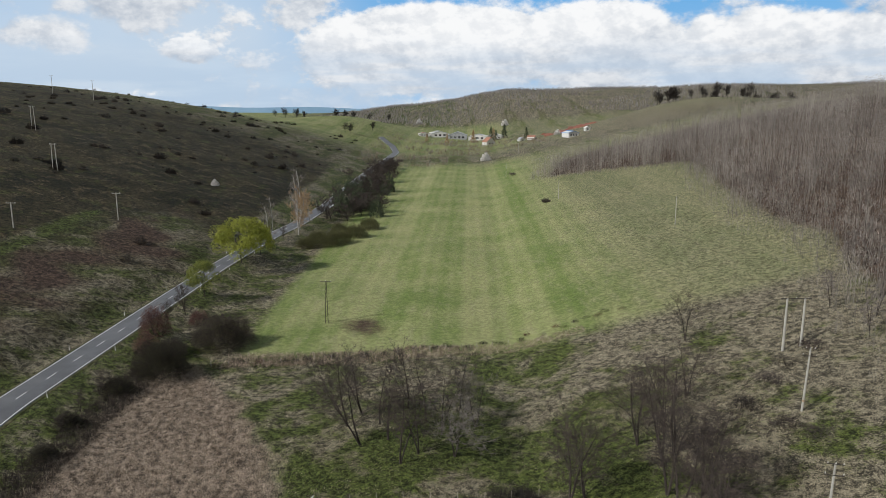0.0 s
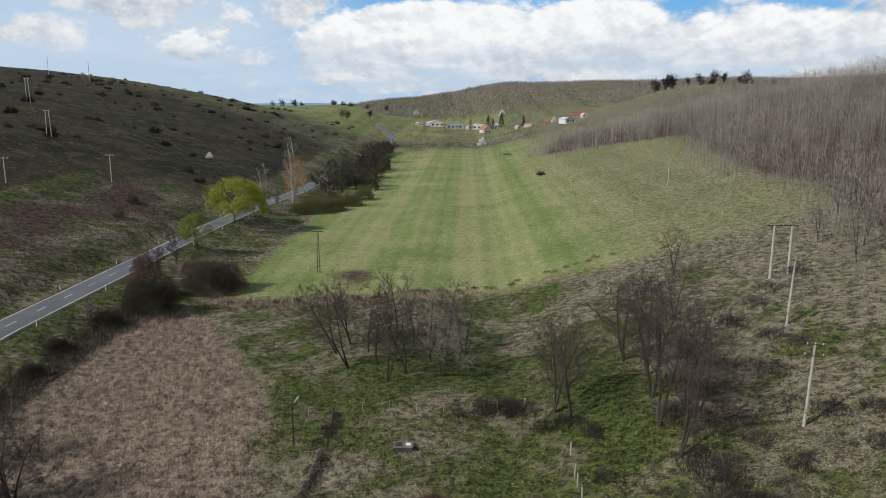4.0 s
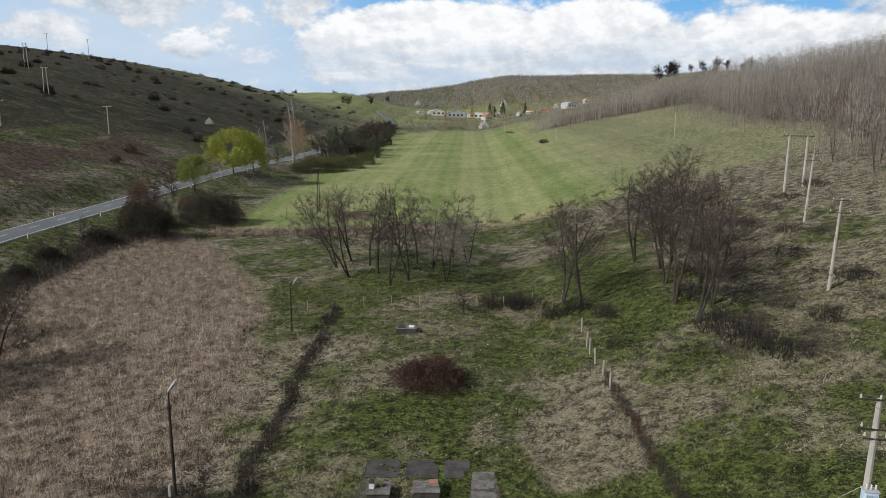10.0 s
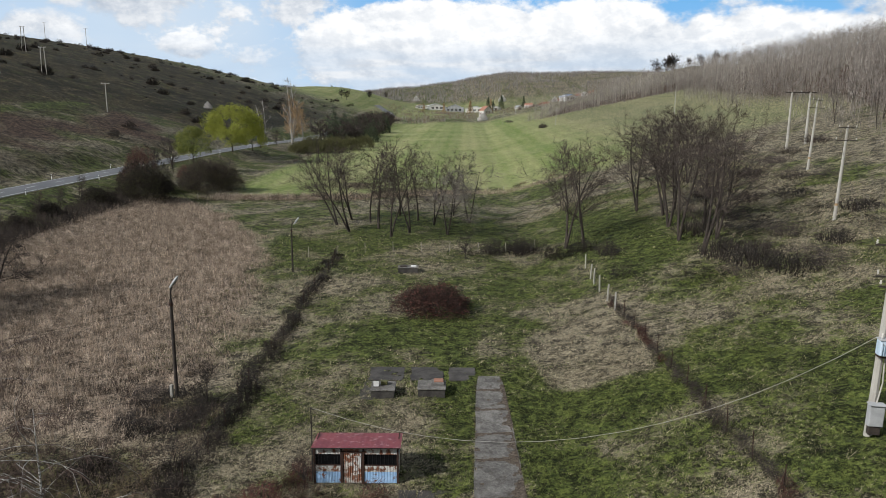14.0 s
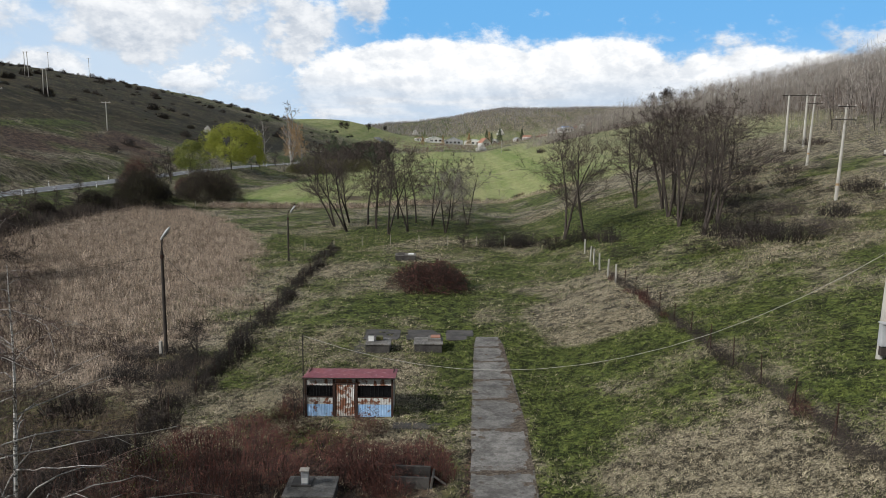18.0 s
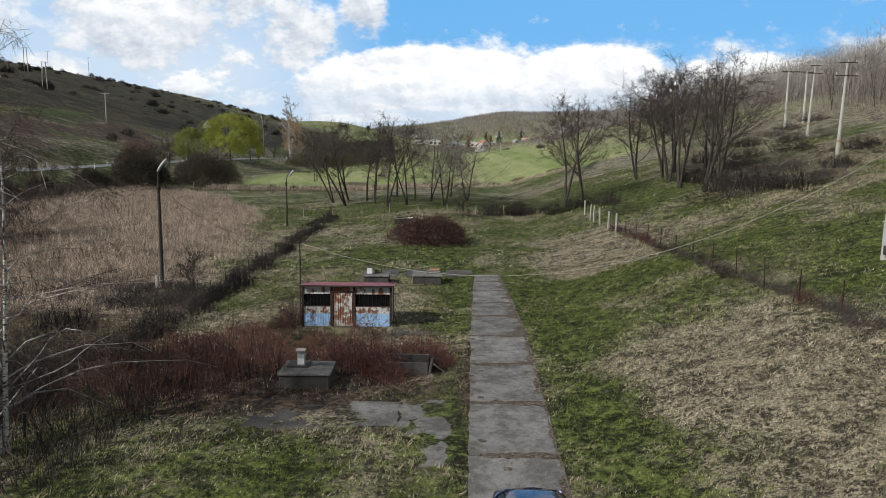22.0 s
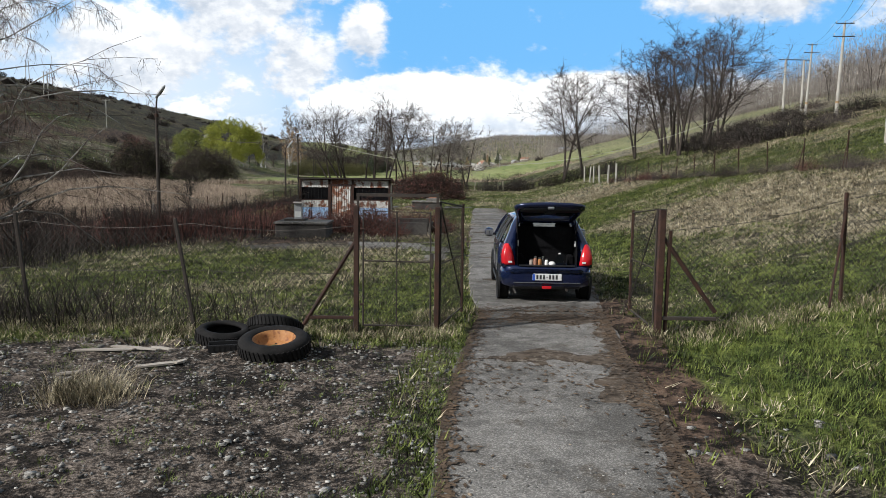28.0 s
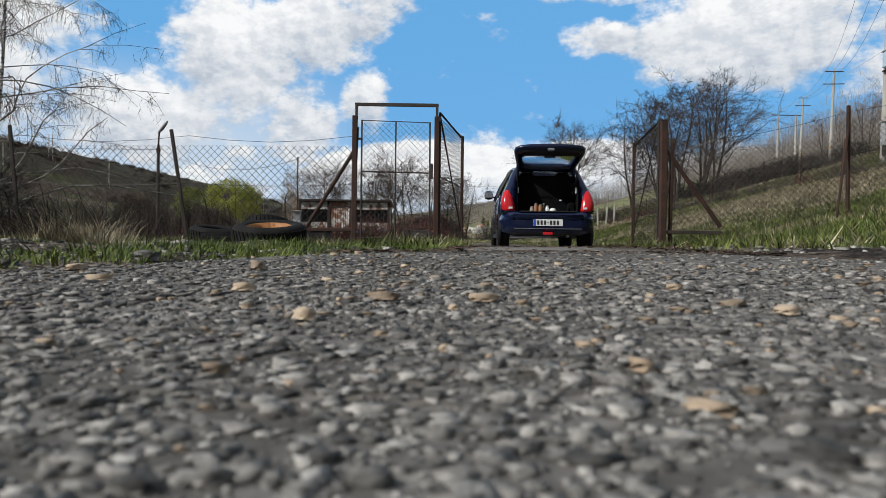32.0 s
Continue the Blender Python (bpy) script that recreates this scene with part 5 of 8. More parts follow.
def slab(y0, y1, left, right, top=0.025, thick=0.12, n=8, rag=0.05):
    g = Geo()
    rings = []
    for i in range(n + 1):
        y = y0 + (y1 - y0) * i / n
        a, b = left(y) + srng.uniform(-rag, rag), right(y) + srng.uniform(-rag, rag)
        jy = srng.uniform(-0.012, 0.012) if i in (0, n) else 0
        za, zb = float(land(a, y)) + top, float(land(b, y)) + top
        rings.append([(a, y + jy, za - thick), (a, y + jy, za - 0.015), (a + 0.015, y + jy, za), ((a + b) / 2, y + jy, (za + zb) / 2 + 0.004), (b - 0.015, y + jy, zb), (b, y + jy, zb - 0.015), (b, y + jy, zb - thick)])
    g.loft(rings, True, True)
    return g


for a, b in zip(JOINTS, JOINTS[1:]):
    tilt = srng.uniform(-0.008, 0.008)
    part("slab", slab(a + 0.03, b - 0.03, lambda y: float(path_mid(y) - path_half(y)), lambda y: float(path_mid(y) + path_half(y)), 0.022 + (tilt if a > 8 else 0), rag=0.0 if a < 1 else (0.06 if a < 9 else 0.03), n=24 if a < 1 else 8), M_CONC, drive)
apron = thing("concrete_apron", "broken concrete apron beside the drive, littered with dead stems", "pavement", kind="structure")
for x0, x1, y0, y1 in ((-1.9, -0.35, 19.2, 21.3), (-0.3, 1.72, 18.2, 21.5), (0.55, 1.66, 16.4, 18.1), (-5.2, -2.0, 19.0, 21.0)):
    part("slab", slab(y0, y1, lambda y: x0, lambda y: x1, 0.012 if x0 > -2 else -0.005, rag=0.12), M_CONC if x0 > -2 else M_CONCDARK, apron)
pad = thing("concrete_pad", "dark mossy concrete pads in the grass", "pavement", kind="structure")
for x0, x1 in ((-4.1, -1.75), (-1.25, 1.05), (1.4, 3.35)):
    part("slab", slab(44.9, 47.4, lambda y: x0, lambda y: x1 - max(0, (46 - y)) * (0.6 if x1 > 3 else 0.05), 0.03, rag=0.08), M_CONCDARK, pad)
part("slab", slab(41.6, 44.7, lambda y: -4.4, lambda y: -3.6, 0.02, rag=0.15), M_CONCDARK, pad)
sidewalk = thing("side_path", "narrow mossy concrete path from the drive to the hut", "pavement", kind="structure")
for k in range(4):
    part("slab", slab(29.95, 30.65, lambda y: -1.2 + k * 0.92, lambda y: -0.34 + k * 0.92, 0.015, rag=0.03, n=3), M_CONCDARK, sidewalk)


# ---- the sheet-metal hut ----
def corrugated(x0, x1, z0, z1, y, pitch=0.076, depth=0.006):
    g = Geo()
    n = max(4, int((x1 - x0) / pitch * 4))
    top, bot = [], []
    for i in range(n + 1):
        x = x0 + (x1 - x0) * i / n
        d = depth * math.sin(2 * math.pi * i / 4)
        bot.append((x, y + d, z0)), top.append((x, y + d, z1))
    back = [(x, yy + 0.006, z) for x, yy, z in bot], [(x, yy + 0.006, z) for x, yy, z in top]
    g.loft([bot, top], False)
    g.loft(list(back), False)
    return g


hut = thing("metal_hut", "hut of flaking blue and white corrugated sheet, faded red roof", "hut", pose(-3.36, 31.3, gz(-3.36, 31.5), 0, 0, 0))
W, D, H = 2.06, 1.75, 1.98
for x in (-W, -0.72, 0.36, W):
    part("post", Geo().box((x, 0, H / 2), (0.10, 0.07, H), b=0.006), M_RUST, hut)
for x in (-W, W):
    part("post", Geo().box((x, D, H / 2 - 0.12), (0.08, 0.07, H - 0.24), b=0.006), M_RUST, hut)
for x0, x1 in ((-W + 0.05, -0.77), (0.41, W - 0.05)):
    part("lower_panel", corrugated(x0, x1, 0.04, 0.66, 0.0), M_BLUE, hut, "flaking sky-blue corrugated panel")
    part("middle_panel", corrugated(x0, x1, 0.66, 0.99, -0.012), M_WHITEPAINT, hut, "rust-stained white panel")
    # no real hole: a near-black panel paints the shade inside the hut
    part("opening_shade_panel", Geo().box(((x0 + x1) / 2, 0.05, 1.285), (x1 - x0, 0.02, 0.60)), M_BLACK, hut, "black panel for the shade in the unglazed opening")
    part("window_rail", Geo().box(((x0 + x1) / 2, 0.0, 1.005), (x1 - x0, 0.05, 0.035), b=0.004), M_RUST, hut)
    for k in range(7):
        part("bar", Geo().tube([(x0 + (x1 - x0) * (k + 1) / 8, 0.02, 1.0), (x0 + (x1 - x0) * (k + 1) / 8, 0.02, 1.59)], 0.005, 5), M_PLASTIC, hut)
    part("top_panel", corrugated(x0, x1, 1.585, 1.92, 0.0), M_WHITEPAINT, hut, "white and rust top panel")
part("door_leaf", corrugated(-0.62, 0.27, 0.06, 1.64, -0.01, 0.11, 0.012), M_RUSTPAINT, hut, "white door half eaten by rust")
part("door_patch", corrugated(-0.12, 0.25, 0.55, 1.50, -0.034, 0.09, 0.01), M_WHITEPAINT, hut, "pale repair sheet")
part("door_frame", Geo().box((-0.67, 0, 0.85), (0.06, 0.08, 1.7)).box((0.31, 0, 0.85), (0.06, 0.08, 1.7)).box((-0.18, 0, 1.70), (1.04, 0.08, 0.06)), M_RUST, hut)
part("lintel_panel", corrugated(-0.70, 0.34, 1.74, 1.93, -0.004), M_RUSTPAINT, hut)
for s in (-1, 1):
    side = Geo().box((s * W, D / 2, 0.9), (0.02, D, 1.74))
    part("side_wall", side, M_WHITEPAINT if s > 0 else M_BLUE, hut)
part("back_wall", Geo().box((0, D, 0.88), (2 * W, 0.02, 1.72)), M_BLUE, hut)
part("floor", Geo().box((0, D / 2, 0.02), (2 * W, D, 0.06)), M_CONCDARK, hut)
for k in range(4):
    x0 = -W - 0.12 + k * (2 * W + 0.24) / 4
    g = Geo()
    w = (2 * W + 0.24) / 4
    za, zb = H + 0.05, H - 0.20
    n = 8
    g.loft([[(x0 + (w + 0.03) * i / n, yy, zz + 0.012 * (i % 2) + 0.003 * k) for i in range(n + 1)] for yy, zz in ((-0.22, za), (D + 0.2, zb))], False)
    g.loft([[(x0 + (w + 0.03) * i / n, yy, zz - 0.01 + 0.012 * (i % 2) + 0.003 * k) for i in range(n + 1)] for yy, zz in ((-0.22, za), (D + 0.2, zb))], False)
    part("roof_sheet", g, M_REDROOF, hut, "faded red roof sheet")
part("fascia", Geo().box((0, -0.19, H + 0.015), (2 * W + 0.24, 0.03, 0.06)), M_DARKSTEEL, hut)
for x in (-W, W):
    part("rafter", Geo().box((x, D / 2, H - 0.10), (0.06, D, 0.06)), M_RUST, hut)
part("mast", Geo().tube([(-W - 0.12, 0.1, 0), (-W - 0.12, 0.1, 3.95)], 0.03, 8), M_DARKSTEEL, hut, "thin dark pipe mast")
part("mast_cap", Geo().tube([(-W - 0.12, 0.1, 3.93), (-W - 0.12, 0.1, 4.0)], 0.045, 8), M_DARKSTEEL, hut)


# ---- concrete well boxes with meter cabinets ----
def well(x, y, w, d, h, label, turn=0.0):
    b = thing("concrete_well_box", label, "concrete box", pose(x, y, gz(x, y), 0, 0, turn), "concrete well boxes")
    # chamber in the darker concrete, which paints in the shade of the brambles
    part("chamber", Geo().box((0, 0, h / 2 - 0.1), (w, d, h + 0.2), b=0.025), M_CONCDARK, b)
    part("cover", Geo().box((0, 0, h + 0.035), (w + 0.10, d + 0.10, 0.08), b=0.015), M_CONC, b)
    return b


b1 = well(-3.75, 23.3, 1.75, 1.5, 0.42, "weathered low concrete well box with a meter cabinet on top")
part("cover_hatch", Geo().box((-0.35, 0.25, 0.52), (0.75, 0.7, 0.10), b=0.01), M_CONCDARK, b1)
cab = thing("meter_cabinet", "small grey meter cabinet with a white label on a well box", "cabinet", pose(-3.98, 23.35, gz(-3.9, 23.3) + 0.55))
part("housing", Geo().box((0, 0, 0.28), (0.26, 0.18, 0.56), b=0.01), M_GREYBOX, cab)
part("roof", Geo().box((0, 0, 0.58), (0.34, 0.26, 0.035), m=pose(0, 0, 0, 5, 0, 0), b=0.008), M_WOOD, cab, "sloping bleached board")
part("label_plate", Geo().box((0, -0.095, 0.17), (0.22, 0.012, 0.20)), M_WHITE, cab, "white plate")
b2 = well(-2.9, 42.6, 1.5, 1.5, 0.50, "concrete well box with a white cabinet in the grass")
cab2 = thing("meter_cabinet", "white meter cabinet with a mossy lid on a well box", "cabinet", pose(-3.35, 42.5, gz(-3.3, 42.5) + 0.58))
part("housing", Geo().box((0, 0, 0.2), (0.34, 0.24, 0.40), b=0.01), M_WHITE, cab2)
part("lid", Geo().box((0, 0, 0.42), (0.40, 0.30, 0.04), b=0.008), M_DARKSTEEL, cab2)
mb = thing("mossy_box", "green mossy box on a concrete well", "box", pose(-2.85, 42.8, gz(-2.8, 42.8) + 0.58))
part("box_body", Geo().box((0, 0, 0.11), (0.42, 0.36, 0.22), b=0.02), M_OLIVE, mb)
b3 = well(0.25, 42.8, 1.75, 1.4, 0.52, "plain weathered concrete well box")
part("upper_step", Geo().box((0.4, 0.2, 0.66), (0.85, 0.75, 0.20), b=0.02), M_CONC, b3)
part("brick_cap", Geo().box((0.45, 0.25, 0.80), (0.62, 0.5, 0.08), b=0.01), M_TILE, b3, "brown brick cap")
b4 = well(-2.8, 77.2, 2.2, 1.5, 0.55, "far concrete well box with a dark hatch")
part("cover_hatch", Geo().box((-0.5, 0.0, 0.66), (0.8, 0.9, 0.14), b=0.02), M_DARKSTEEL, b4)
part("cover_hatch", Geo().box((0.6, 0.0, 0.64), (0.6, 0.6, 0.10), b=0.02), M_WHITE, b4)
# a broken trough with boards
tr = thing("broken_trough", "collapsed dark concrete trough overgrown by red stems", "trough", pose(0.15, 24.6, gz(0.15, 24.6), 0, 0, -4))
part("wall", Geo().box((-0.3, 0.35, 0.28), (1.5, 0.10, 0.62), b=0.02), M_CONCDARK, tr)
part("wall", Geo().box((-0.3, -0.35, 0.22), (1.5, 0.10, 0.5), b=0.02), M_CONCDARK, tr)
part("end_wall", Geo().box((0.5, 0, 0.27), (0.10, 0.8, 0.58), m=pose(0, 0, 0, 0, 8, 0), b=0.02), M_CONCDARK, tr)
part("board", Geo().box((0.72, -0.1, 0.42), (0.95, 0.16, 0.03), m=pose(0.1, 0, 0.2, 0, 38, 10)), M_WOOD, tr, "slipped bleached board")


# ---- the gates ----
def link_wire(L, H, pitch=0.075, r=0.0022, sag=0.0):
    """Chain link in the x, z plane, from the origin."""
    g = Geo()
    for s in (1, -1):
        k = -H
        while k < L:
            x0, x1 = (k, k + H)
            z0, z1 = (0, H) if s > 0 else (H, 0)
            a, b = max(0.0, (0 - x0) / H), min(1.0, (L - x0) / H)
            if b > a:
                p, q = (x0 + a * H, 0, z0 + a * (z1 - z0)), (x0 + b * H, 0, z0 + b * (z1 - z0))
                m = ((p[0] + q[0]) / 2, 0.012 * s + sag * 0.3, (p[2] + q[2]) / 2)
                g.tube([p, m, q], r, 3, False)
            k += pitch
    return g


wicket = thing("wicket_gate", "rusty steel wicket gate with chain-link panel in a high frame", "gate", pose(-0.13, 7.40, 0.0, 0, 0, 0))
part("left_post", Geo().box((0, 0, 0.80), (0.065, 0.065, 1.80), b=0.006), M_RUST, wicket)
part("right_post", Geo().box((1.06, 0, 0.80), (0.065, 0.065, 1.80), b=0.006), M_RUST, wicket)
part("overhead_frame", Geo().box((0.02, 0, 1.75), (0.035, 0.035, 0.2)).box((1.06, 0, 1.75), (0.035, 0.035, 0.2)).box((0.54, 0, 1.845), (1.08, 0.04, 0.04)), M_DARKSTEEL, wicket)
part("brace", Geo().tube([(-0.02, 0, 1.22), (-0.72, 0.0, 0.08)], 0.026, 8), M_RUST, wicket)
part("brace_foot", Geo().box((-0.34, 0, 0.22), (0.66, 0.04, 0.04), b=0.004), M_RUST, wicket)
leaf = part("gate_leaf", Geo().tube([(0.09, 0, 0.12), (0.09, 0, 1.64), (0.97, 0, 1.62), (0.98, 0, 0.12), (0.09, 0, 0.12)], 0.013, 6), M_DARKSTEEL, wicket)
part("middle_rail", Geo().tube([(0.09, 0, 0.98), (0.97, 0, 0.97)], 0.010, 6), M_DARKSTEEL, leaf)
part("middle_stile", Geo().tube([(0.53, 0, 0.12), (0.53, 0, 1.63)], 0.010, 6), M_DARKSTEEL, leaf)
part("chain_link", link_wire(0.88, 1.48), M_WIRE, leaf, at=pose(0.09, 0, 0.13))
part("lock_case", Geo().box((0.99, -0.02, 0.99), (0.05, 0.045, 0.20), b=0.005), M_DARKSTEEL, leaf)
part("hinge", Geo().tube([(0.05, -0.01, 1.4), (0.10, -0.01, 1.4)], 0.016, 6), M_RUST, leaf)
part("hinge", Geo().tube([(0.05, -0.01, 0.4), (0.10, -0.01, 0.4)], 0.016, 6), M_RUST, leaf)


def swung_leaf(name, x, y, turn, L, H, label):
    ob = thing(name, label, "gate leaf", pose(x, y, gz(x, y), 0, 0, turn), "open leaves of the drive gate")
    part("frame", Geo().tube([(0, 0, 0.06), (0, 0, H), (L, 0, H - 0.12), (L, 0, 0.04), (0, 0, 0.06)], 0.016, 6), M_DARKSTEEL, ob)
    part("end_stile", Geo().box((L, 0, (H - 0.1) / 2), (0.045, 0.04, H - 0.05), b=0.004), M_RUST, ob)
    part("diagonal", Geo().tube([(0.02, 0, H - 0.05), (L - 0.05, 0, 0.2)], 0.011, 6), M_DARKSTEEL, ob)
    part("middle_rail", Geo().tube([(0, 0, H * 0.52), (L, 0, H * 0.5)], 0.010, 6), M_DARKSTEEL, ob)
    part("chain_link", link_wire(L, H - 0.14, 0.07), M_WIRE, ob, at=pose(0, 0, 0.07))
    return ob


swung_leaf("gate_leaf", 0.97, 7.47, 77, 1.55, 1.72, "open rusty gate leaf with torn chain-link, swung inwards")
swung_leaf("gate_leaf", 3.86, 7.56, 87, 1.45, 1.66, "open rusty gate leaf with bent chain-link, swung inwards")
gp = thing("gate_post", "rusty square steel gate post with a diagonal brace", "post", pose(3.90, 7.47, gz(3.9, 7.47)))
part("shaft", Geo().box((0, 0, 0.80), (0.085, 0.085, 1.74), b=0.008), M_RUST, gp)
part("brace", Geo().tube([(0.03, 0, 1.30), (0.78, 0.05, 0.30)], 0.030, 8), M_RUST, gp)
part("brace_foot", Geo().box((0.40, 0, 0.22), (0.75, 0.05, 0.045), b=0.004), M_DARKSTEEL, gp)
part("cap", Geo().box((0, 0, 1.68), (0.095, 0.095, 0.012)), M_DARKSTEEL, gp)


# ---- fences ----
def fence(name, spots, h, label, brace_at=(), lean=0.02, pitch=0.09, wires=True, group="", post=(0.042, 0.042), mat=None, seed=2, tilt=None):
    rng = random.Random(seed)
    f = thing(name, label, "fence", pose(spots[0][0], spots[0][1], 0), group)
    o = Vector((spots[0][0], spots[0][1], 0))
    inv = Matrix.Translation(-o)
    tops = []
    for i, (x, y) in enumerate(spots):
        z = gz(x, y)
        m = inv @ pose(x, y, z, rng.uniform(-lean, lean) * 57, rng.uniform(-lean, lean) * 57, rng.uniform(0, 20)) if i not in (tilt or {}) else inv @ pose(x, y, z, 2, tilt[i], 5)
        hh = h * rng.uniform(0.94, 1.06)
        part("post", Geo().box((0, 0, hh / 2 - 0.1), (post[0], post[1], hh + 0.2), b=0.006), mat or M_RUST, f, at=m)
        tops.append(m @ Vector((0, 0, hh - 0.05)))
        if i in brace_at:
            part("brace", Geo().tube([(0, 0, hh * 0.8), (-0.36, -0.25, 0.0)], 0.018, 6), M_RUST, f, at=m)
    for i in range(len(spots) - 1):
        a, b = Vector((*spots[i], gz(*spots[i]))), Vector((*spots[i + 1], gz(*spots[i + 1])))
        L = (b - a).length
        d = (b - a).normalized()
        m = Matrix((( d.x, -d.y, 0, a.x), (d.y, d.x, 0, a.y), (d.z, 0, 1, a.z), (0, 0, 0, 1)))
        if wires:
            part("chain_link", link_wire(L, h - 0.22, pitch, 0.0032 if pitch < 0.12 else 0.004), M_WIRE, f, at=inv @ m @ pose(0, 0, 0.05))
        for k, q in enumerate((0.97, 0.55)):
            pts = []
            for j in range(5):
                t = j / 4
                p = a.lerp(b, t) + Vector((0, 0, h * q - 0.08 * math.sin(math.pi * t) * (1 - 0.6 * k)))
                pts.append(inv @ p)
            part("line_wire", Geo().tube(pts, 0.004, 3, False), M_WIRE, f)
    return f


fence("front_fence", [(-0.16, 7.43), (-2.32, 7.55), (-4.6, 7.7), (-7.0, 8.0), (-9.6, 8.8)], 1.48, "sagging chain-link fence on rusty leaning posts", (), 0.07, 0.10, mat=M_DARKSTEEL, seed=5, tilt={1: -8})
fence("front_fence", [(4.0, 7.49), (6.38, 7.55), (8.9, 7.6), (11.6, 8.0)], 1.46, "sagging chain-link fence with a rusty braced post on the grass bank", (1,), 0.02, 0.085, seed=6)
fence("side_fence", [(-12.2 - 0.25 * math.sin(k), 22 + 3.3 * k) for k in range(21)], 1.45, "rusty wire fence half buried in brambles", (), 0.06, 0.2, seed=7)
fence("side_fence", [(15.2 + 0.012 * (k * 3.1), 17 + 3.1 * k) for k in range(13)], 1.35, "rusty wire fence with braced posts along the slope", (0, 1, 2, 3, 6), 0.05, 0.2, seed=8)
wf = thing("concrete_post_row", "leaning white concrete fence posts at the field corner", "fence", pose(15.6, 56, 0))
for k, (x, y) in enumerate([(15.5, 56.6), (15.6, 59.8), (15.6, 63.0), (15.7, 65.9), (15.8, 68.0), (16.2, 72.6)]):
    part("post", Geo().box((0, 0, 0.7), (0.13, 0.11, 1.7), b=0.015), M_POLE, wf, at=pose(x - 15.6, y - 56, gz(x, y), 4 * math.sin(k * 2), 8 * math.sin(k * 3.1), 10 * k))
fence("paddock_fence", [(-47 + k * 3.4, 139 + 0.6 * k) for k in range(19)], 1.1, "low weathered paddock fence between reeds and field", (), 0.06, 0.3, False, "", (0.11, 0.11), M_WOOD, 9)
fence("paddock_fence", [(-16 + k * 3.6, 88 + 0.25 * math.sin(k)) for k in range(9)], 1.3, "thin wire fence across the meadow", (), 0.05, 0.3, False, "", (0.07, 0.07), M_WOOD, 10)

# ---- the hatchback ----
def build_car():
    car = thing("car", "dark blue hatchback with raised tailgate, parked on the concrete drive", "car", pose(2.80, 10.05, float(drive_top(2.8, 10.6)) + 0.02, 0, 0, -2.0) @ Matrix.Diagonal((0.945, 1, 1, 1)))

    def ring(y, w, zb, zt, crown=0.02):
        half = [(0.0, zb), (0.72 * w, zb), (0.95 * w, zb + 0.06), (w, zb + 0.22), (w, (zb + zt) / 2 + 0.08), (0.985 * w, zt - 0.10), (0.94 * w, zt - 0.02), (0.86 * w, zt), (0.45 * w, zt + crown), (0.0, zt + crown)]
        return [(x, y, z) for x, z in half] + [(-x, y, z) for x, z in reversed(half[1:-1])]

    low = [(0.50, 0.845, 0.21, 0.97), (0.9, 0.848, 0.20, 0.97), (1.5, 0.848, 0.19, 0.95), (2.2, 0.848, 0.19, 0.94), (2.6, 0.845, 0.19, 0.95), (2.85, 0.838, 0.20, 0.95), (3.15, 0.82, 0.22, 0.88), (3.42, 0.77, 0.24, 0.78), (3.58, 0.69, 0.27, 0.68), (3.66, 0.58, 0.32, 0.60), (3.69, 0.45, 0.38, 0.55)]
    part("body", Geo().loft([ring(*r) for r in low], True, True), M_CARPAINT, car, smooth=True)
    tail = [(0.0, 0.60, 0.36, 0.585), (0.02, 0.70, 0.30, 0.615), (0.07, 0.785, 0.25, 0.63), (0.16, 0.828, 0.225, 0.635), (0.30, 0.845, 0.215, 0.635), (0.505, 0.848, 0.21, 0.635)]
    bumper = part("rear_bumper", Geo().loft([ring(y, w, a, b, 0.0) for y, w, a, b in tail], True, True), M_CARPAINT, car, smooth=True)
    part("bumper_strip", Geo().box((0, 0.0, 0.345), (1.20, 0.012, 0.010), b=0.002), M_CHROME, bumper, "thin bright strip")
    part("lower_valance", Geo().box((0, 0.10, 0.27), (1.24, 0.10, 0.08), b=0.03), M_PLASTIC, bumper)
    part("fog_lamp", Geo().box((0.0, 0.004, 0.265), (0.17, 0.03, 0.05), b=0.006), M_REDLENS, bumper)
    part("exhaust_pipe", Geo().tube([(0.36, 0.02, 0.22), (0.36, 0.3, 0.22)], 0.024, 10), M_DARKSTEEL, bumper)
    # number plate with plain bars
    plate = part("number_plate", Geo().box((0, -0.012, 0.445), (0.52, 0.012, 0.112), b=0.003), M_WHITE, car)
    part("blue_strip", Geo().box((-0.238, -0.02, 0.445), (0.042, 0.006, 0.108)), M_EUBLUE, plate)
    for x in (-0.175, -0.115, -0.055, 0.05, 0.11, 0.17):
        part("plate_bar", Geo().box((x, -0.0195, 0.445), (0.036, 0.005, 0.072)), M_INK, plate)
    part("plate_bar", Geo().box((0.0, -0.0195, 0.445), (0.025, 0.005, 0.012)), M_INK, plate)
    # rear quarters and lamps
    for s in (-1, 1):
        lev = [(0.60, 0.54, 0.825, 0.06, 0.60), (0.75, 0.55, 0.83, 0.075, 0.62), (0.90, 0.55, 0.80, 0.12, 0.66), (1.02, 0.545, 0.745, 0.18, 0.70), (1.15, 0.53, 0.685, 0.25, 0.75), (1.28, 0.505, 0.63, 0.33, 0.80), (1.38, 0.46, 0.575, 0.40, 0.86), (1.43, 0.42, 0.53, 0.45, 0.9)]
        rings = [[(s * a, y0 + 0.01, z), (s * (b - 0.05), y0, z), (s * b, y0 + 0.07, z), (s * b * 1.005, (y0 + y1) / 2, z), (s * b, y1, z), (s * a, y1, z)] for z, a, b, y0, y1 in lev]
        part("rear_quarter", Geo().loft(rings, True, True), M_CARPAINT, car, smooth=True)
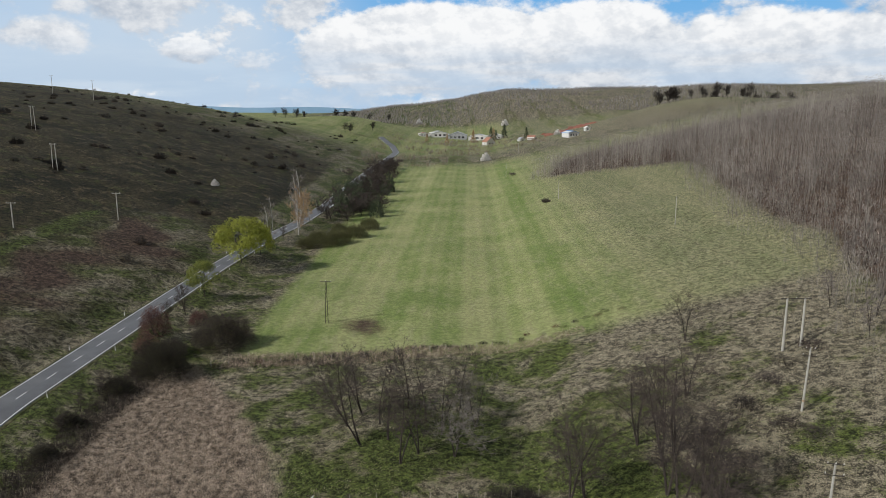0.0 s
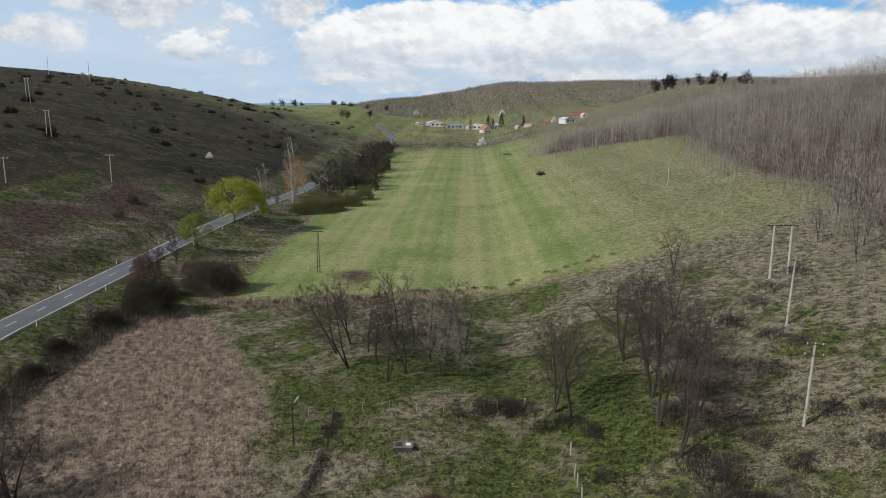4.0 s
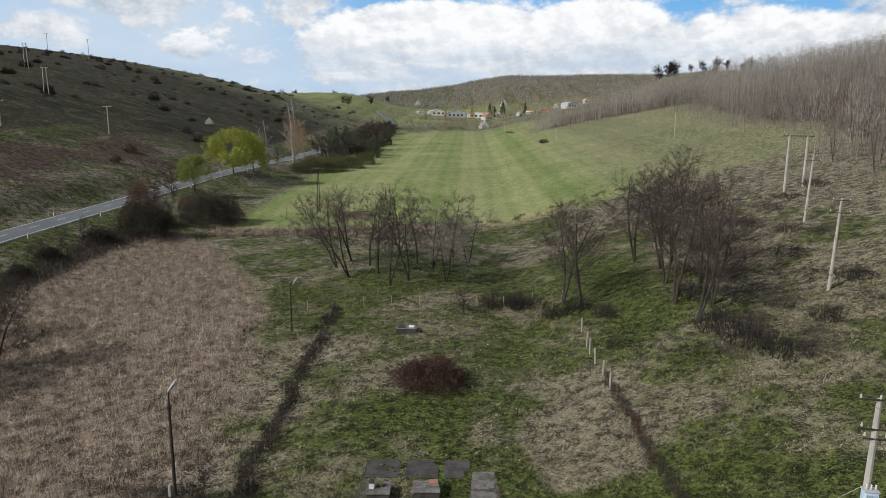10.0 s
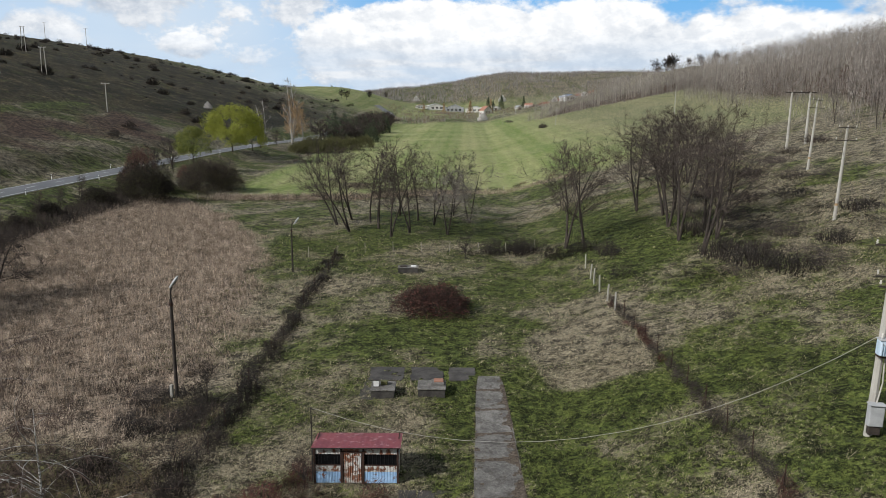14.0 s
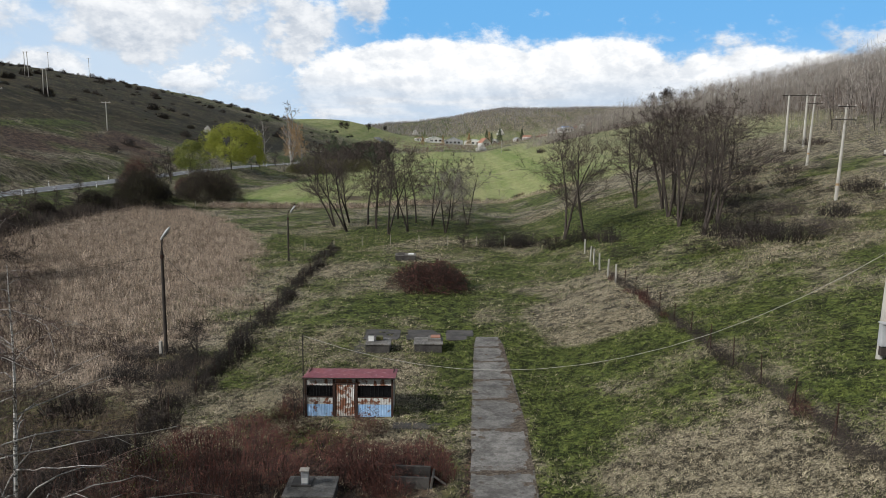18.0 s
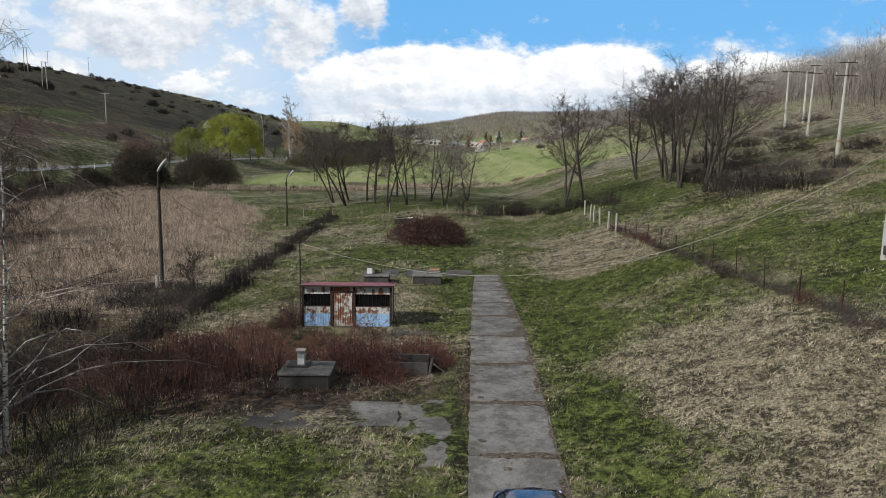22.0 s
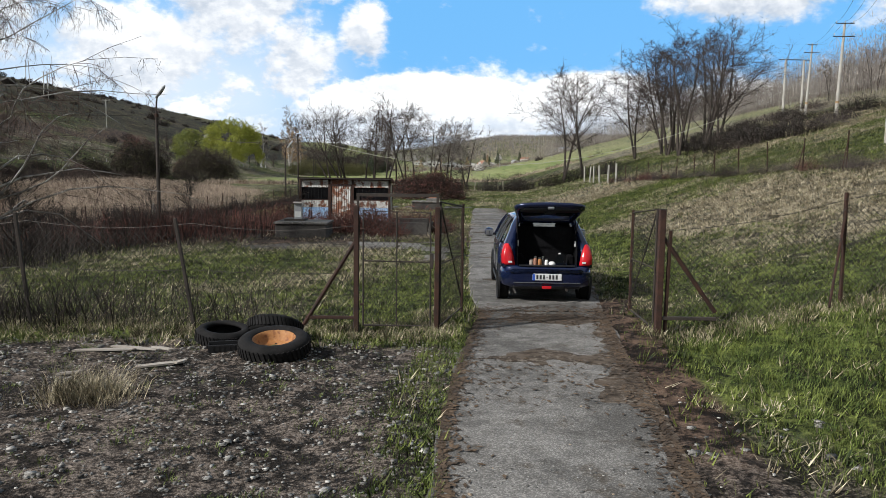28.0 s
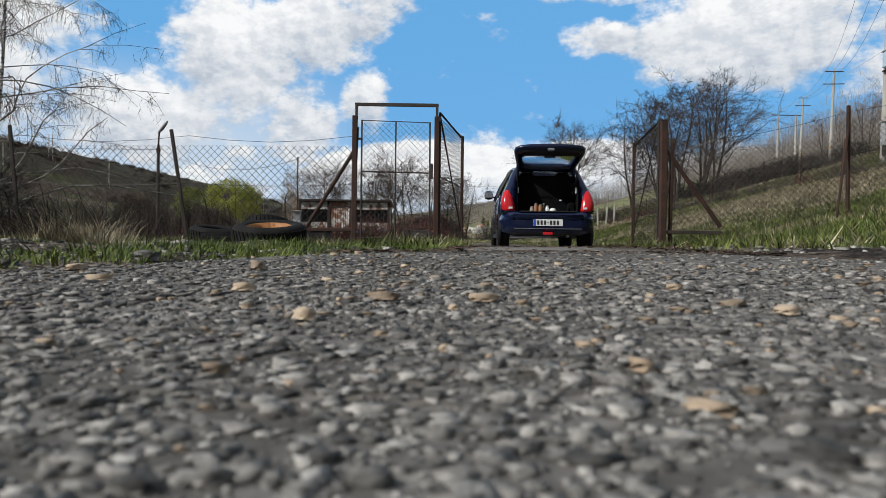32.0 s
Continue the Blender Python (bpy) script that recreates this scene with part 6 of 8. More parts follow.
        lamp = [(0.640, 0.575, 0.80, 0.045), (0.67, 0.58, 0.822, 0.045), (0.78, 0.60, 0.828, 0.060), (0.89, 0.635, 0.808, 0.095), (0.97, 0.675, 0.775, 0.135), (0.995, 0.70, 0.755, 0.155)]
        lr = [[(s * a, y0 + 0.012, z), (s * (b - 0.06), y0, z), (s * (b - 0.01), y0 + 0.05, z), (s * b, y0 + 0.20, z), (s * (b - 0.05), y0 + 0.22, z), (s * a, y0 + 0.06, z)] for z, a, b, y0 in lamp]
        tl = part("tail_lamp", Geo().loft(lr, True, True), M_REDLENS, car, smooth=True)
        part("reverse_lens", Geo().box((s * 0.66, 0.046, 0.69), (0.07, 0.012, 0.035), b=0.004), M_CLEARLENS, tl)
        # sides: windows, pillars, mirrors, handles
        glass = Geo().loft([[(s * 0.815, 0.95, 0.965), (s * 0.815, 2.50, 0.95)], [(s * 0.72, 1.0, 1.20), (s * 0.72, 2.35, 1.20)], [(s * 0.615, 1.05, 1.395), (s * 0.615, 2.1, 1.40)]], False)
        part("side_window", glass, M_GLASS, car)
        for y0, y1 in ((0.93, 0.95), (1.62, 1.60), (2.55, 2.12)):
            part("pillar", Geo().tube([(s * 0.818, y0, 0.95), (s * 0.715, (y0 + y1) / 2, 1.20), (s * 0.585, y1, 1.395)], 0.032, 6), M_PLASTIC if y0 < 2 else M_CARPAINT, car)
        part("quarter_glass", Geo().loft([[(s * 0.822, 0.62, 0.985), (s * 0.818, 0.92, 0.975)], [(s * 0.69, 0.84, 1.22), (s * 0.70, 0.95, 1.22)]], False), M_PLASTIC, car)
        mir = part("wing_mirror", Geo().lathe([(0.02, -0.09), (0.075, -0.07), (0.092, 0), (0.075, 0.07), (0.02, 0.09)], 10, pose(s * 0.965, 2.18, 1.03, 0, 90, 0)), M_CARPAINT, car, smooth=True)
        part("mirror_glass", Geo().box((s * 0.965, 2.10, 1.03), (0.15, 0.012, 0.10), b=0.004), M_CHROME, mir)
        part("mirror_arm", Geo().box((s * 0.86, 2.2, 0.99), (0.12, 0.05, 0.035), b=0.008), M_PLASTIC, mir)
        for y in (1.15, 1.95):
            part("door_handle", Geo().box((s * 0.856, y, 0.82), (0.02, 0.16, 0.03), b=0.006), M_CARPAINT, car)
        part("door_gap", Geo().box((s * 0.846, 1.62, 0.60), (0.012, 0.008, 0.66)), M_INK, car)
        part("sill_trim", Geo().box((s * 0.835, 1.75, 0.225), (0.03, 1.7, 0.07), b=0.01), M_PLASTIC, car)
        part("headlamp", Geo().box((s * 0.63, 3.45, 0.66), (0.22, 0.22, 0.14), b=0.04), M_CLEARLENS, car)
        part("gas_strut", Geo().tube([(s * 0.53, 0.30, 1.15), (s * 0.555, 0.08, 1.45)], 0.011, 6), M_DARKSTEEL, car)
        # wheels
        for y in (0.62, 2.99):
            wh = part("wheel", Geo().lathe([(0.17, -0.09), (0.27, -0.095), (0.29, -0.07), (0.292, 0.0), (0.29, 0.07), (0.27, 0.095), (0.17, 0.09)], 26, None, True), M_RUBBER, car, "black tyre", True, pose(s * 0.745, y, 0.268, 0, 90, 0))
            rim = part("rim", Geo().lathe([(0.03, 0.03), (0.16, 0.045), (0.19, 0.085), (0.19, -0.06), (0.03, -0.06)], 22), M_CHROME, wh, "bright alloy rim", True, Matrix.Diagonal((1, 1, s, 1)))
            part("wheel_arch", Geo().lathe([(0.30, -0.02), (0.335, -0.02), (0.335, 0.02), (0.30, 0.02)], 26, None, True), M_PLASTIC, car, at=pose(s * 0.838, y, 0.29, 0, 90, 0))
    # roof, screens, cabin
    rr = []
    for y, w, z, zc in ((0.42, 0.47, 1.39, 1.43), (0.50, 0.51, 1.41, 1.455), (0.9, 0.575, 1.44, 1.50), (1.5, 0.61, 1.445, 1.51), (2.0, 0.60, 1.42, 1.485), (2.15, 0.585, 1.39, 1.45)):
        rr.append([(-w - 0.03, y, z - 0.05), (-w, y, z), (-w * 0.6, y, zc - 0.008), (0, y, zc), (w * 0.6, y, zc - 0.008), (w, y, z), (w + 0.03, y, z - 0.05), (w - 0.03, y, z - 0.06), (0, y, zc - 0.05), (-w + 0.03, y, z - 0.06)])
    part("roof", Geo().loft(rr, True, True), M_CARPAINT, car, smooth=True)
    part("aerial", Geo().tube([(0.0, 2.0, 1.48), (0.0, 1.85, 1.68)], 0.004, 4), M_PLASTIC, car)
    part("windscreen", Geo().loft([[(-0.56, 2.15, 1.42), (0, 2.22, 1.445), (0.56, 2.15, 1.42)], [(-0.74, 2.80, 0.965), (0, 2.95, 0.975), (0.74, 2.80, 0.965)]], False), M_GLASS, car)
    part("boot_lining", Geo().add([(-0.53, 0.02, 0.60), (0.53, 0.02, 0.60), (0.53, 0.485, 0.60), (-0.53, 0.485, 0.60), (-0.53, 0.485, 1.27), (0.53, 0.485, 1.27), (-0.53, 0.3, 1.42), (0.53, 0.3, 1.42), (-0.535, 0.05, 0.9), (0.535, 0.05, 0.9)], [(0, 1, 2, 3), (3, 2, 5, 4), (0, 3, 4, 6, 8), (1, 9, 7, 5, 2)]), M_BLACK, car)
    for x in (-0.33, 0.33):
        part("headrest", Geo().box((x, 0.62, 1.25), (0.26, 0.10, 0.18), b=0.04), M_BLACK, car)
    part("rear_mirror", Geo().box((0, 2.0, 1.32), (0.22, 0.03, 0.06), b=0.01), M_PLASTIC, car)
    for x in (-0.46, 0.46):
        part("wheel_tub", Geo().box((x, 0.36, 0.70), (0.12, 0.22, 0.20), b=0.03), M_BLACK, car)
    for s in (-1, 1):
        part("boot_clip", Geo().box((s * 0.515, 0.20, 1.0), (0.02, 0.06, 0.10), b=0.006), M_WHITE, car)
    part("sill_plate", Geo().box((0, 0.05, 0.632), (1.0, 0.10, 0.02), b=0.005), M_PLASTIC, car)
    # the raised tailgate: a crowned plate with a window, hinged at the roof
    tga = radians(24)
    tgm = pose(0, 0.47, 1.36) @ Matrix(((1, 0, 0, 0), (0, -math.cos(tga), -math.sin(tga), 0), (0, math.sin(tga), -math.cos(tga), 0), (0, 0, 0, 1)))
    outer = [(0.0, -0.01), (0.30, -0.005), (0.48, 0.0), (0.53, 0.14), (0.57, 0.32), (0.605, 0.50), (0.625, 0.64), (0.61, 0.74), (0.53, 0.81), (0.36, 0.845), (0.0, 0.86)]
    inner = [(0.0, 0.17), (0.25, 0.17), (0.40, 0.185), (0.43, 0.24), (0.455, 0.34), (0.47, 0.44), (0.465, 0.50), (0.44, 0.53), (0.39, 0.55), (0.25, 0.565), (0.0, 0.572)]
    full = lambda q: q + [(-x, v) for x, v in reversed(q[1:-1])]
    O, I = full(outer), full(inner)
    dome = lambda x, v: -0.05 * (1 - (x / 0.64) ** 2) - 0.05 * math.sin(math.pi * min(1, max(0, v) / 0.86))
    gate = Geo()
    rings = [[(x, v, dome(x, v) * 0.4 + 0.0) for x, v in I], [(x * 0.98, v, dome(x, v) + 0.0) for x, v in [(0.5 * (a[0] + c[0]), 0.5 * (a[1] + c[1])) for a, c in zip(I, O)]], [(x, v, dome(x, v) * 0.3) for x, v in O],
             [(x * 0.985, v * 0.985 + 0.005, dome(x, v) * 0.3 + 0.045) for x, v in O], [(x, v, 0.055) for x, v in [(0.5 * (a[0] + c[0]), 0.5 * (a[1] + c[1])) for a, c in zip(I, O)]], [(x, v, 0.035) for x, v in I]]
    rings.append(rings[0])
    gate.loft(rings, True, False)
    tg = part("tailgate", gate, M_CARPAINT, car, "raised dark blue tailgate", True, at=tgm)
    cx = [(x, v, 0.0) for x, v in I]
    k = len(cx)
    part("rear_window", Geo().add(cx + [(0, 0.28, -0.012)], [(i, (i + 1) % k, k) for i in range(k)]), M_GLASS, tg, smooth=True)
    part("inner_trim", Geo().loft([[(x, v, z) for x, v in ((-0.46, 0.615), (0.46, 0.615), (0.53, 0.67), (0.46, 0.76), (-0.46, 0.76), (-0.53, 0.67))] for z in (0.05, 0.075)], True, True), M_PLASTIC, tg)
    part("latch", Geo().box((0, 0.80, 0.065), (0.11, 0.05, 0.04), b=0.008), M_CHROME, tg)
    part("wiper_motor", Geo().box((0, 0.63, 0.08), (0.20, 0.07, 0.05), b=0.01), M_PLASTIC, tg)
    return car


car = build_car()
car_m = car.matrix_world.copy()
for k, (x, y, h, r, mat, lab) in enumerate([(-0.20, 0.16, 0.15, 0.032, M_TILE, "small brown jar in the car boot"), (-0.12, 0.15, 0.13, 0.034, M_ORANGERIM, "small amber jar in the car boot"), (-0.06, 0.17, 0.15, 0.028, M_PLASTIC, "small dark bottle in the car boot"), (0.0, 0.14, 0.11, 0.03, M_WHITE, "small white tub in the car boot"), (-0.27, 0.18, 0.10, 0.035, M_WOOD, "small pale jar in the car boot")]):
    j = thing("jar", lab, "jar", car_m @ pose(x, y, 0.63), "jars in the boot")
    part("jar_body", Geo().lathe([(r * 0.9, 0), (r, 0.01), (r, h * 0.7), (r * 0.7, h * 0.82)], 14), mat, j, smooth=True)
    part("lid", Geo().lathe([(r * 0.72, h * 0.82), (r * 0.75, h * 0.84), (r * 0.75, h), (0.002, h)], 14), M_CHROME, j)
jug = thing("water_jug", "large clear bluish water bottle in the car boot", "bottle", car_m @ pose(0.24, 0.17, 0.625))
part("jug_body", Geo().lathe([(0.065, 0), (0.078, 0.015), (0.073, 0.05), (0.079, 0.08), (0.073, 0.12), (0.055, 0.155), (0.026, 0.18), (0.02, 0.195)], 20), M_PETBLUE, jug, smooth=True)
part("cap", Geo().lathe([(0.022, 0.195), (0.022, 0.215), (0.002, 0.217)], 14), M_WHITE, jug)
wc = thing("white_cloth_bundle", "small white bundle in the car boot", "cloth", car_m @ pose(0.10, 0.14, 0.625))
part("bundle", Geo().lathe([(0.01, 0), (0.06, 0.01), (0.065, 0.04), (0.03, 0.07), (0.002, 0.072)], 12), M_WHITE, wc, smooth=True)


# ---- old tyres ----
def tyre_geo(R, w, r):
    h = w / 2
    return Geo().lathe([(r, -h * 0.7), (r + 0.015, -h * 0.95), ((R + r) / 2, -h * 1.08), (R - 0.03, -h * 0.92), (R, -h * 0.6), (R, h * 0.6), (R - 0.03, h * 0.92), ((R + r) / 2, h * 1.08), (r + 0.015, h * 0.95), (r, h * 0.7), (r + 0.02, h * 0.5), (R - 0.03, h * 0.5), (R - 0.03, -h * 0.5), (r + 0.02, -h * 0.5)], 40, None, True)


def tyre(x, y, z, R, w, r, tilt, label, rim=False):
    t = thing("tyre", label, "tyre", pose(x, y, gz(x, y) + z, *tilt), "discarded tyres")
    part("carcass", tyre_geo(R, w, r), M_RUBBER, t, smooth=True)
    tread = Geo()
    for k in range(44):
        a = 2 * math.pi * k / 44
        tread.box((R + 0.002, 0, 0), (0.016, 0.03, w * 0.62), m=pose(0, 0, 0, 0, 0, math.degrees(a)) @ pose(0, 0, 0, 18, 0, 0))
    part("tread", tread, M_RUBBER, t)
    if rim:
        rm = part("rim", Geo().lathe([(r + 0.004, -w * 0.42), (r + 0.022, w * 0.44), (r - 0.004, w * 0.40), (r - 0.02, w * 0.15), (r - 0.045, -w * 0.05), (r - 0.07, -w * 0.12), (0.075, -w * 0.16), (0.075, -w * 0.2), (r - 0.06, -w * 0.2)], 36, None, True), M_ORANGERIM, t, "orange rusted steel rim", True)
        for k in range(5):
            a = 2 * math.pi * k / 5
            # solid black disc, painted as the shade in a bolt hole
            part("bolt_hole_disc", Geo().lathe([(0.002, 0), (0.013, 0.001), (0.013, 0.006), (0.002, 0.007)], 8), M_INK, rm, at=pose(0.105 * math.cos(a), 0.105 * math.sin(a), -w * 0.155))
        part("hub_litter", Geo().lathe([(0.002, 0.0), (0.07, 0.002), (0.05, 0.02), (0.002, 0.03)], 9), M_OLIVE, rm, at=pose(0, 0, -w * 0.19))
    return t


tyre(-0.92, 6.10, 0.13, 0.40, 0.20, 0.235, (9, -3, 20), "thick black tyre on an orange rusted rim lying on gravel", True)
tyre(-1.68, 6.72, 0.11, 0.33, 0.19, 0.205, (6, 3, 20), "empty black car tyre lying on gravel")
tyre(-1.10, 6.95, 0.16, 0.34, 0.19, 0.205, (-28, 8, 10), "black tyre propped against another tyre")
crate = thing("battery_tray", "broken black plastic tray between the tyres", "tray", pose(-1.55, 6.28, gz(-1.55, 6.28), 4, 0, 14))
for c, s in (((0, 0.05, 0.06), (0.34, 0.012, 0.11)), ((0, -0.05, 0.05), (0.34, 0.012, 0.09)), ((0.17, 0, 0.06), (0.012, 0.11, 0.11)), ((-0.17, 0, 0.05), (0.012, 0.11, 0.09)), ((0, 0, 0.012), (0.34, 0.10, 0.012))):
    part("tray_wall", Geo().box(c, s, b=0.003), M_PLASTIC, crate)
for k in range(5):
    part("rib", Geo().box((-0.12 + 0.06 * k, -0.058, 0.05), (0.012, 0.008, 0.07)), M_PLASTIC, crate)
for x, y, L, a, lab in [(-2.95, 6.30, 0.72, 4, "grey bleached broken plank on gravel"), (-2.62, 6.38, 0.62, -10, "pale broken plank on gravel"), (-2.05, 5.62, 0.5, 22, "pale splintered board on gravel"), (-1.85, 5.72, 0.22, 70, "short wood offcut on gravel"), (-2.9, 5.4, 0.25, 12, "short pale lath on gravel"), (-2.35, 6.5, 0.30, -20, "whitish wood splinter on gravel")]:
    pl = thing("broken_plank", lab, "plank", pose(x, y, gz(x, y) + 0.02, srng.uniform(-4, 4), srng.uniform(-3, 3), a), "broken planks")
    part("board", Geo().loft([[(-L / 2, -0.03, 0), (-L / 2 + 0.03, 0.03, 0), (-L / 2 + 0.03, 0.03, 0.018), (-L / 2, -0.03, 0.018)], [(0, -0.036, 0), (0, 0.034, 0), (0, 0.034, 0.02), (0, -0.036, 0.02)], [(L / 2 - 0.04, -0.02, 0), (L / 2, 0.03, 0), (L / 2, 0.03, 0.016), (L / 2 - 0.04, -0.02, 0.016)]], True, True), M_WOOD, pl)


# ---- lamps ----
def street_lamp(x, y, h, arm, turn, label, r=0.09, mat=None, dark=True):
    L = thing("street_lamp", label, "street lamp", pose(x, y, gz(x, y), 0, 0, turn), "lamp posts")
    part("pole", Geo().tube([(0, 0, -0.3), (0, 0, h * 0.5), (0, 0, h * 0.86)], [r, r * 0.85, r * 0.72], 10), mat or M_DARKSTEEL, L)
    part("arm", Geo().tube([(0, 0, h * 0.84), (0.02, 0, h * 0.92), (arm * 0.3, 0, h * 0.97), (arm * 0.55, 0, h * 0.99)], r * 0.42, 8), M_DARKSTEEL, L)
    head = part("lamp_head", Geo().lathe([(0.02, -0.34), (0.08, -0.28), (0.12, 0.0), (0.11, 0.22), (0.05, 0.34), (0.01, 0.36)], 14, pose(arm, 0, h, 0, 36, 0) @ Matrix.Diagonal((0.9, 1.4, 1.45, 1))), M_GREYBOX, L, smooth=True)
    part("lens", Geo().lathe([(0.01, -0.22), (0.08, -0.15), (0.095, 0.0), (0.08, 0.15), (0.01, 0.22)], 12, pose(arm + 0.05, 0, h - 0.035, 0, 36, 0) @ Matrix.Diagonal((0.55, 1.2, 1.3, 1))), M_PLASTIC, head, smooth=True)
    part("collar", Geo().tube([(0, 0, h * 0.80), (0, 0, h * 0.83)], r * 1.1, 10), M_RUST, L)
    return L


street_lamp(-16.75, 43.6, 7.9, 0.26, 6, "dark rusty lamp post with a single grey lamp head", 0.125)
street_lamp(-16.3, 79.5, 6.0, 0.55, 4, "slim lamp post with a white lamp head by the reeds", 0.11, M_DARKSTEEL)

stub = thing("concrete_stub", "small concrete stub at the foot of a lamp post", "concrete post", pose(-17.05, 43.5, gz(-17, 43.5)))
part("stub_body", Geo().box((0, 0, 0.4), (0.18, 0.2, 1.0), b=0.02), M_POLE, stub)


# ---- power line poles ----
def insulator(parent, p, h=0.18):
    part("insulator", Geo().lathe([(0.02, 0), (0.05, 0.02), (0.03, 0.05), (0.055, 0.08), (0.03, 0.11), (0.04, h), (0.005, h + 0.01)], 10), M_CERAMIC, parent, smooth=True, at=pose(*p))


def concrete_pole(x, y, h, turn, label, lean=(0, 0), arms=((-0.0, 0.95, True),), r=0.17):
    P = thing("power_pole", label, "power pole", pose(x, y, gz(x, y), lean[0], lean[1], turn), "concrete power poles")
    part("shaft", Geo().tube([(0, 0, -0.5), (0, 0, h)], [r, r * 0.62], 8), M_POLE, P)
    part("marker_band", Geo().tube([(0, 0, 1.4), (0, 0, 1.62)], [r * 0.98 + 0.004, r * 0.97 + 0.004], 8), M_GOLD, P, "yellow warning band")
    for dz, half, up in arms:
        a = part("crossarm", Geo().box((0, -0.10, h + dz - 0.12), (2 * half, 0.07, 0.08), b=0.006), M_DARKSTEEL, P)
        for sx in (-0.92, 0.0, 0.92) if up else (-0.9, 0.9):
            insulator(a, (sx * half, -0.10, h + dz - 0.08 if up else h + dz - 0.02))
    return P


concrete_pole(38.7, 66.6, 8.8, -12, "tall grey concrete power pole with two steel crossarms on the slope", (0, 1.5), ((0.1, 0.8, True), (-1.1, 0.95, False)))
concrete_pole(49.2, 93.0, 9.0, -12, "grey concrete power pole with crossarms higher up the slope", (0, 2.0), ((0.1, 0.6, True), (-0.9, 0.95, False)))
hp = thing("twin_power_pole", "pair of concrete poles joined by a steel crossarm", "power pole", pose(57.3, 113.4, gz(56.5, 113), 0, 0, 0))
for x in (-1.35, 1.55):
    part("shaft", Geo().tube([(x, 0, -1.5), (x, 0, 8.6)], [0.24, 0.15], 8), M_POLE, hp)
xa = part("crossarm", Geo().box((0.1, 0, 8.55), (5.0, 0.12, 0.14), b=0.01), M_DARKSTEEL, hp)
for x in (-1.9, 0.1, 2.1):
    insulator(xa, (x, 0, 8.62))
tp = concrete_pole(20.4, 29.1, 8.9, -8, "concrete transformer pole with a pale blue tank and a grey cabinet", (0, 0.8), ((0.1, 0.9, True), (-1.3, 0.7, False), (-1.75, 0.5, False)), 0.2)
tank = part("transformer", Geo().box((-0.02, -0.42, 4.35), (0.62, 0.44, 0.72), b=0.05), M_PALEBLUE, tp, "pale blue transformer tank")
for k in range(6):
    part("cooling_fin", Geo().box((-0.27 + 0.1 * k, -0.67, 4.33), (0.02, 0.10, 0.58)), M_PALEBLUE, tank)
part("tank_lid", Geo().box((-0.02, -0.42, 4.73), (0.68, 0.50, 0.05), b=0.01), M_GREYBOX, tank)
for x in (-0.2, 0.0, 0.2):
    insulator(tank, (x, -0.42, 4.75), 0.24)
part("bracket", Geo().box((0.0, -0.30, 3.92), (0.5, 0.5, 0.07), b=0.008), M_RUST, tp)
cabn = part("cabinet", Geo().box((0, -0.40, 1.15), (0.62, 0.36, 0.98), b=0.02), M_GREYBOX, tp, "grey sheet-metal distribution cabinet")
part("cabinet_roof", Geo().box((0, -0.42, 1.68), (0.72, 0.46, 0.05), m=pose(0, 0, 0, 0, 0, 0), b=0.012), M_GREYBOX, cabn)
part("cabinet_door", Geo().box((0, -0.585, 1.13), (0.54, 0.012, 0.86), b=0.004), M_GREYBOX, cabn)
part("cabinet_stand", Geo().box((0, -0.40, 0.45), (0.5, 0.24, 0.42), b=0.01), M_DARKSTEEL, cabn)
part("conduit", Geo().tube([(0.05, -0.26, 1.7), (0.18, -0.24, 2.6), (0.12, -0.24, 3.9)], 0.035, 8), M_CABLE, tp)
lat = thing("lattice_pole", "slender dark steel lattice pole in the field", "power pole", pose(-28.2, 168.5, gz(-28.2, 168.5)))
LH = 10.4
for sx in (-1, 1):
    for sy in (-1, 1):
        part("leg", Geo().tube([(sx * 0.34, sy * 0.34, -0.3), (sx * 0.14, sy * 0.14, LH)], 0.04, 5), M_DARKSTEEL, lat)
for k in range(9):
    z0, z1 = LH * k / 9, LH * (k + 1) / 9
    w0, w1 = 0.34 - 0.20 * k / 9, 0.34 - 0.20 * (k + 1) / 9
    for sy in (-1, 1):
        part("lacing", Geo().tube([(-w0, sy * w0, z0), (w1, sy * w1, z1)], 0.022, 4).tube([(sy * w0, -w0, z0), (sy * w1, w1, z1)], 0.022, 4), M_DARKSTEEL, lat)
xa = part("crossarm", Geo().box((0, 0, LH - 0.1), (2.6, 0.16, 0.14)), M_DARKSTEEL, lat)
for x in (-1.15, 0, 1.15):
    insulator(xa, (x, 0, LH), 0.3)
for x, y, h, two in [(-105.6, 231.1, 9.0, False), (-146, 271, 10, True), (-192, 341, 11, True), (-258, 540, 14, False), (-285, 535, 13, False), (-118, 195, 7, False)]:
    q = thing("hill_power_pole", "pale twin-leg power pole on the dark hillside" if two else "single pale power pole on the hillside", "power pole", pose(x, y, gz(x, y)), "hillside power poles")
    for dx in ((-0.9, 0.9) if two else (0,)):
        part("shaft", Geo().tube([(dx, 0, -1), (dx * 0.7, 0, h)], 0.16, 6), M_POLE, q)
    xq = part("crossarm", Geo().box((0, 0, h - 0.25), (2.8, 0.14, 0.14)), M_POLE, q)
    for k in (-1.2, 0, 1.2):
        insulator(xq, (k, 0, h - 0.2), 0.3)
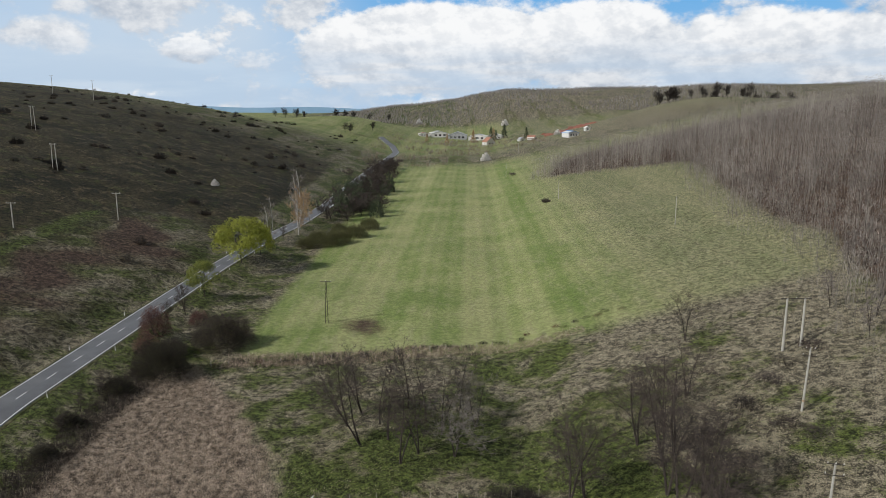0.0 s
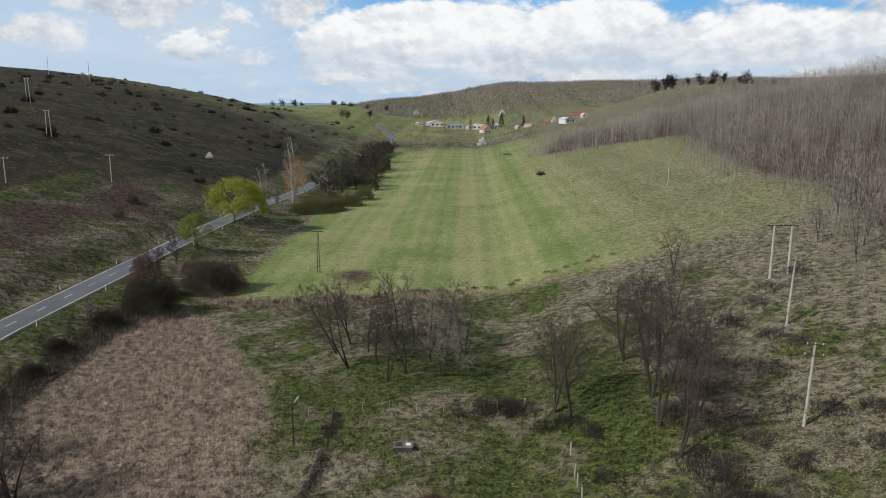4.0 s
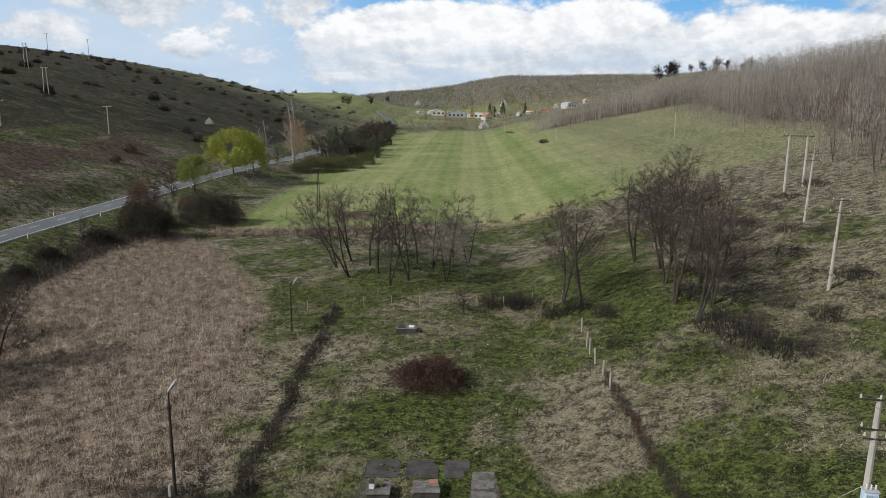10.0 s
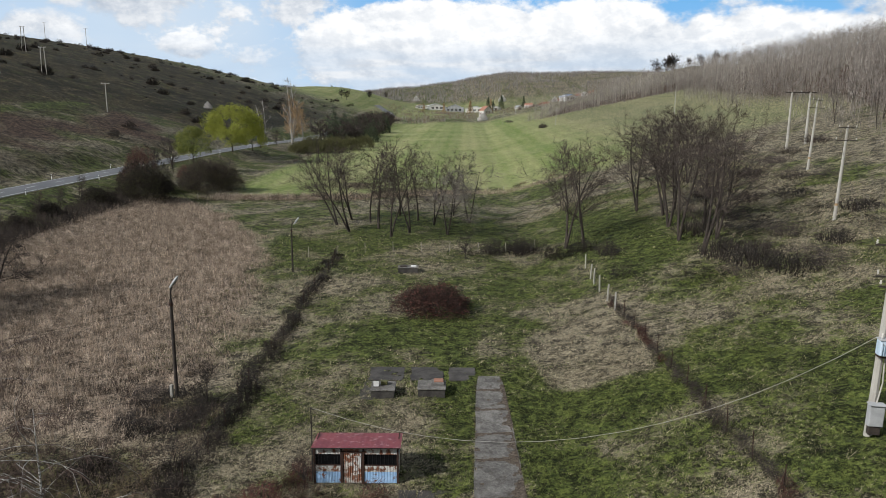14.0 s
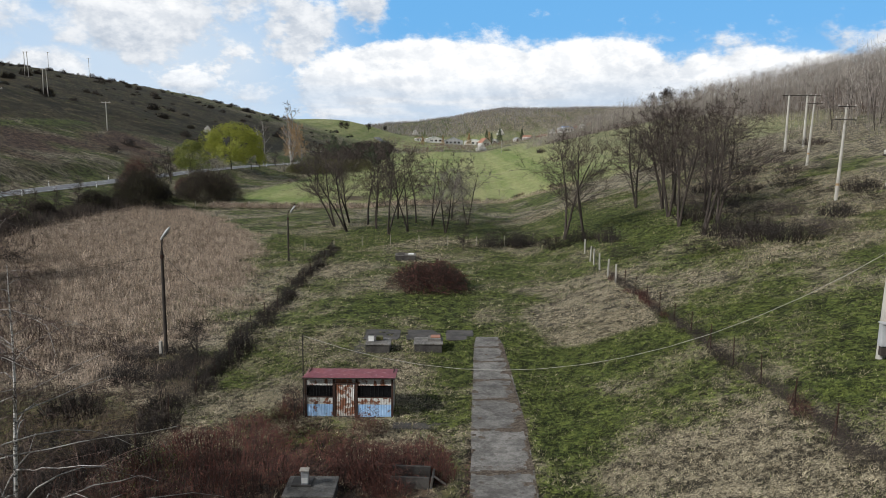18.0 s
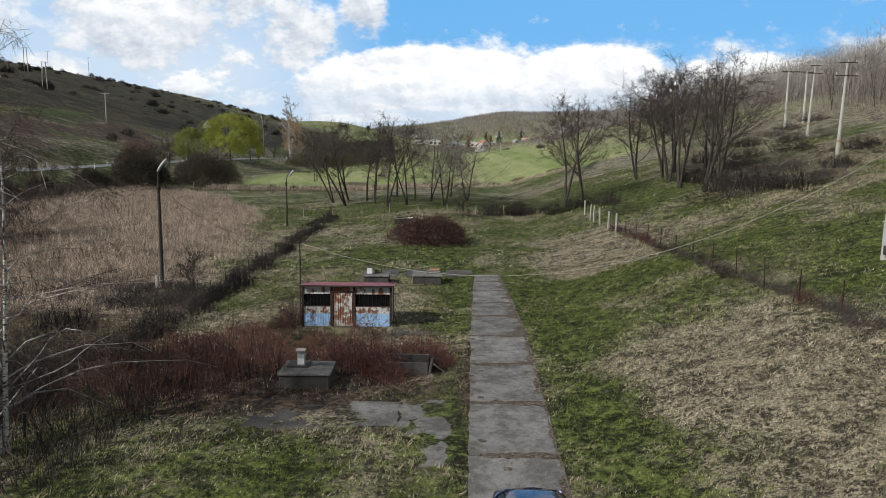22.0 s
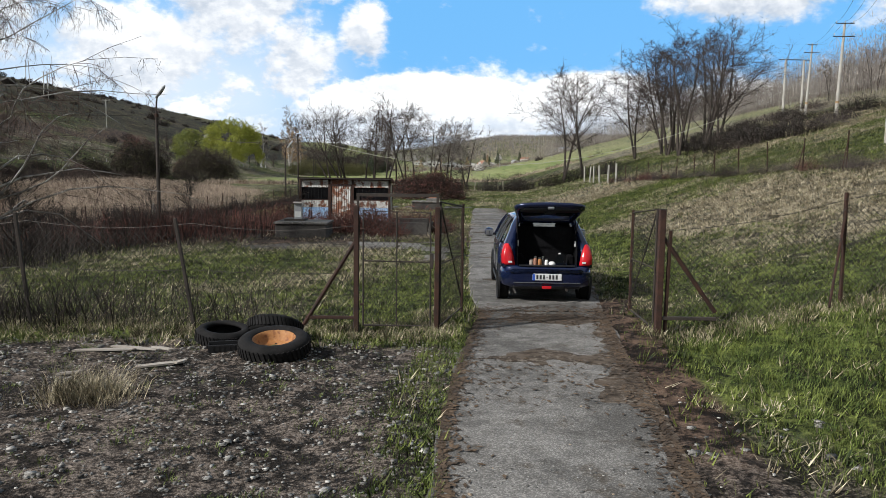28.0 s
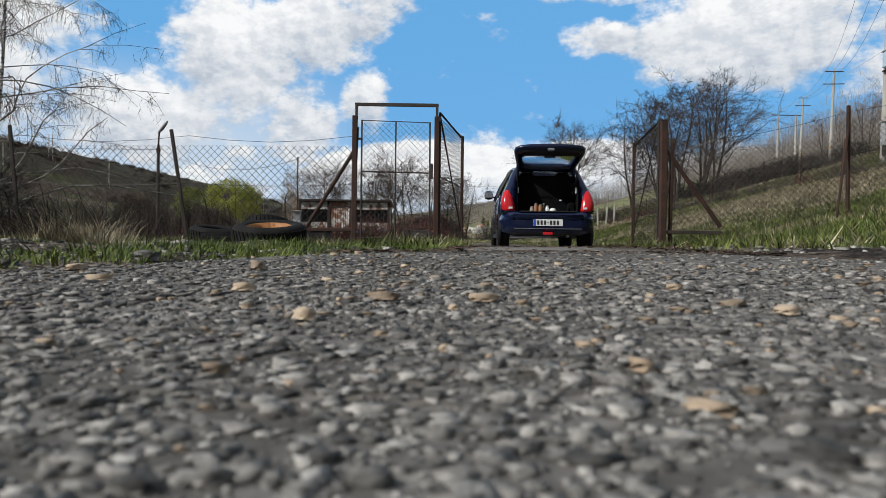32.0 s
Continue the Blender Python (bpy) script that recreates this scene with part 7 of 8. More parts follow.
for x, y, h in [(53.5, 330, 8.5), (42, 477, 9), (67, 640, 9), (72, 220, 8.5)]:
    q = thing("field_pole", "slim pale pole standing in the field", "power pole", pose(x, y, gz(x, y)), "field poles")
    part("shaft", Geo().tube([(0, 0, -0.5), (0, 0, h)], [0.13, 0.09], 6), M_POLE, q)
    part("crossarm", Geo().box((0, 0, h - 0.3), (1.2, 0.08, 0.08)), M_DARKSTEEL, q)


# ---- cables ----
def cable(a, b, sag, r, mat, label, n=14):
    pts = []
    for i in range(n + 1):
        t = i / n
        p = Vector(a).lerp(Vector(b), t)
        pts.append(p - Vector((0, 0, sag * 4 * t * (1 - t))))
    return whole("cable", Geo().tube(pts, r, 4), mat, label, "cable", None, "overhead cables")


cable((-5.5, 31.4, gz(-5.5, 31.4) + 3.95), (20.45, 28.9, gz(20.6, 29.1) + 4.9), 3.3, 0.010, M_CABLE, "pale sagging service cable from the hut mast to the transformer pole")
cable((-5.5, 31.4, gz(-5.5, 31.4) + 3.9), (-16.7, 43.6, gz(-16.7, 43.6) + 6.6), 0.9, 0.012, M_DARKSTEEL, "thin dark cable between the hut mast and the lamp post")
cable((-16.7, 43.6, gz(-16.7, 43.6) + 6.5), (-40, 25.0, 6.0), 0.8, 0.012, M_DARKSTEEL, "thin dark cable leaving the lamp post")
for k in (-0.75, 0, 0.75):
    a, b, c = (20.2 + k, 28.9, gz(20.6, 29.1) + 8.95), (38.8 + k, 66.5, gz(38.7, 66.6) + 8.9), (49.4 + k, 92.9, gz(49.2, 93) + 9.1)
    cable(a, b, 0.9, 0.010, M_DARKSTEEL, "thin power line wire over the slope")
    cable(b, c, 0.7, 0.010, M_DARKSTEEL, "thin power line wire over the slope")
    cable(c, (57.3 + 2 * k, 113.4, gz(56.5, 113) + 8.8), 0.5, 0.010, M_DARKSTEEL, "thin power line wire over the slope")
    cable(a, (8.0 + k * 1.2 + 22, -20.0, 15.0), 0.9, 0.010, M_DARKSTEEL, "thin power line wire leaving the transformer pole")


# ---- the village ----
def house(x, y, w, d, h, rh, turn, wall, roof, label, wins=3, up=0.0):
    z = float(land(x, y)) - 0.5 + up
    H_ = thing("house", label, "house", pose(x, y, z, 0, 0, turn), "village buildings")
    part("wall", Geo().prism([(-w / 2, 0), (w / 2, 0), (w / 2, h), (0, h + rh * 0.94), (-w / 2, h)], -d / 2, d / 2), wall, H_)
    for s in (-1, 1):
        part("roof_slope", Geo().loft([[(s * (w / 2 + 0.5), yy, h - 0.35), (0, yy, h + rh), (0, yy, h + rh - 0.2), (s * (w / 2 + 0.5), yy, h - 0.55)] for yy in (-d / 2 - 0.5, d / 2 + 0.5)], True, True), roof, H_)
    for k in range(wins):
        xx = -w / 2 + w * (k + 1) / (wins + 1)
        # near-black boxes on the wall, painted as the shade of the rooms
        wn = part("window", Geo().box((xx, -d / 2 - 0.03, h * 0.55), (w / (wins + 1) * 0.5, 0.08, h * 0.42)), M_BLACK, H_)
        part("frame", Geo().box((xx, -d / 2 - 0.08, h * 0.55), (0.12, 0.05, h * 0.42)), M_WHITE, wn)
    return H_


house(-6, 1000, 24, 30, 5.5, 3.2, 8, M_HOUSEWALL, M_GREYROOF, "long white farm shed with a grey roof")
house(20, 985, 26, 30, 6.0, 4.5, -3, M_GREYROOF, M_GREYROOF, "large open-fronted grey barn", 4)
house(47, 960, 24, 26, 5.5, 2.8, -8, M_HOUSEWALL, M_GREYROOF, "white farm shed with dark openings", 3)
house(68, 935, 20, 24, 4.8, 2.6, -8, M_HOUSEWALL, M_GREYROOF, "low white farm building with grey roof")
house(-26, 985, 14, 16, 3.5, 2.2, 10, M_HOUSEWALL, M_TILE, "small farm house with a brown roof")
house(52.8, 834, 11, 11, 4.2, 5.0, 25, M_HOUSEWALL, M_TILE, "white village house with a steep brown-red tile roof", 2)
house(98, 800, 9, 8, 2.6, 2.6, 70, M_HOUSEWALL, M_TILE, "small cottage with an orange tile roof", 2)
house(88, 812, 6, 7, 2.6, 2.0, 20, M_HOUSEWALL, M_GREYROOF, "small white outbuilding beside the cottage", 1)
house(124, 705, 11, 14, 5.0, 1.6, 18, M_HOUSEWALL, M_BLUEROOF, "open barn with a bright blue roof on the slope", 3)
house(146, 735, 5, 5, 3.5, 1.5, 10, M_HOUSEWALL, M_HOUSEWALL, "small white hut on the slope", 1)
earth = Geo()
erng = random.Random(3)
for k in range(26):
    x, y = erng.uniform(118, 178), erng.uniform(810, 860)
    r = erng.uniform(3, 8)
    earth.lathe([(r, -2.5), (r * 0.8, erng.uniform(0, 1)), (r * 0.3, erng.uniform(0.8, 2.0)), (0.05, 1.9)], 9, pose(x, y, float(land(x, y)), 10, -14, erng.uniform(0, 90)))
whole("earth_heap", earth, M_REDEARTH, "heaps of red-brown earth on the far slope", "earth heap", kind="stuff")


def conifer(x, y, h, mat, label):
    nr = np.random.RandomState(int(x * 7 + y))
    n = 700
    f = nr.uniform(0.05, 1, n)
    a = nr.uniform(0, 6.28, n)
    rr = (1 - f) * h * 0.32 * nr.uniform(0.5, 1.0, n)
    p = np.stack([rr * np.cos(a), rr * np.sin(a), f * h], -1)
    u, v = nr.normal(size=(n, 3)) * h * 0.035, nr.normal(size=(n, 3)) * h * 0.035
    t = thing("conifer_tree", label, "tree", pose(x, y, float(land(x, y)) - 0.3), "village trees")
    part("trunk", Geo().tube([(0, 0, 0), (0, 0, h * 0.95)], [0.25, 0.04], 6), M_BARK, t)
    part("crown", raw_mesh("crown", np.stack([p, p + u, p + v], 1).reshape(-1, 3), np.arange(3 * n).reshape(-1, 3), mat), None, t)


for x, y, h in [(60, 905, 17), (66, 900, 13), (78, 925, 18), (98, 850, 13)]:
    conifer(x, y, h, M_LEAFDARK, "dark green conifer beside the village houses")
for x, y, h in [(38, 905, 16), (64, 915, 15), (5, 880, 12), (-20, 900, 10)]:
    conifer(x, y, h, M_GOLD, "golden budding tree among the village houses")
for x, y, s in [(38, 634, 1.0), (96, 1120, 1.3), (-40, 1230, 1.2), (-105, 330, 0.4), (125, 790, 0.8)]:
    bl = tagged(new("blossom_tree", bush_mesh("blossom_tree", 7, 8 * s, 6.5 * s, M_BLOSSOM, 2600, 0.42 * s)), "round white blossoming wild fruit tree", "tree", "blossoming trees")
    place(bl, x, y)
fs = place(shrub("field_shrub", 66, 4.5, 2.6, "small dark shrub at the foot of a field pole", M_TWIG, 160, 5, 0.05), 47.5, 328, 0, (1, 1, 1), "", "field shrubs")
dup(fs, 46, 478, 40, (1.3, 1.3, 0.9)), dup(fs, -38, 640, 80, (1.6, 1.6, 1.0))
ridge = thing("ridge_tree", "bare round-crowned tree on the skyline", "tree")
g, t = Geo(), Geo()
branch(g, t, random.Random(77), (0, 0, -0.5), (0, 0, 1), 8.0, 0.28, 0, 2, 0, 0.2, (12, 7), 8, 0.09)
part("trunk", g.mesh("trunk", M_BARK, True, False), None, ridge)
part("crown", t.mesh("crown", M_TWIGDARK, False, False), None, ridge)
place(ridge, -258, 1280, 0, (1.6, 1.6, 1.5), "", "skyline trees")
for x, y, s in [(-280, 1290, 1.5), (-300, 1300, 1.2), (-190, 1300, 1.6), (-175, 1310, 1.4), (-160, 1300, 1.3), (-130, 1290, 1.1), (-245, 1290, 1.2), (-95, 1270, 1.0), (-104, 812, 1.0), (-110, 815, 0.9), (-86, 885, 0.9)]:
    again(ridge, x, y, x, s)
for k in range(26):
    again(ridge, 215 + rnd.uniform(0, 190), 760 + rnd.uniform(0, 90), rnd.uniform(0, 360), rnd.uniform(0.8, 1.5))

# ---- brambles, red stems and thickets of the compound ----
red = place(shrub("red_stem_thicket", 81, 2.4, 1.35, "thicket of dark red leafless stems", M_TWIGRED, 170, 4, 0.014), -8.3, 26.5, 0, (1, 1, 1), "", "red stem thickets")
for x, y, s, h in [(-6.6, 27.8, 1.0, 0.9), (-9.6, 28.4, 1.2, 0.9), (-7.4, 24.6, 0.9, 0.8), (-5.6, 29.4, 0.9, 0.9), (-10.6, 25.8, 1.2, 1.0), (-2.2, 26.4, 1.1, 0.8), (-0.6, 25.9, 1.1, 1.0), (-1.4, 24.6, 0.9, 1.0), (0.3, 26.6, 0.9, 0.9), (-2.3, 29.4, 0.6, 1.25), (-5.4, 25.4, 0.9, 0.7), (-3.8, 27.6, 1.0, 0.7), (-9.0, 22.8, 1.0, 0.9), (-11.4, 23.4, 1.1, 1.0), (0.9, 25.3, 0.6, 0.8), (-2.9, 25.2, 0.7, 0.8), (-7.9, 29.9, 0.9, 0.8), (-6.6, 30.9, 0.7, 1.1), (-6.1, 31.9, 0.6, 1.2), (-1.0, 23.7, 0.7, 0.8)]:
    dup(red, x, y, x * 57 + y * 31, (s * 1.2, s * 1.2, h * 0.9))
dk = place(shrub("bramble_thicket", 82, 2.6, 1.5, "tangled dark brambles along the fence", M_TWIGDARK, 150, 5, 0.015), -12.6, 28, 0, (1, 1, 1), "", "fence brambles")
tn = place(shrub("bramble_thicket", 83, 2.4, 1.3, "tangled brown brambles along the fence", M_TWIG, 130, 5, 0.015), -12.4, 31, 0, (1, 1, 1), "", "fence brambles")
for k in range(46):
    y = 10 + k * 1.75
    x = -12.4 + rnd.uniform(-0.9, 0.6) - (0.8 if y < 30 else 0)
    dup(rnd.choice((dk, tn)), x, y, rnd.uniform(-25, 25), (rnd.uniform(0.5, 0.9), rnd.uniform(0.9, 1.5), rnd.uniform(0.5, 0.95) * (0.7 if y > 55 else 1)))
for x, y, s in [(-14.5, 24, 1.3), (-16, 28, 1.3), (-17.5, 33, 1.2), (-15, 20, 1.3), (-13.5, 15, 1.2), (-16.5, 38, 1.0), (-14.5, 42, 0.9), (-18, 24, 1.2)]:
    dup(dk, x, y, x * 41, (s, s, s * 0.95))
for k in range(46):
    y = 17 + k * 0.95
    dup(rnd.choice((tn, tn, red)), 15.25 + 0.012 * (y - 17) + rnd.uniform(-0.25, 0.25), y, rnd.uniform(-20, 20), (rnd.uniform(0.22, 0.45), rnd.uniform(0.5, 0.8), rnd.uniform(0.28, 0.6)))
# dark tangle in the reeds by the lamp post
for k in range(18):
    x, y = -17 + rnd.gauss(0, 2.5), 41 + rnd.gauss(0, 3)
    sz = rnd.uniform(0.7, 1.3)
    dup(rnd.choice((dk, tn)), min(x, -14.0), y, rnd.uniform(0, 360), (sz, sz, sz * rnd.uniform(0.3, 0.45)))
# brush of the right slope
for x, y, s in [(32.6, 70.8, 1.6), (28.5, 59.1, 1.4), (31.7, 53.7, 1.2), (27.5, 64, 1.5), (30, 62, 1.4), (34, 66, 1.2), (26.5, 58, 1.2), (35.5, 60, 1.0), (29.5, 55, 1.3), (33, 57.5, 1.2), (39.5, 62, 1.1), (42, 68, 1.1), (41, 80, 1.3), (46, 90, 1.3), (38, 84, 1.2), (36, 92, 1.2), (44, 98, 1.3), (50, 104, 1.4), (54, 108, 1.3), (60, 112, 1.4), (48, 86, 1.2), (24, 59, 1.2), (29, 75, 1.5), (31, 84, 1.4), (34, 78, 1.4), (40, 72, 1.0), (43, 60, 1.1), (46, 66, 1.1)]:
    dup(rnd.choice((dk, tn)), x, y, x * 23, (s * 1.5, s * 1.5, s * rnd.uniform(0.6, 1.15)))
for x, y, s in [(9.7, 88.5, 1.5), (12.2, 86, 1.3), (7.4, 88, 1.2), (3.9, 86.5, 0.8), (10.8, 87.4, 1.2), (18.4, 66, 0.8), (14.5, 80, 1.0), (17.5, 80, 1.0), (19.5, 76, 1.0)]:
    dup(dk, x, y, x * 61, (s * 1.6, s * 1.1, s * 1.35))
for k in range(34):
    dup(rnd.choice((dk, tn, red)), -46 + k * 2.6 + rnd.uniform(-1, 1), 140 + 0.45 * k + rnd.uniform(-1.5, 1.5), rnd.uniform(0, 360), (0.9, 0.9, rnd.uniform(0.4, 0.9)))
st = stand(bare_tree("fence_sapling", 91, 3.4, "small dark bare sapling by the fence", 0.05, (0.1, 0), 2, (12, 7), 0.0, 0.3, 7, 0.006, M_BARK, M_TWIGDARK), -14.2, 42.0)
again(st, -5.9, 31.0, 50, 0.7), again(st, 3.9, 84.0, 20, 1.2), again(st, -13.0, 33.0, 110, 0.8), again(st, -11.5, 19.0, 170, 0.9)


# ---- grass, reeds and stones ----
def tufts(name, spots, blades, h, w, spread, mat, label, seed, lean=0.5, hvar=0.5, simple=False):
    nr = np.random.RandomState(seed)
    n = len(spots) * blades
    p = np.repeat(spots, blades, 0)
    hh = np.repeat(h * nr.uniform(1 - hvar, 1 + hvar, len(spots)), blades) * nr.uniform(0.6, 1.1, n)
    a = nr.uniform(0, 6.28, n)
    r = spread * nr.uniform(0, 1, n)
    x, y = p[:, 0] + r * np.cos(a), p[:, 1] + r * np.sin(a)
    z = ground_z(x, y) - 0.02
    b = np.stack([x, y, z], -1)
    la = a + nr.normal(0, 0.7, n)
    ln = hh * lean * nr.uniform(0.2, 1.5, n)
    tip = b + np.stack([np.cos(la) * ln, np.sin(la) * ln, hh * np.clip(1.1 - 0.5 * lean * nr.uniform(0, 1.5, n), 0.15, 1)], -1)
    mid = b * 0.5 + tip * 0.5 + np.stack([np.zeros(n), np.zeros(n), hh * 0.18], -1)
    s = np.stack([-np.sin(la + 0.6), np.cos(la + 0.6), np.zeros(n)], -1) * (w * nr.uniform(0.6, 1.3, n))[:, None]
    if simple:
        V = np.stack([b - s, b + s, tip], 1).reshape(-1, 3)
        return tagged(new(name, raw_mesh(name, V, np.arange(3 * n).reshape(-1, 3), mat)), label, "grass", kind="stuff")
    V = np.stack([b - s, b + s, mid + s * 0.7, mid - s * 0.7, tip], 1).reshape(-1, 3)
    k = np.arange(n)[:, None] * 5
    F = np.concatenate([k + np.array([[0, 1, 2]]), k + np.array([[0, 2, 3]]), k + np.array([[3, 2, 4]])])
    return tagged(new(name, raw_mesh(name, V, F, mat)), label, "grass", kind="stuff")


def offpath(x, y):
    return (np.abs(x - path_mid(y)) > path_half(y) + 0.03) | (y > 45.8)


def nogo(x, y):
    hutbox = (x > -5.5) & (x < -1.2) & (y > 31.2) & (y < 33.2)
    aprn = (x > -5) & (x < 1.7) & (y > 19) & (y < 21.4) | (x > 0.5) & (x < 1.7) & (y > 16.5) & (y < 19)
    pads = (x > -4) & (x < 3.3) & (y > 44.9) & (y < 47.3)
    gravel = (y < 6.6) & (x < path_mid(y) - path_half(y) - 0.5)
    return ~(hutbox | aprn | pads | gravel)


def pick(seed, n, box, fresh):
    def keep(x, y):
        z = zones(x, y)
        q = np.random.RandomState(seed + 1).uniform(0, 1, len(x))
        g = np.clip((z[0] + 0.25 * wobble(x, y, 1.1) + 0.2 * wobble(x + 9, y, 0.45) + np.random.RandomState(seed + 2).uniform(-0.25, 0.25, len(x)) - 0.10) * 1.3, 0, 1)
        f = g if fresh else 1 - g
        return offpath(x, y) & nogo(x, y) & (q < f * (1 - 0.85 * np.clip(z[2], 0, 1)))
    return scatter(seed, n, box, keep)


for nm, fr, mat, lab, h in (("fresh_grass", True, M_FRESH, "fresh green grass in tufts", 0.10), ("dry_grass", False, M_STRAW, "matted pale dry grass in tufts", 0.12)):
    tufts(nm, pick(101 + fr, 46000, (-9, 13, 2.5, 17), fr), 6, h, 0.009, 0.10, mat, lab, 1, 1.0 if not fr else 0.6, 0.5, True)
    tufts(nm, pick(103 + fr, 92000, (-14, 22, 17, 48), fr), 4, h * 1.2, 0.014, 0.16, mat, lab, 2, 1.0 if not fr else 0.6, 0.5, True)
    tufts(nm, pick(107 + fr, 34000, (22, 46, 24, 60), fr), 3, h * 1.4, 0.022, 0.22, mat, lab, 4, 0.9, 0.5, True)
    tufts(nm, pick(105 + fr, 76000, (-22, 48, 48, 116), fr), 3, h * 1.5, 0.030, 0.25, mat, lab, 3, 0.9, 0.5, True)
# long matted blades lying in swathes on the dry ground
mt = pick(141, 26000, (-8, 16, 9, 46), False)
mt = mt[mt[:, 1] > 14]
mt = mt[wobble(mt[:, 0], mt[:, 1], 1.4) + 0.8 * wobble(mt[:, 0] + 5, mt[:, 1], 0.6) > -0.35]
tufts("matted_grass", mt, 7, 0.18, 0.006, 0.12, M_STRAW, "long pale dead grass lying in swathes", 18, 1.5, 0.5, True)
# taller fringe by the drive, the gate and the fence
nr_ = np.random.RandomState(9)
fr_ = np.concatenate([np.stack([nr_.uniform(-3, 1.0, 700), 7.4 + nr_.normal(0, 0.25, 700)], -1), np.stack([nr_.uniform(3.7, 11, 900), 7.3 + nr_.normal(0, 0.3, 900)], -1), np.stack([nr_.uniform(0.6, 1.2, 250), nr_.uniform(6.8, 9.2, 250)], -1), np.stack([nr_.uniform(-9, -2.5, 1500), 7.8 + nr_.normal(0, 0.4, 1500)], -1)])
tufts("fringe_grass", fr_, 8, 0.12, 0.004, 0.08, M_STRAW, "taller dry grass along the fence", 4, 0.7)
tufts("fringe_grass", fr_[::2] + 0.05, 7, 0.12, 0.004, 0.08, M_FRESH, "taller green grass along the fence", 5, 0.5)
vy = nr_.uniform(-1.2, 7.0, 2200)
verge = np.stack([path_mid(vy) - path_half(vy) - nr_.gamma(2.0, 0.17, 2200) + 0.10 + 0.12 * np.sin(vy * 3.1), vy], -1)
tufts("verge_grass", verge, 8, 0.045, 0.0025, 0.07, M_LUSH, "short green grass along the edge of the drive", 6, 0.6)
vy = nr_.uniform(0.3, 9.0, 5200)
bank = np.stack([path_mid(vy) + path_half(vy) + 0.6 + nr_.gamma(2.0, 1.1, 5200), vy], -1)
tufts("bank_grass", bank, 7, 0.085, 0.0032, 0.10, M_LUSH, "lush green grass on the bank", 7, 0.6)
clump = np.stack([nr_.normal(-2.35, 0.2, 90), nr_.normal(4.6, 0.15, 90)], -1)
tufts("dry_clump", clump, 14, 0.30, 0.003, 0.12, M_STRAW, "clump of tall dry grass on the gravel", 8, 0.75)
sm = np.stack([nr_.uniform(-4.5, 0.7, 320), nr_.uniform(-0.5, 6.6, 320)], -1)
tufts("gravel_weeds", np.repeat(sm, 4, 0) + nr_.normal(0, 0.09, (1280, 2)), 7, 0.06, 0.003, 0.05, M_LUSH, "small green weeds in the gravel", 9, 0.7)
joint = np.concatenate([np.stack([nr_.uniform(path_mid(j) - path_half(j), path_mid(j) + path_half(j), 60), np.full(60, j) + nr_.normal(0, 0.03, 60)], -1) for j in (2.15, 6.05, 9.2, 13.0, 17.1)])
tufts("joint_weeds", joint, 5, 0.05, 0.003, 0.04, M_FRESH, "small weeds in the joints of the drive", 10, 0.6)
jg = np.stack([nr_.uniform(0.75, 2.75, 420), 2.15 + nr_.normal(0, 0.09, 420)], -1)
jg = jg[nr_.uniform(0, 1, 420) < np.interp(jg[:, 0], [0.75, 1.6, 2.2, 2.75], [1, 0.8, 0.45, 0.3])]
tufts("joint_grass", jg, 7, 0.05, 0.0025, 0.06, M_LUSH, "short green grass in the wide joint of the drive", 21, 0.7)
cv = np.stack([nr_.uniform(-0.6, 0.75, 500), nr_.uniform(0.6, 2.6, 500)], -1)
tufts("corner_grass", cv, 7, 0.06, 0.0028, 0.07, M_LUSH, "green grass beside the corner of the drive", 22, 0.6)
# dead stalks behind the front fence
stk = scatter(124, 1300, (-11, -1.2, 7.3, 8.7), lambda x, y: np.random.RandomState(6).uniform(0, 1, len(x)) < np.clip((-x - 2) / 5, 0.1, 1))
tufts("dead_stalks", stk, 4, 0.8, 0.005, 0.3, M_TWIGDARK, "dark dead weed stalks behind the fence", 15, 0.7)
# soil and leaf litter lying on the slabs
rl = np.random.RandomState(12)
pts = [np.stack([path_mid(yy) + rl.uniform(-1, 1, k) * path_half(yy) * 1.1, yy + rl.normal(0, s, k)], -1) for yy, s, k in ((8.6, 0.35, 900), (5.2, 0.5, 350), (9.4, 0.2, 500), (1.8, 0.15, 300), (26, 0.1, 150), (30, 0.08, 150), (34, 0.08, 150), (21.2, 0.1, 200))]
yy = rl.uniform(1.5, 9.5, 2200)
pts.append(np.stack([path_mid(yy) + path_half(yy) * (1 - rl.gamma(1.5, 0.07, 2200)), yy], -1))
pts.append(np.stack([path_mid(yy) - path_half(yy) * (1 - rl.gamma(1.2, 0.06, 2200)), yy], -1))
pq = np.concatenate(pts)
n = len(pq)
c = np.stack([pq[:, 0], pq[:, 1], drive_top(pq[:, 0], pq[:, 1]) + 0.006], -1)
a = rl.uniform(0, 6.28, n)
sz = rl.uniform(0.008, 0.03, n)
V = np.stack([c + np.stack([np.cos(a + k * 1.57) * sz * (1.6 if k % 2 else 0.6), np.sin(a + k * 1.57) * sz * (1.6 if k % 2 else 0.6), rl.uniform(0, 0.012, n)], -1) for k in range(4)], 1).reshape(-1, 3)
tagged(new("leaf_litter", raw_mesh("leaf_litter", V, np.arange(4 * n).reshape(-1, 4), M_LITTER)), "brown leaf litter scattered on the drive", "leaf litter", kind="stuff")
# the reed bed
rk = scatter(120, 120000, (-60, -13, 18, 142), lambda x, y: (zones(x, y)[1] * (1 - 0.8 * zones(x, y)[2]) > np.random.RandomState(3).uniform(0.2, 1, len(x))))
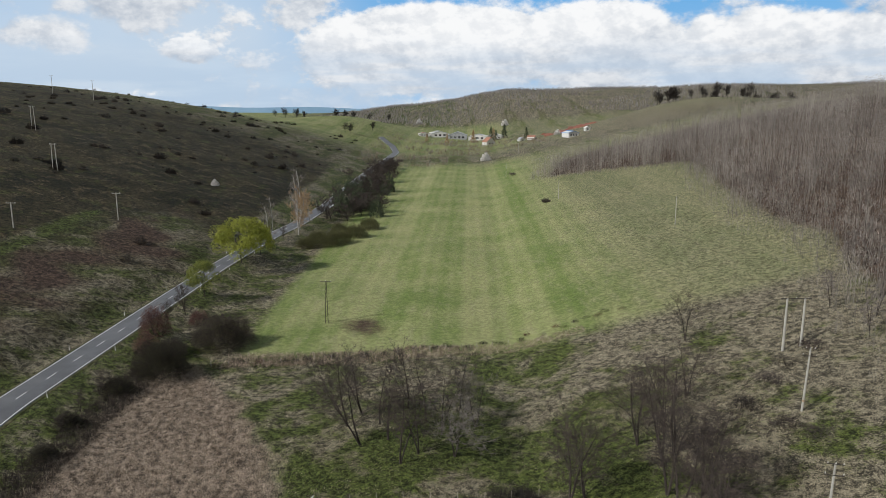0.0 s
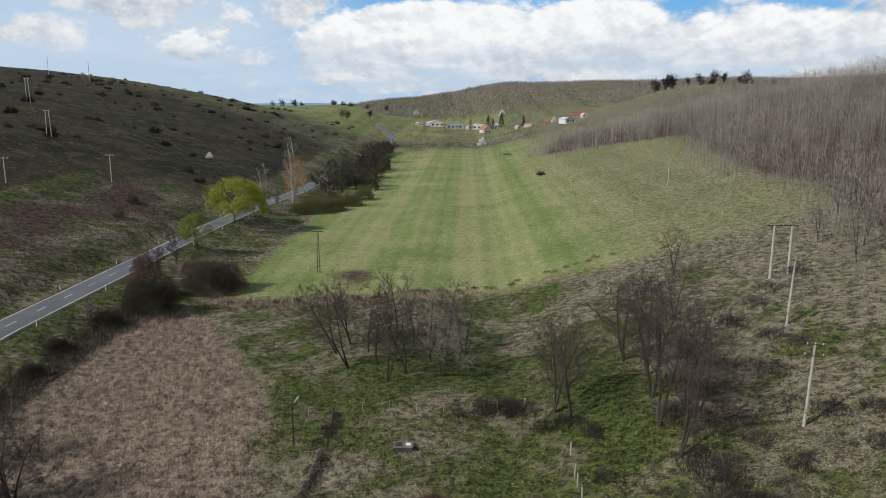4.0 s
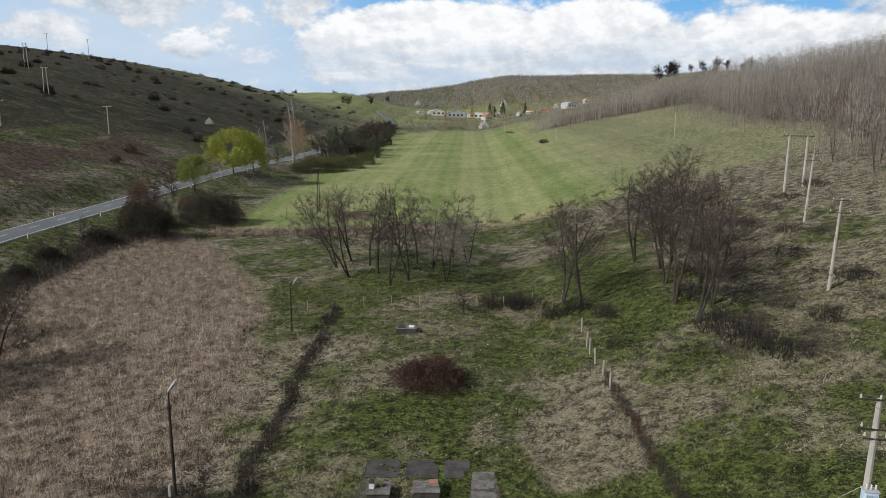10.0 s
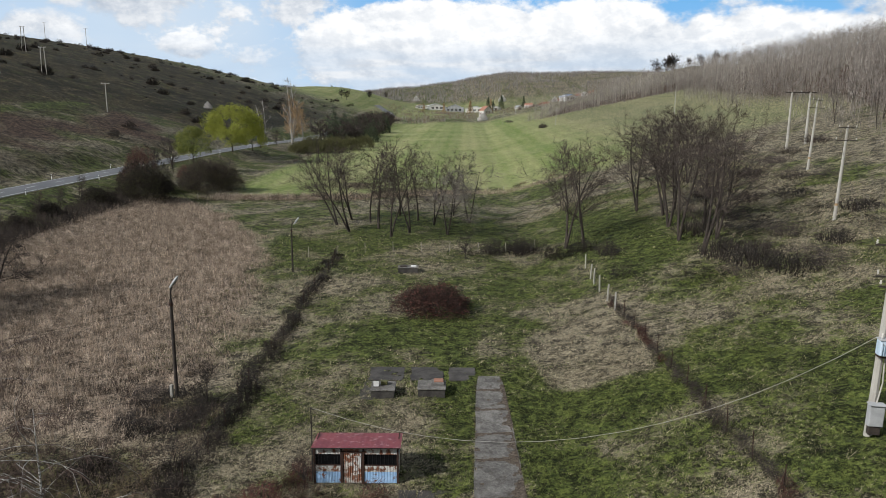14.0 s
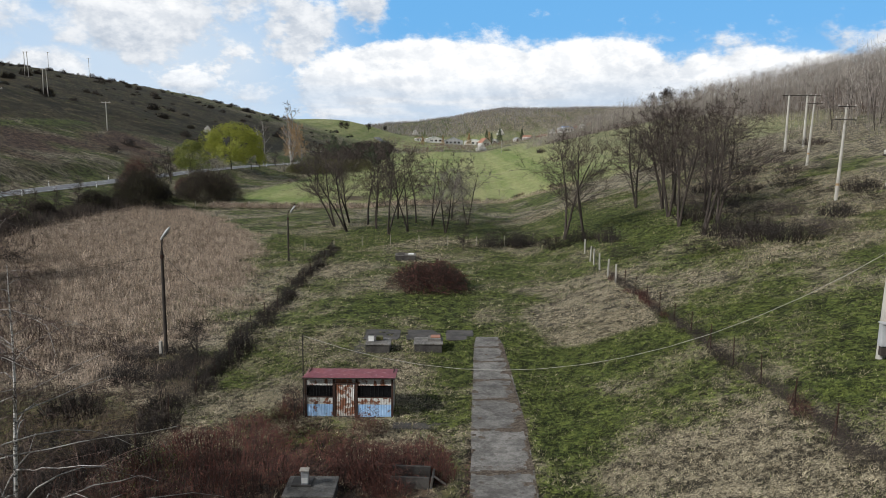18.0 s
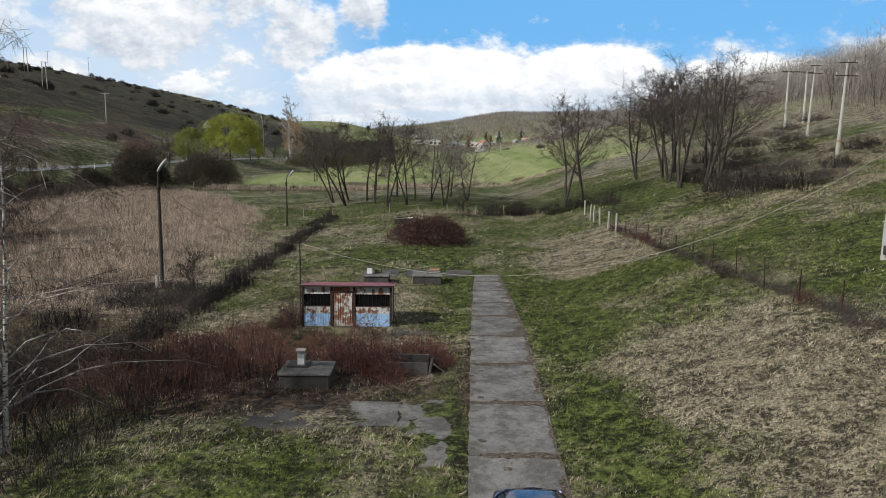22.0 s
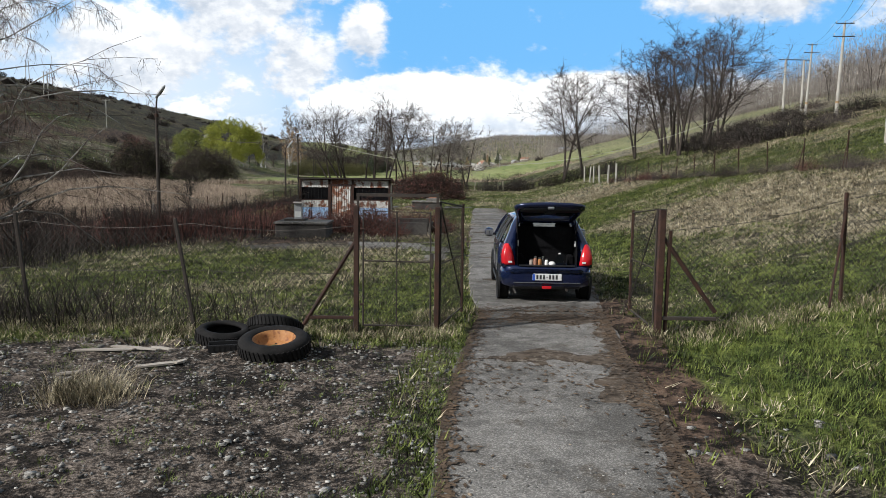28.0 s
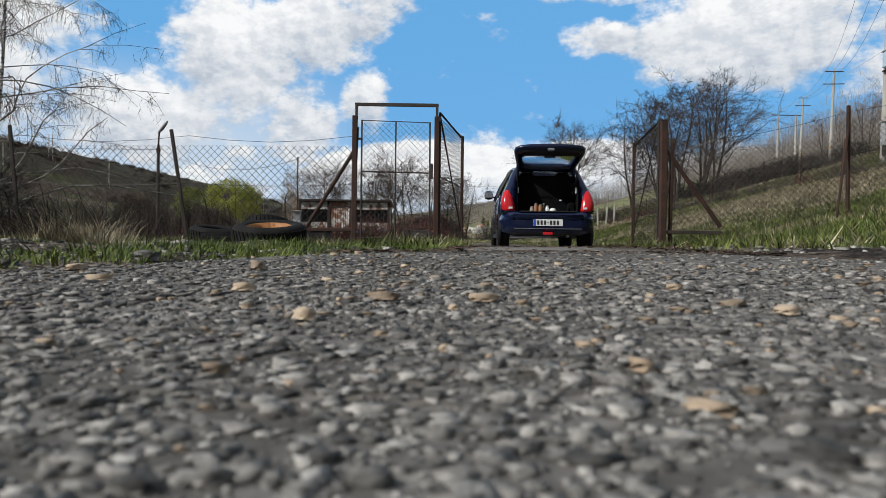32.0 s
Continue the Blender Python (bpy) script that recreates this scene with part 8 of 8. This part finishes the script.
tufts("reed_bed", rk, 5, 0.60, 0.011, 0.30, M_REED, "wide bed of pale brown dry reeds", 11, 0.38, 0.6, True)
dw = scatter(128, 15000, (-36, -12.8, 14, 42), lambda x, y: (zones(x, y)[1] < 0.6) & (wobble(x, y, 1.9) > -0.7))
tufts("brown_weeds", dw, 4, 0.5, 0.010, 0.3, M_DEADWEED, "brown dead weeds and brush between fence and reeds", 23, 0.6, 0.7, True)
rk = scatter(121, 6000, (-45, 30, 138, 149), lambda x, y: np.abs(y - 142 - 0.1 * (x + 40)) < 3.5)
tufts("field_margin", rk, 5, 0.8, 0.02, 0.3, M_REED, "strip of dry weeds along the field", 12, 0.4)
weeds = scatter(122, 450, (-13, -8, 15, 22), lambda x, y: x < -8.5)
tufts("tall_weeds", weeds, 4, 1.0, 0.008, 0.2, M_TWIGDARK, "tall brown dead weed stems by the fence", 13, 0.6)
rs = scatter(125, 2600, (-11.5, 1.2, 21.5, 30.8), lambda x, y: np.random.RandomState(8).uniform(0, 1, len(x)) < np.exp(-((x + 7.8) / 3.2) ** 2 - ((y - 26.3) / 3.2) ** 2) + 0.8 * np.exp(-((x + 1.4) / 2.2) ** 2 - ((y - 26) / 1.6) ** 2))
tufts("fallen_red_stems", rs, 5, 0.42, 0.010, 0.35, M_TWIGRED, "tangle of fallen dark red stems", 16, 1.6)
us = scatter(127, 2200, (-17, 1, 19.5, 28), lambda x, y: (np.exp(-((x + 10) / 5.5) ** 4 - ((y - 24) / 3.6) ** 4) + 0.8 * np.exp(-((x + 1.2) / 2.0) ** 2 - ((y - 25.6) / 1.2) ** 2)) > np.random.RandomState(9).uniform(0.15, 1, len(x)))
tufts("upright_stems", us[::2], 3, 1.15, 0.011, 0.3, M_TWIGRED, "upright dark red dead stems among brambles", 19, 0.35, 0.7, True)
tufts("upright_stems", us[1::2], 3, 1.3, 0.011, 0.3, M_TWIGDARK, "upright dark brown dead stems among brambles", 20, 0.35, 0.7, True)
vr = scatter(126, 5000, (-60, -54.5, 40, 135), lambda x, y: x > road_mid(y) + 5.5)
tufts("verge_weeds", vr, 5, 1.25, 0.02, 0.4, M_TWIG, "tall brown weeds along the road verge", 17, 0.3, 0.5, True)
litter = scatter(123, 9000, (-6, 1.7, 18.5, 27), lambda x, y: np.random.RandomState(4).uniform(0, 1, len(x)) < 0.8)
tufts("stem_litter", litter, 3, 0.10, 0.006, 0.2, M_TWIG, "litter of dead stems on the ground", 14, 3.0)


def stones(name, xy, size, mat, label, seed, sink=0.3, top=0.0, sides=5, rough=0.12):
    nr = np.random.RandomState(seed)
    n = len(xy)
    S, els = sides, ((-0.3, 0.35, 0.72) if sides > 5 else (-0.3, 0.5))
    R = len(els)
    base = np.array([[math.cos(a) * math.cos(e), math.sin(a) * math.cos(e), math.sin(e)] for e in els for a in [k * 2 * math.pi / S + e for k in range(S)]] + [[0, 0, 0.74 if S > 5 else 0.6]])
    F = []
    for r in range(R - 1):
        for k in range(S):
            a, b = r * S + k, r * S + (k + 1) % S
            F += [(a, b, b + S), (a, b + S, a + S)]
    F += [((R - 1) * S + k, (R - 1) * S + (k + 1) % S, R * S) for k in range(S)]
    F = np.array(F)
    NV = R * S + 1
    s = size * np.clip(nr.lognormal(0, 0.5, n), 0.35, 2.2)
    ang = nr.uniform(0, 6.28, n)
    sc = np.stack([s * nr.uniform(0.8, 1.4, n), s * nr.uniform(0.6, 1.0, n), s * nr.uniform(0.35, 0.7, n)], -1)
    P = base[None] * (1 + nr.normal(0, rough, (n, NV, 1))) * sc[:, None]
    x = P[..., 0] * np.cos(ang)[:, None] - P[..., 1] * np.sin(ang)[:, None]
    y = P[..., 0] * np.sin(ang)[:, None] + P[..., 1] * np.cos(ang)[:, None]
    z0 = drive_top(xy[:, 0], xy[:, 1]) if top > 0 else ground_z(xy[:, 0], xy[:, 1]) + top
    V = np.stack([x + xy[:, :1], y + xy[:, 1:], P[..., 2] + (z0 + sc[:, 2] * (0.5 - sink))[:, None]], -1).reshape(-1, 3)
    FF = (F[None] + (np.arange(n) * NV)[:, None, None]).reshape(-1, 3)
    me = raw_mesh(name, V, FF, mat)
    me.polygons.foreach_set("use_smooth", [True] * len(me.polygons))
    return tagged(new(name, me), label, "pebbles", kind="stuff")


def near_eye(seed, n, r0, r1, wide):
    nr = np.random.RandomState(seed)
    d = r0 + (r1 - r0) * nr.uniform(0, 1, n) ** 0.8
    a = nr.uniform(-wide, wide, n)
    return np.stack([0.95 + d * np.sin(a), -1.85 + d * np.cos(a)], -1)


def on_drive(q):
    return q[np.abs(q[:, 0] - path_mid(q[:, 1])) < path_half(q[:, 1]) + 0.02]


for k, (n, r0, r1, size) in enumerate([(3600, 0.13, 0.75, 0.0033), (8000, 0.13, 1.0, 0.0018), (4200, 0.7, 1.9, 0.0058), (6000, 0.7, 2.2, 0.0030), (4500, 1.8, 5.0, 0.0075)]):
    stones("aggregate", on_drive(near_eye(k + 1, n, r0, r1, 0.7)), size, M_PEBBLE, "worn grey pebbles showing in the concrete", k + 1, 0.6, 0.022, 7 if k == 0 else 5, 0.22)
for k, (n, r0, r1, size) in enumerate([(150, 0.2, 0.8, 0.0040), (220, 0.8, 2.0, 0.0055), (300, 1.8, 7.0, 0.008)]):
    stones("aggregate", on_drive(near_eye(k + 21, n, r0, r1, 0.7)), size, M_PEBBLEWARM, "warm brown pebbles showing in the concrete", k + 21, 0.1, 0.022)
stones("loose_stones", on_drive(near_eye(31, 45, 0.3, 3.0, 0.7)), 0.011, M_PEBBLEWARM, "loose pale stones lying on the concrete", 31, -0.1, 0.022, 7)
# earth washed over the slabs at the joints and along the right edge
def washed(x0, x1, y0, y1, cell, joints, edge, left):
    sx, sy = np.meshgrid(np.arange(x0, x1, cell), np.arange(y0, y1, cell))
    u = (sx - path_mid(sy)) / path_half(sy)
    lump = 0.6 * wobble(sx, sy, 0.33) + 0.45 * wobble(sx + 3, sy, 0.13) + 0.25 * wobble(sx, sy + 5, 0.055) + 0.03 * np.random.RandomState(7).uniform(-1, 1, sx.shape)
    ragged = 1 + 0.75 * wobble(sx * 0.3, sy, 0.45) + 0.35 * wobble(sx, sy + 2, 0.17)
    cov = 1.15 * np.exp(-((1 - u) / (edge(sy) * ragged)) ** 2) * step(0.4, 1.6, sy) + left * np.exp(-((1 + u) / (0.12 * ragged)) ** 2)
    for j, wj, k in joints:
        cov = np.maximum(cov, k * np.exp(-((sy - j - 0.10 * wobble(sx, sy, 0.6)) / wj) ** 2) * (0.75 + 0.35 * u))
    hgt = np.clip(0.016 * (cov + 0.5 * lump - 0.5), -0.02, 0.012)
    z = drive_top(sx, sy) + hgt + (0.008 if y0 > 8 else 0.0)
    hgt = np.where(np.abs(u) < 1.02, hgt, -1)
    ii = np.arange(sx.size).reshape(sx.shape)
    qd = np.stack([ii[:-1, :-1], ii[:-1, 1:], ii[1:, 1:], ii[1:, :-1]], -1).reshape(-1, 4)
    qd = qd[(hgt.ravel()[qd] > -0.5).all(1) & (hgt.ravel()[qd] > 0).any(1)]
    used, inv = np.unique(qd, return_inverse=True)
    soil = raw_mesh("washed_soil", np.stack([sx.ravel(), sy.ravel(), z.ravel()], -1)[used], inv.reshape(-1, 4), M_SOIL)
    soil.polygons.foreach_set("use_smooth", [True] * len(soil.polygons))
    tagged(new("washed_soil", soil), "dark soil washed over the joints of the drive", "soil", kind="stuff")


washed(-0.6, 4.4, -0.6, 9.2, 0.03, ((2.15, 0.14, 0.95), (4.6, 0.25, 0.45), (6.1, 0.38, 0.8), (8.7, 0.6, 0.8)), lambda y: 0.10 + 0.16 * step(2.5, 5, y) - 0.1 * step(6.5, 8, y), 0.0)
washed(0.8, 5.6, 9.25, 45.5, 0.10, [(j, 0.17, 1.2) for j in JOINTS if j > 9], lambda y: 0.06 + 0.16 * step(24, 34, y) + 0.03 * np.sin(y * 1.7), 0.2)
gq = scatter(130, 12000, (-6, 1.6, -2, 7.2), lambda x, y: (x < path_mid(y) - path_half(y)) & (zones(x, y)[5] > 0.3))
stones("gravel", gq, 0.012, M_PEBBLE, "loose grey gravel of the forecourt", 5, 0.3, 0.0)
gq = scatter(132, 1300, (-6, 5, -2, 9), lambda x, y: zones(x, y)[5] > 0.25)
stones("gravel", gq, 0.014, M_PEBBLEPALE, "loose whitish stones of the forecourt", 7, 0.2, 0.0)
gq = scatter(131, 2500, (-6, 5, -2, 9), lambda x, y: zones(x, y)[5] > 0.25)
stones("gravel", gq, 0.022, M_PEBBLE, "larger pale stones of the forecourt", 6, 0.3, 0.0)
